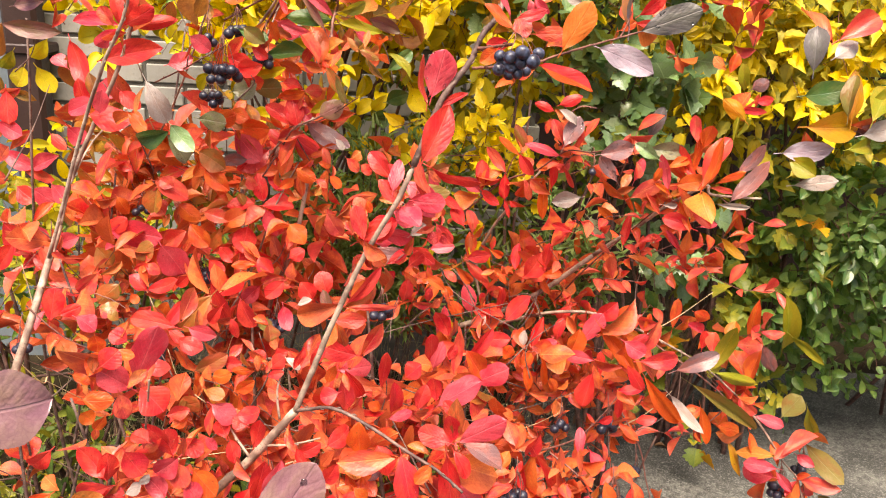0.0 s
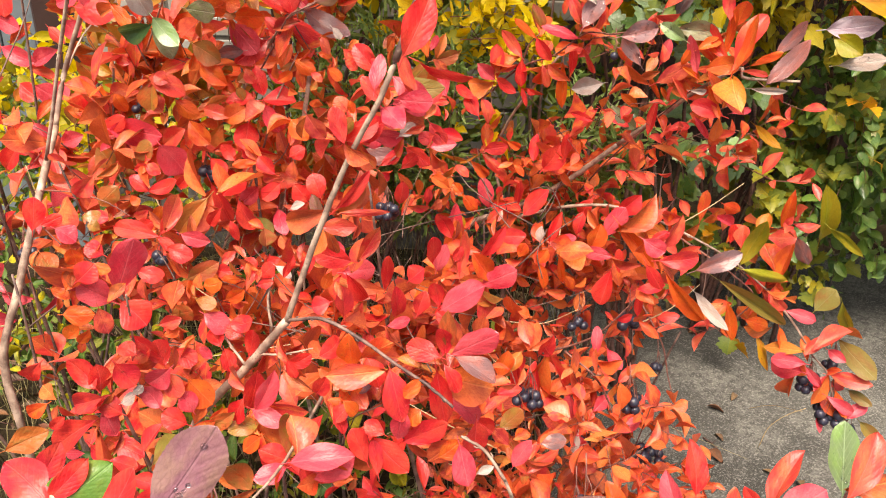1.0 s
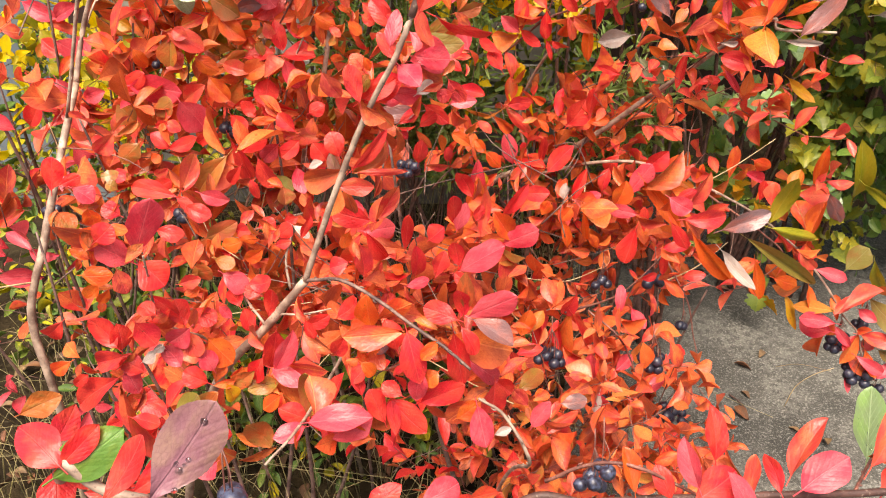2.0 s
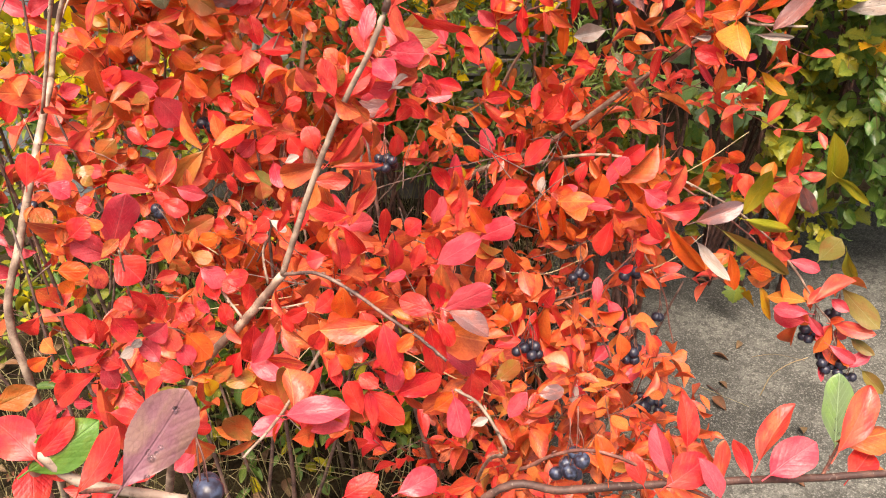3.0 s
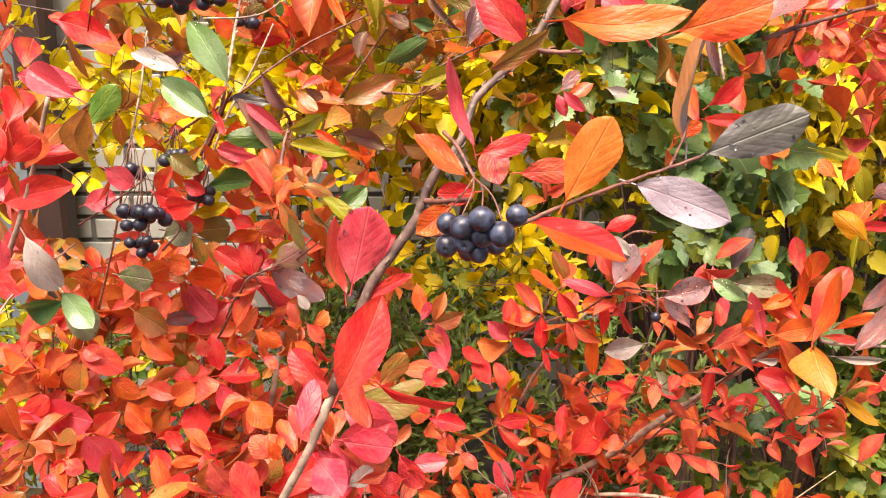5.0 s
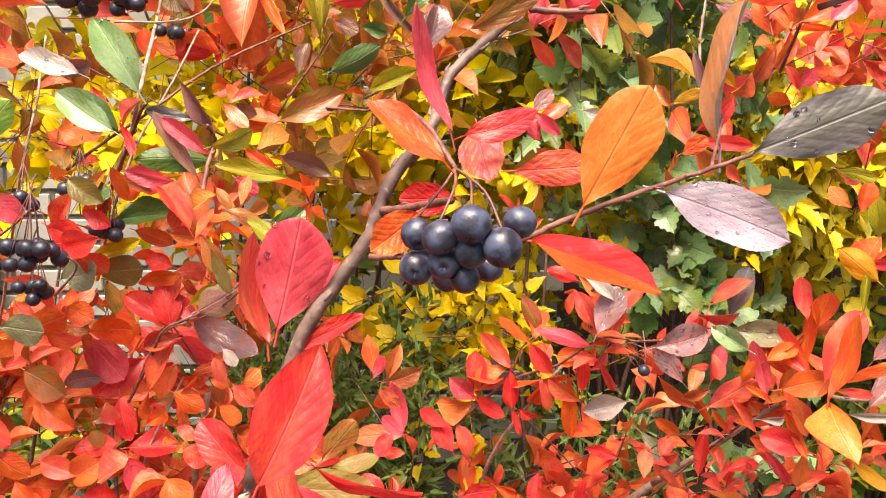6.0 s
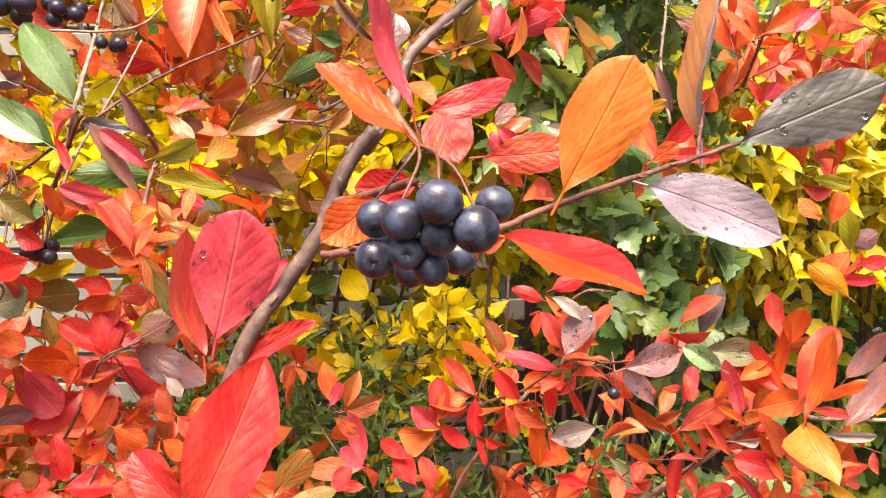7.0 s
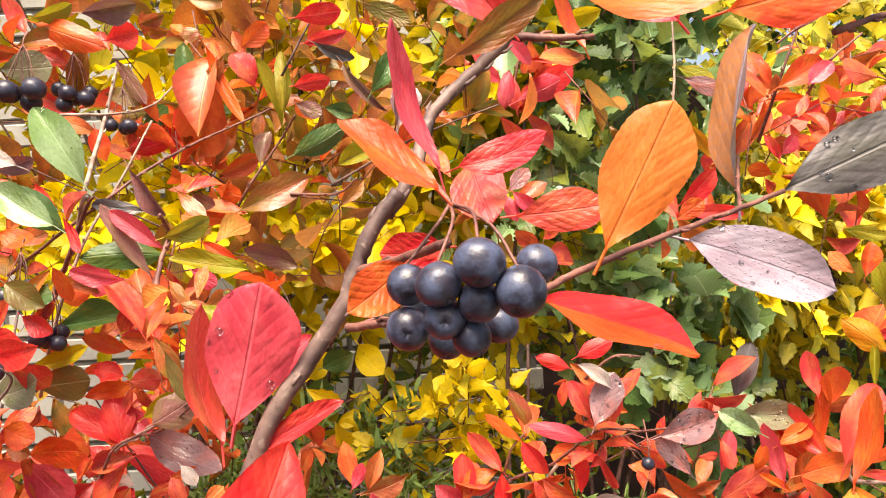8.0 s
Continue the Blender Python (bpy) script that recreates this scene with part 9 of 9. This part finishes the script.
def chokeberry_masses():
    """The crowns of the three shrubs behind their foremost leaves."""
    red = Foliage(21)
    fill(red, 56, (-0.52, 1.06, 0.42), (-0.10, 1.32, 0.72), 0.052, gaps=0.42, grain=8)
    fill(red, 14, (-0.46, 0.94, 0.40), (-0.04, 1.08, 0.62), 0.050, gaps=0.40, grain=8)
    fill(red, 36, (-0.15, 0.98, 0.40), (0.10, 1.22, 0.66), 0.050, gaps=0.42, grain=8)
    fill(red, 14, (-0.40, 0.74, 0.34), (0.10, 0.92, 0.55), 0.042, gaps=0.42, grain=8)
    fill(red, 14, (-0.34, 0.54, 0.28), (0.14, 0.72, 0.48), 0.044, gaps=0.42, grain=8)
    red.build(centre, (LEAF_MATS["R"], MASS["red"]), "obovate", 150, TWIG)
    amber = Foliage(22)
    fill(amber, 120, (-0.04, 1.26, 0.40), (0.34, 1.48, 0.74), 0.036, gaps=0.45, grain=7)
    fill(amber, 10, (0.34, 1.16, 0.50), (0.52, 1.28, 0.74), 0.042, gaps=0.3, leaves=(3, 5))
    fill(amber, 30, (0.18, 1.18, 0.76), (0.46, 1.32, 0.96), 0.034, 0.42, gaps=0.3, leaves=(3, 5))
    fill(amber, 4, (0.02, 1.22, 0.96), (0.42, 1.45, 1.20), 0.042, gaps=0.4, grain=7, leaves=(3, 5))
    fill(amber, 6, (0.40, 1.25, 1.10), (0.72, 1.50, 1.45), 0.046, gaps=0.3, leaves=(3, 5))
    fill(amber, 9, (0.36, 1.16, 1.16), (0.50, 1.32, 1.32), 0.040, gaps=0.2, leaves=(4, 6))
    amber.build(right, (LEAF_MATS["S"], MASS["orange"]), "obovate", 90, TWIG)
    skirt = Foliage(27)
    fill(skirt, 130, (-0.02, 0.80, 0.04), (0.32, 1.22, 0.46), 0.034, 0.40, gaps=0.45, grain=9)
    fill(skirt, 34, (0.0, 0.64, 0.34), (0.20, 0.92, 0.52), 0.036, 0.42, gaps=0.4, grain=9)
    fill(skirt, 40, (0.04, 0.84, 0.28), (0.28, 1.10, 0.54), 0.036, 0.42, gaps=0.4, grain=9)
    fill(skirt, 14, (0.20, 0.88, 0.36), (0.33, 1.02, 0.57), 0.037, 0.40, gaps=0.3, grain=9)
    fill(skirt, 20, (0.08, 0.80, 0.36), (0.27, 0.93, 0.55), 0.037, 0.42, gaps=0.3, grain=9)
    skirt.build(right, (LEAF_MATS["S"], MASS["skirt"]), "obovate", 60, TWIG)
    rust = Foliage(25)
    fill(rust, 74, (-0.60, 1.20, 0.60), (-0.08, 1.44, 0.94), 0.052, 0.46, gaps=0.48, grain=7)
    rust.build(left, (LEAF_MATS["S"], MASS["rust"]), "obovate", 60, TWIG)
    turning = Foliage(23)
    fill(turning, 90, (-0.42, 1.20, 1.00), (0.04, 1.48, 1.45), 0.042, gaps=0.35, leaves=(3, 6))
    fill(turning, 6, (0.0, 1.2, 1.1), (0.20, 1.40, 1.40), 0.046, gaps=0.3, leaves=(3, 5))
    fill(turning, 18, (-0.62, 1.30, 0.78), (-0.22, 1.50, 1.02), 0.046, gaps=0.35, leaves=(3, 6))
    turning.build(left, (LEAF_MATS["O"], MASS["mixed"]), "obovate", 40, TWIG)
    ember = Foliage(26)
    fill(ember, 8, (-0.44, 1.18, 0.88), (-0.06, 1.42, 1.16), 0.044, gaps=0.4, grain=7, leaves=(3, 6))
    ember.build(left, (LEAF_MATS["O"], MASS["orange"]), "obovate", 30, TWIG)
    scarlet = Foliage(24)
    fill(scarlet, 12, (-0.74, 0.92, 0.26), (-0.50, 1.15, 0.62), 0.046, 0.44, gaps=0.45, grain=8, leaves=(3, 6))
    fill(scarlet, 36, (-0.90, 1.00, 0.60), (-0.45, 1.30, 0.86), 0.050, gaps=0.4, grain=7, leaves=(3, 6))
    fill(scarlet, 14, (-0.54, 1.14, 1.10), (-0.36, 1.32, 1.42), 0.046, gaps=0.3, leaves=(3, 6))
    scarlet.build(left, (LEAF_MATS["P"], MASS["red"]), "obovate", 60, TWIG)


def rosettes(shrub, keys, mass, seed, count, low=-1.0, high=9.0):
    """The lesser leaves that share a shoot with the leaves in front of them."""
    f = Foliage(seed)
    for owner, key, base, along, up in PLACED:
        if owner != shrub or key not in keys or base.y < 0.52 or (base.y < 0.85 and base.z > 1.0) or not low <= base.z < high or any((base - Vector(c)).length < r for c, r in HOLLOWS):
            continue
        for _ in range(count):
            way = along.copy()
            way.rotate(Matrix.Rotation(f.rng.choice((-1, 1)) * f.rng.uniform(0.7, 2.4), 3, up))
            root = base + Vector((0, 0.012, -0.006)) + f.wild(0.004)
            f.leaf(root, way.normalized() + f.wild(0.3) + Vector((0, 0.25, 0)), up + f.wild(0.5), along.length * f.rng.uniform(0.75, 1.15), f.rng.uniform(0.36, 0.52))
    f.build(shrub, (LEAF_MATS["R"], MASS[mass]), "obovate")


def inner_stems(shrub, seed, count, lo, hi, top):
    """Bare grey canes standing in the shade inside a shrub."""
    rng = random.Random(seed)
    for _ in range(count):
        a = Vector((rng.uniform(lo[0], hi[0]), rng.uniform(lo[1], hi[1]), -0.03))
        b = a + Vector((rng.uniform(-0.25, 0.25), rng.uniform(-0.15, 0.12), rng.uniform(0.6, 1.0) * top))
        mid = a.lerp(b, 0.5) + Vector((rng.uniform(-0.05, 0.05), rng.uniform(-0.05, 0.05), 0))
        branch(shrub, "cane", rng.uniform(0.003, 0.0055), 0.0015, a, mid, b)


def background_shrub(name, label, seed, mass, single_key, shape, boxes, length, ratio, singles, stems, droop=0.3, gaps=0.25):
    """A shrub behind: bare stems, shoots with hanging leaves."""
    lo, hi = boxes[0][1], boxes[0][2]
    root = Vector(((lo[0] + hi[0]) / 2, (lo[1] + hi[1]) / 2, -0.02))
    plant = thing(name, root, label, "shrub")
    rng = random.Random(seed)
    for _ in range(stems):
        a = root + Vector((rng.uniform(-0.3, 0.3) * (hi[0] - lo[0]), rng.uniform(-0.1, 0.1), 0))
        b = Vector((rng.uniform(lo[0], hi[0]), rng.uniform(lo[1], hi[1]), rng.uniform(0.6, 1.0) * hi[2]))
        mid = a.lerp(b, 0.5) + Vector((rng.uniform(-0.1, 0.1), rng.uniform(-0.05, 0.05), 0.1))
        part("stem", mesh_object("stem", *tube(curve_points([a, mid, b], 6), rng.uniform(0.004, 0.009), 0.002, 6, 0.1, rng), DARK_BARK, True), plant)
    f = Foliage(seed + 1)
    for count, lo, hi in boxes:
        fill(f, count, lo, hi, length, ratio, leaves=(5, 8), reach=(0.07, 0.16), lift=0.1, droop=droop, gaps=gaps, grain=3.0)
    f.build(plant, (LEAF_MATS[single_key], MASS[mass]), shape, singles, TWIG)
    return plant


def feathery_weed(x, y, height, seed, stems):
    """A weed with upright stems and finely cut narrow leaves."""
    plant = thing("tansy_plant", (x, y, -0.02), "green feathery weed with narrow cut leaves on upright stems", "weed", "feathery weeds")
    f = Foliage(seed)
    rng = f.rng
    for _ in range(stems):
        top = Vector((x + rng.uniform(-0.13, 0.13), y + rng.uniform(-0.10, 0.06), height * rng.uniform(0.8, 1.05)))
        root = Vector((x + rng.uniform(-0.04, 0.04), y + rng.uniform(-0.03, 0.03), -0.02))
        line = curve_points([root, root.lerp(top, 0.5) + Vector((0, 0.03, 0.02)), top], 8)
        part("stem", mesh_object("stem", *tube(line, 0.0018, 0.0008, 5), CANE_BARK, True), plant)
        for i in range(4, len(line)):
            if line[i].z < 0.66 * height:
                continue
            for _ in range(4):
                way = f.wild(0.7) + Vector((0, -0.3, 0.5))
                tip = line[i] + way.normalized() * 0.05
                for s in range(7):
                    at = line[i].lerp(tip, (s + 1) / 7)
                    f.leaf(at, way + f.wild(0.7), Vector((0, -0.8, 1)) + f.wild(0.4), rng.uniform(0.020, 0.044), 0.15)
    f.build(plant, (MASS["feather"], MASS["feather"]), "narrow")


def litter():
    """Fallen leaves and dry grass on the soil under the shrubs and at the path's edge."""
    rng = random.Random(40)
    f = Foliage(41)
    for _ in range(1100):
        x, y = rng.uniform(-1.2, 0.75), rng.uniform(0.3, 2.3)
        if x > 0.30 and rng.random() < 0.85:
            continue
        z = 0.004 if x > 0.18 else rng.uniform(-0.012, 0.015)
        f.leaf(Vector((x, y, z)), Vector((rng.gauss(0, 1), rng.gauss(0, 1), rng.uniform(0, 0.4))), Vector((0, 0, 1)) + f.wild(0.3), rng.uniform(0.025, 0.05), 0.5)
    verts, faces, uvs = OUTLINES["obovate"]
    frames = np.array([[tuple(v) for v in q] for q in f.leaves])
    world_verts = frames[:, None, 0] + np.broadcast_to(verts, (len(frames), len(verts), 3)) @ frames[:, 1:4]
    n = len(verts)
    me = mesh_object("leaf_litter", world_verts.reshape(-1, 3).tolist(), [tuple(k * n + a for a in q) for k in range(len(frames)) for q in faces], MASS["litter"], True, np.tile(uvs, (len(frames), 1)))
    tagged(new("leaf_litter", me), "scattered fallen brown and orange leaves on soil", "leaf litter", kind="stuff")
    tv, tf = [], []
    for _ in range(1700):
        a = Vector((rng.uniform(-1.0, 0.30), rng.uniform(0.6, 2.45), -0.02))
        h = rng.uniform(0.05, 0.36)
        lean = Vector((rng.gauss(0, 0.5), rng.gauss(0, 0.4), 0)) * h
        bv, bf = tube([a, a + lean * 0.4 + Vector((0, 0, h * 0.7)), a + lean + Vector((0, 0, h * rng.uniform(0.5, 1.0)))], 0.0012, 0.0004, 3)
        k = len(tv)
        tv += bv
        tf += [tuple(c + k for c in q) for q in bf]
    tagged(new("dry_grass", mesh_object("dry_grass", tv, tf, GRASS, True)), "thin dry straw-coloured grass under shrubs", "grass", kind="stuff")


def dead_twigs(shrub, seed, count, lo, hi):
    """Thin bleached twigs that cross inside the crown."""
    rng = random.Random(seed)
    for _ in range(count):
        a = Vector([rng.uniform(p, q) for p, q in zip(lo, hi)])
        b = a + Vector((rng.gauss(0, 0.09), rng.gauss(0, 0.05), rng.uniform(0.03, 0.13)))
        mid = a.lerp(b, 0.5) + Vector((rng.gauss(0, 0.012), 0, rng.gauss(0, 0.012)))
        part("twig", mesh_object("twig", *tube(curve_points([a, mid, b], 5), rng.uniform(0.0008, 0.0014), 0.0005, 5, 0.08, rng), STRAW if rng.random() < 0.22 else CANE_BARK, True), shrub)


chokeberry_masses()
rosettes(centre, "RP", "red", 101, 1)
rosettes(centre, "SOKBY", "rust", 102, 2)
rosettes(right, "RP", "orange", 103, 1)
rosettes(right, "SOY", "rust", 104, 1)
rosettes(left, "RPSO", "rust", 105, 1, high=0.98)
rosettes(left, "RPSOBUG", "mixed", 106, 1, low=0.98)
dead_twigs(centre, 91, 100, (-0.6, 0.90, 0.35), (0.15, 1.20, 0.74))
dead_twigs(right, 92, 22, (0.0, 1.1, 0.25), (0.40, 1.35, 0.80))
dead_twigs(left, 93, 30, (-0.7, 1.0, 0.75), (0.0, 1.35, 1.3))
inner_stems(centre, 61, 8, (-0.6, 0.85), (0.1, 1.3), 0.9)
inner_stems(right, 62, 5, (-0.10, 1.2), (0.16, 1.5), 0.7)
inner_stems(left, 63, 8, (-0.8, 1.0), (-0.3, 1.5), 1.2)
background_shrub("yellow_shrub", "tall shrub with bright yellow autumn leaves against wall", 71, "yellow", "yellow", "oval",
                 [(640, (-0.80, 1.72, 1.06), (0.26, 2.20, 2.1)), (170, (-0.50, 1.66, 1.04), (0.20, 1.80, 1.6)), (16, (-1.2, 1.50, 1.12), (-0.80, 1.80, 1.5)), (5, (-0.30, 1.70, 0.86), (-0.14, 1.85, 1.0))], 0.047, 0.60, 120, 14)
background_shrub("yellow_shrub", "broad shrub with drooping yellow leaves beside path", 72, "lemon", "yellow", "spear",
                 [(230, (0.54, 1.92, 0.84), (1.04, 2.14, 1.5)), (80, (1.0, 2.10, 1.12), (1.8, 2.45, 1.6)), (90, (0.06, 2.02, 0.80), (0.60, 2.3, 1.9)), (90, (0.56, 1.84, 0.88), (1.0, 1.94, 1.3)), (110, (-0.3, 2.0, 1.4), (0.9, 2.35, 1.9))], 0.052, 0.56, 120, 12, 0.9, 0.32)
background_shrub("currant_shrub", "green shrub with lobed serrated leaves, partly pale", 73, "pale", "paleG", "lobed",
                 [(16, (0.36, 1.64, 0.88), (0.47, 1.84, 1.06)), (8, (0.22, 1.62, 1.0), (0.38, 1.85, 1.18)), (6, (0.34, 1.60, 0.64), (0.48, 1.80, 0.86)), (8, (0.44, 1.80, 0.62), (0.56, 1.92, 0.84))], 0.052, 0.85, 14, 8)
background_shrub("rowan_shrub", "shrub with pale green deeply toothed leaves", 79, "pale", "paleG", "cut",
                 [(64, (0.16, 1.58, 1.16), (0.42, 1.82, 1.55)), (30, (0.12, 1.78, 1.4), (0.50, 2.0, 1.75)), (14, (0.40, 1.74, 1.18), (0.56, 1.9, 1.4))], 0.062, 0.72, 24, 6, 0.4)
background_shrub("snowberry_shrub", "dense green shrub overhanging concrete path", 74, "green", "G", "oval",
                 [(520, (0.92, 1.95, 0.26), (2.0, 2.45, 1.0)), (80, (0.86, 1.86, 0.45), (1.3, 2.0, 0.94))], 0.044, 0.58, 150, 7, 0.7, 0.36)
background_shrub("gooseberry_shrub", "low shrub with green and yellow lobed leaves", 75, "low", "Y", "lobed",
                 [(80, (0.46, 1.90, 0.20), (0.94, 2.14, 0.74))], 0.046, 0.9, 10, 5, 0.3, 0.55)
background_shrub("yellow_sapling", "small sapling with lime-yellow leaves beside downpipe", 76, "yellow", "L", "oval",
                 [(34, (-0.98, 1.45, 0.60), (-0.60, 1.75, 0.84)), (8, (-0.98, 1.45, 1.06), (-0.80, 1.60, 1.25))], 0.04, 0.55, 40, 4)
background_shrub("yellow_sapling", "small sapling with yellow leaves among feathery weeds", 85, "yellow", "yellow", "spear",
                 [(22, (-0.01, 1.38, 0.84), (0.11, 1.50, 0.95)), (7, (0.06, 1.70, 0.86), (0.24, 1.85, 1.02))], 0.036, 0.6, 20, 4)
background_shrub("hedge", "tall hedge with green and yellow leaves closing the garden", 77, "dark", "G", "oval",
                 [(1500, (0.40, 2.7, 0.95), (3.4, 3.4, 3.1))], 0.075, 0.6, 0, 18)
# weeds in the shade-toned mass; low boxes darken the gaps under the crowns
background_shrub("weed_thicket", "low tangle of weeds at wall foot, green darkened for shade", 78, "dark", "G", "oval",
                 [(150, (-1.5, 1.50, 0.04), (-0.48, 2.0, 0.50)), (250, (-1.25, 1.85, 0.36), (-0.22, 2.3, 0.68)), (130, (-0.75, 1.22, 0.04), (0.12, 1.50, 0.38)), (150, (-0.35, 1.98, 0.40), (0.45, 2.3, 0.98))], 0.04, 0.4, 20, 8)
for weed_x, weed_y, weed_h, weed_seed in ((-0.10, 1.45, 0.88, 81), (-0.18, 1.52, 0.88, 82), (0.19, 1.42, 0.80, 83)):
    feathery_weed(weed_x, weed_y, weed_h, weed_seed, 10 if weed_x < 0 else 8)
litter()


def fallen_twig():
    """A short dark twig lying on the path."""
    lie = thing("fallen_twig", (0.592, 1.53, 0.004), "short dark broken twig lying on concrete path", "twig")
    part("stick", mesh_object("stick", *tube(curve_points([(0.580, 1.552, 0.006), (0.592, 1.53, 0.009), (0.606, 1.505, 0.006)], 5), 0.002, 0.0012, 6, 0.1, random.Random(4)), DARK_BARK, True), lie)
    part("spur", mesh_object("spur", *tube([Vector((0.592, 1.53, 0.008)), Vector((0.603, 1.537, 0.011))], 0.0011, 0.0006, 5), DARK_BARK, True), lie)


fallen_twig()
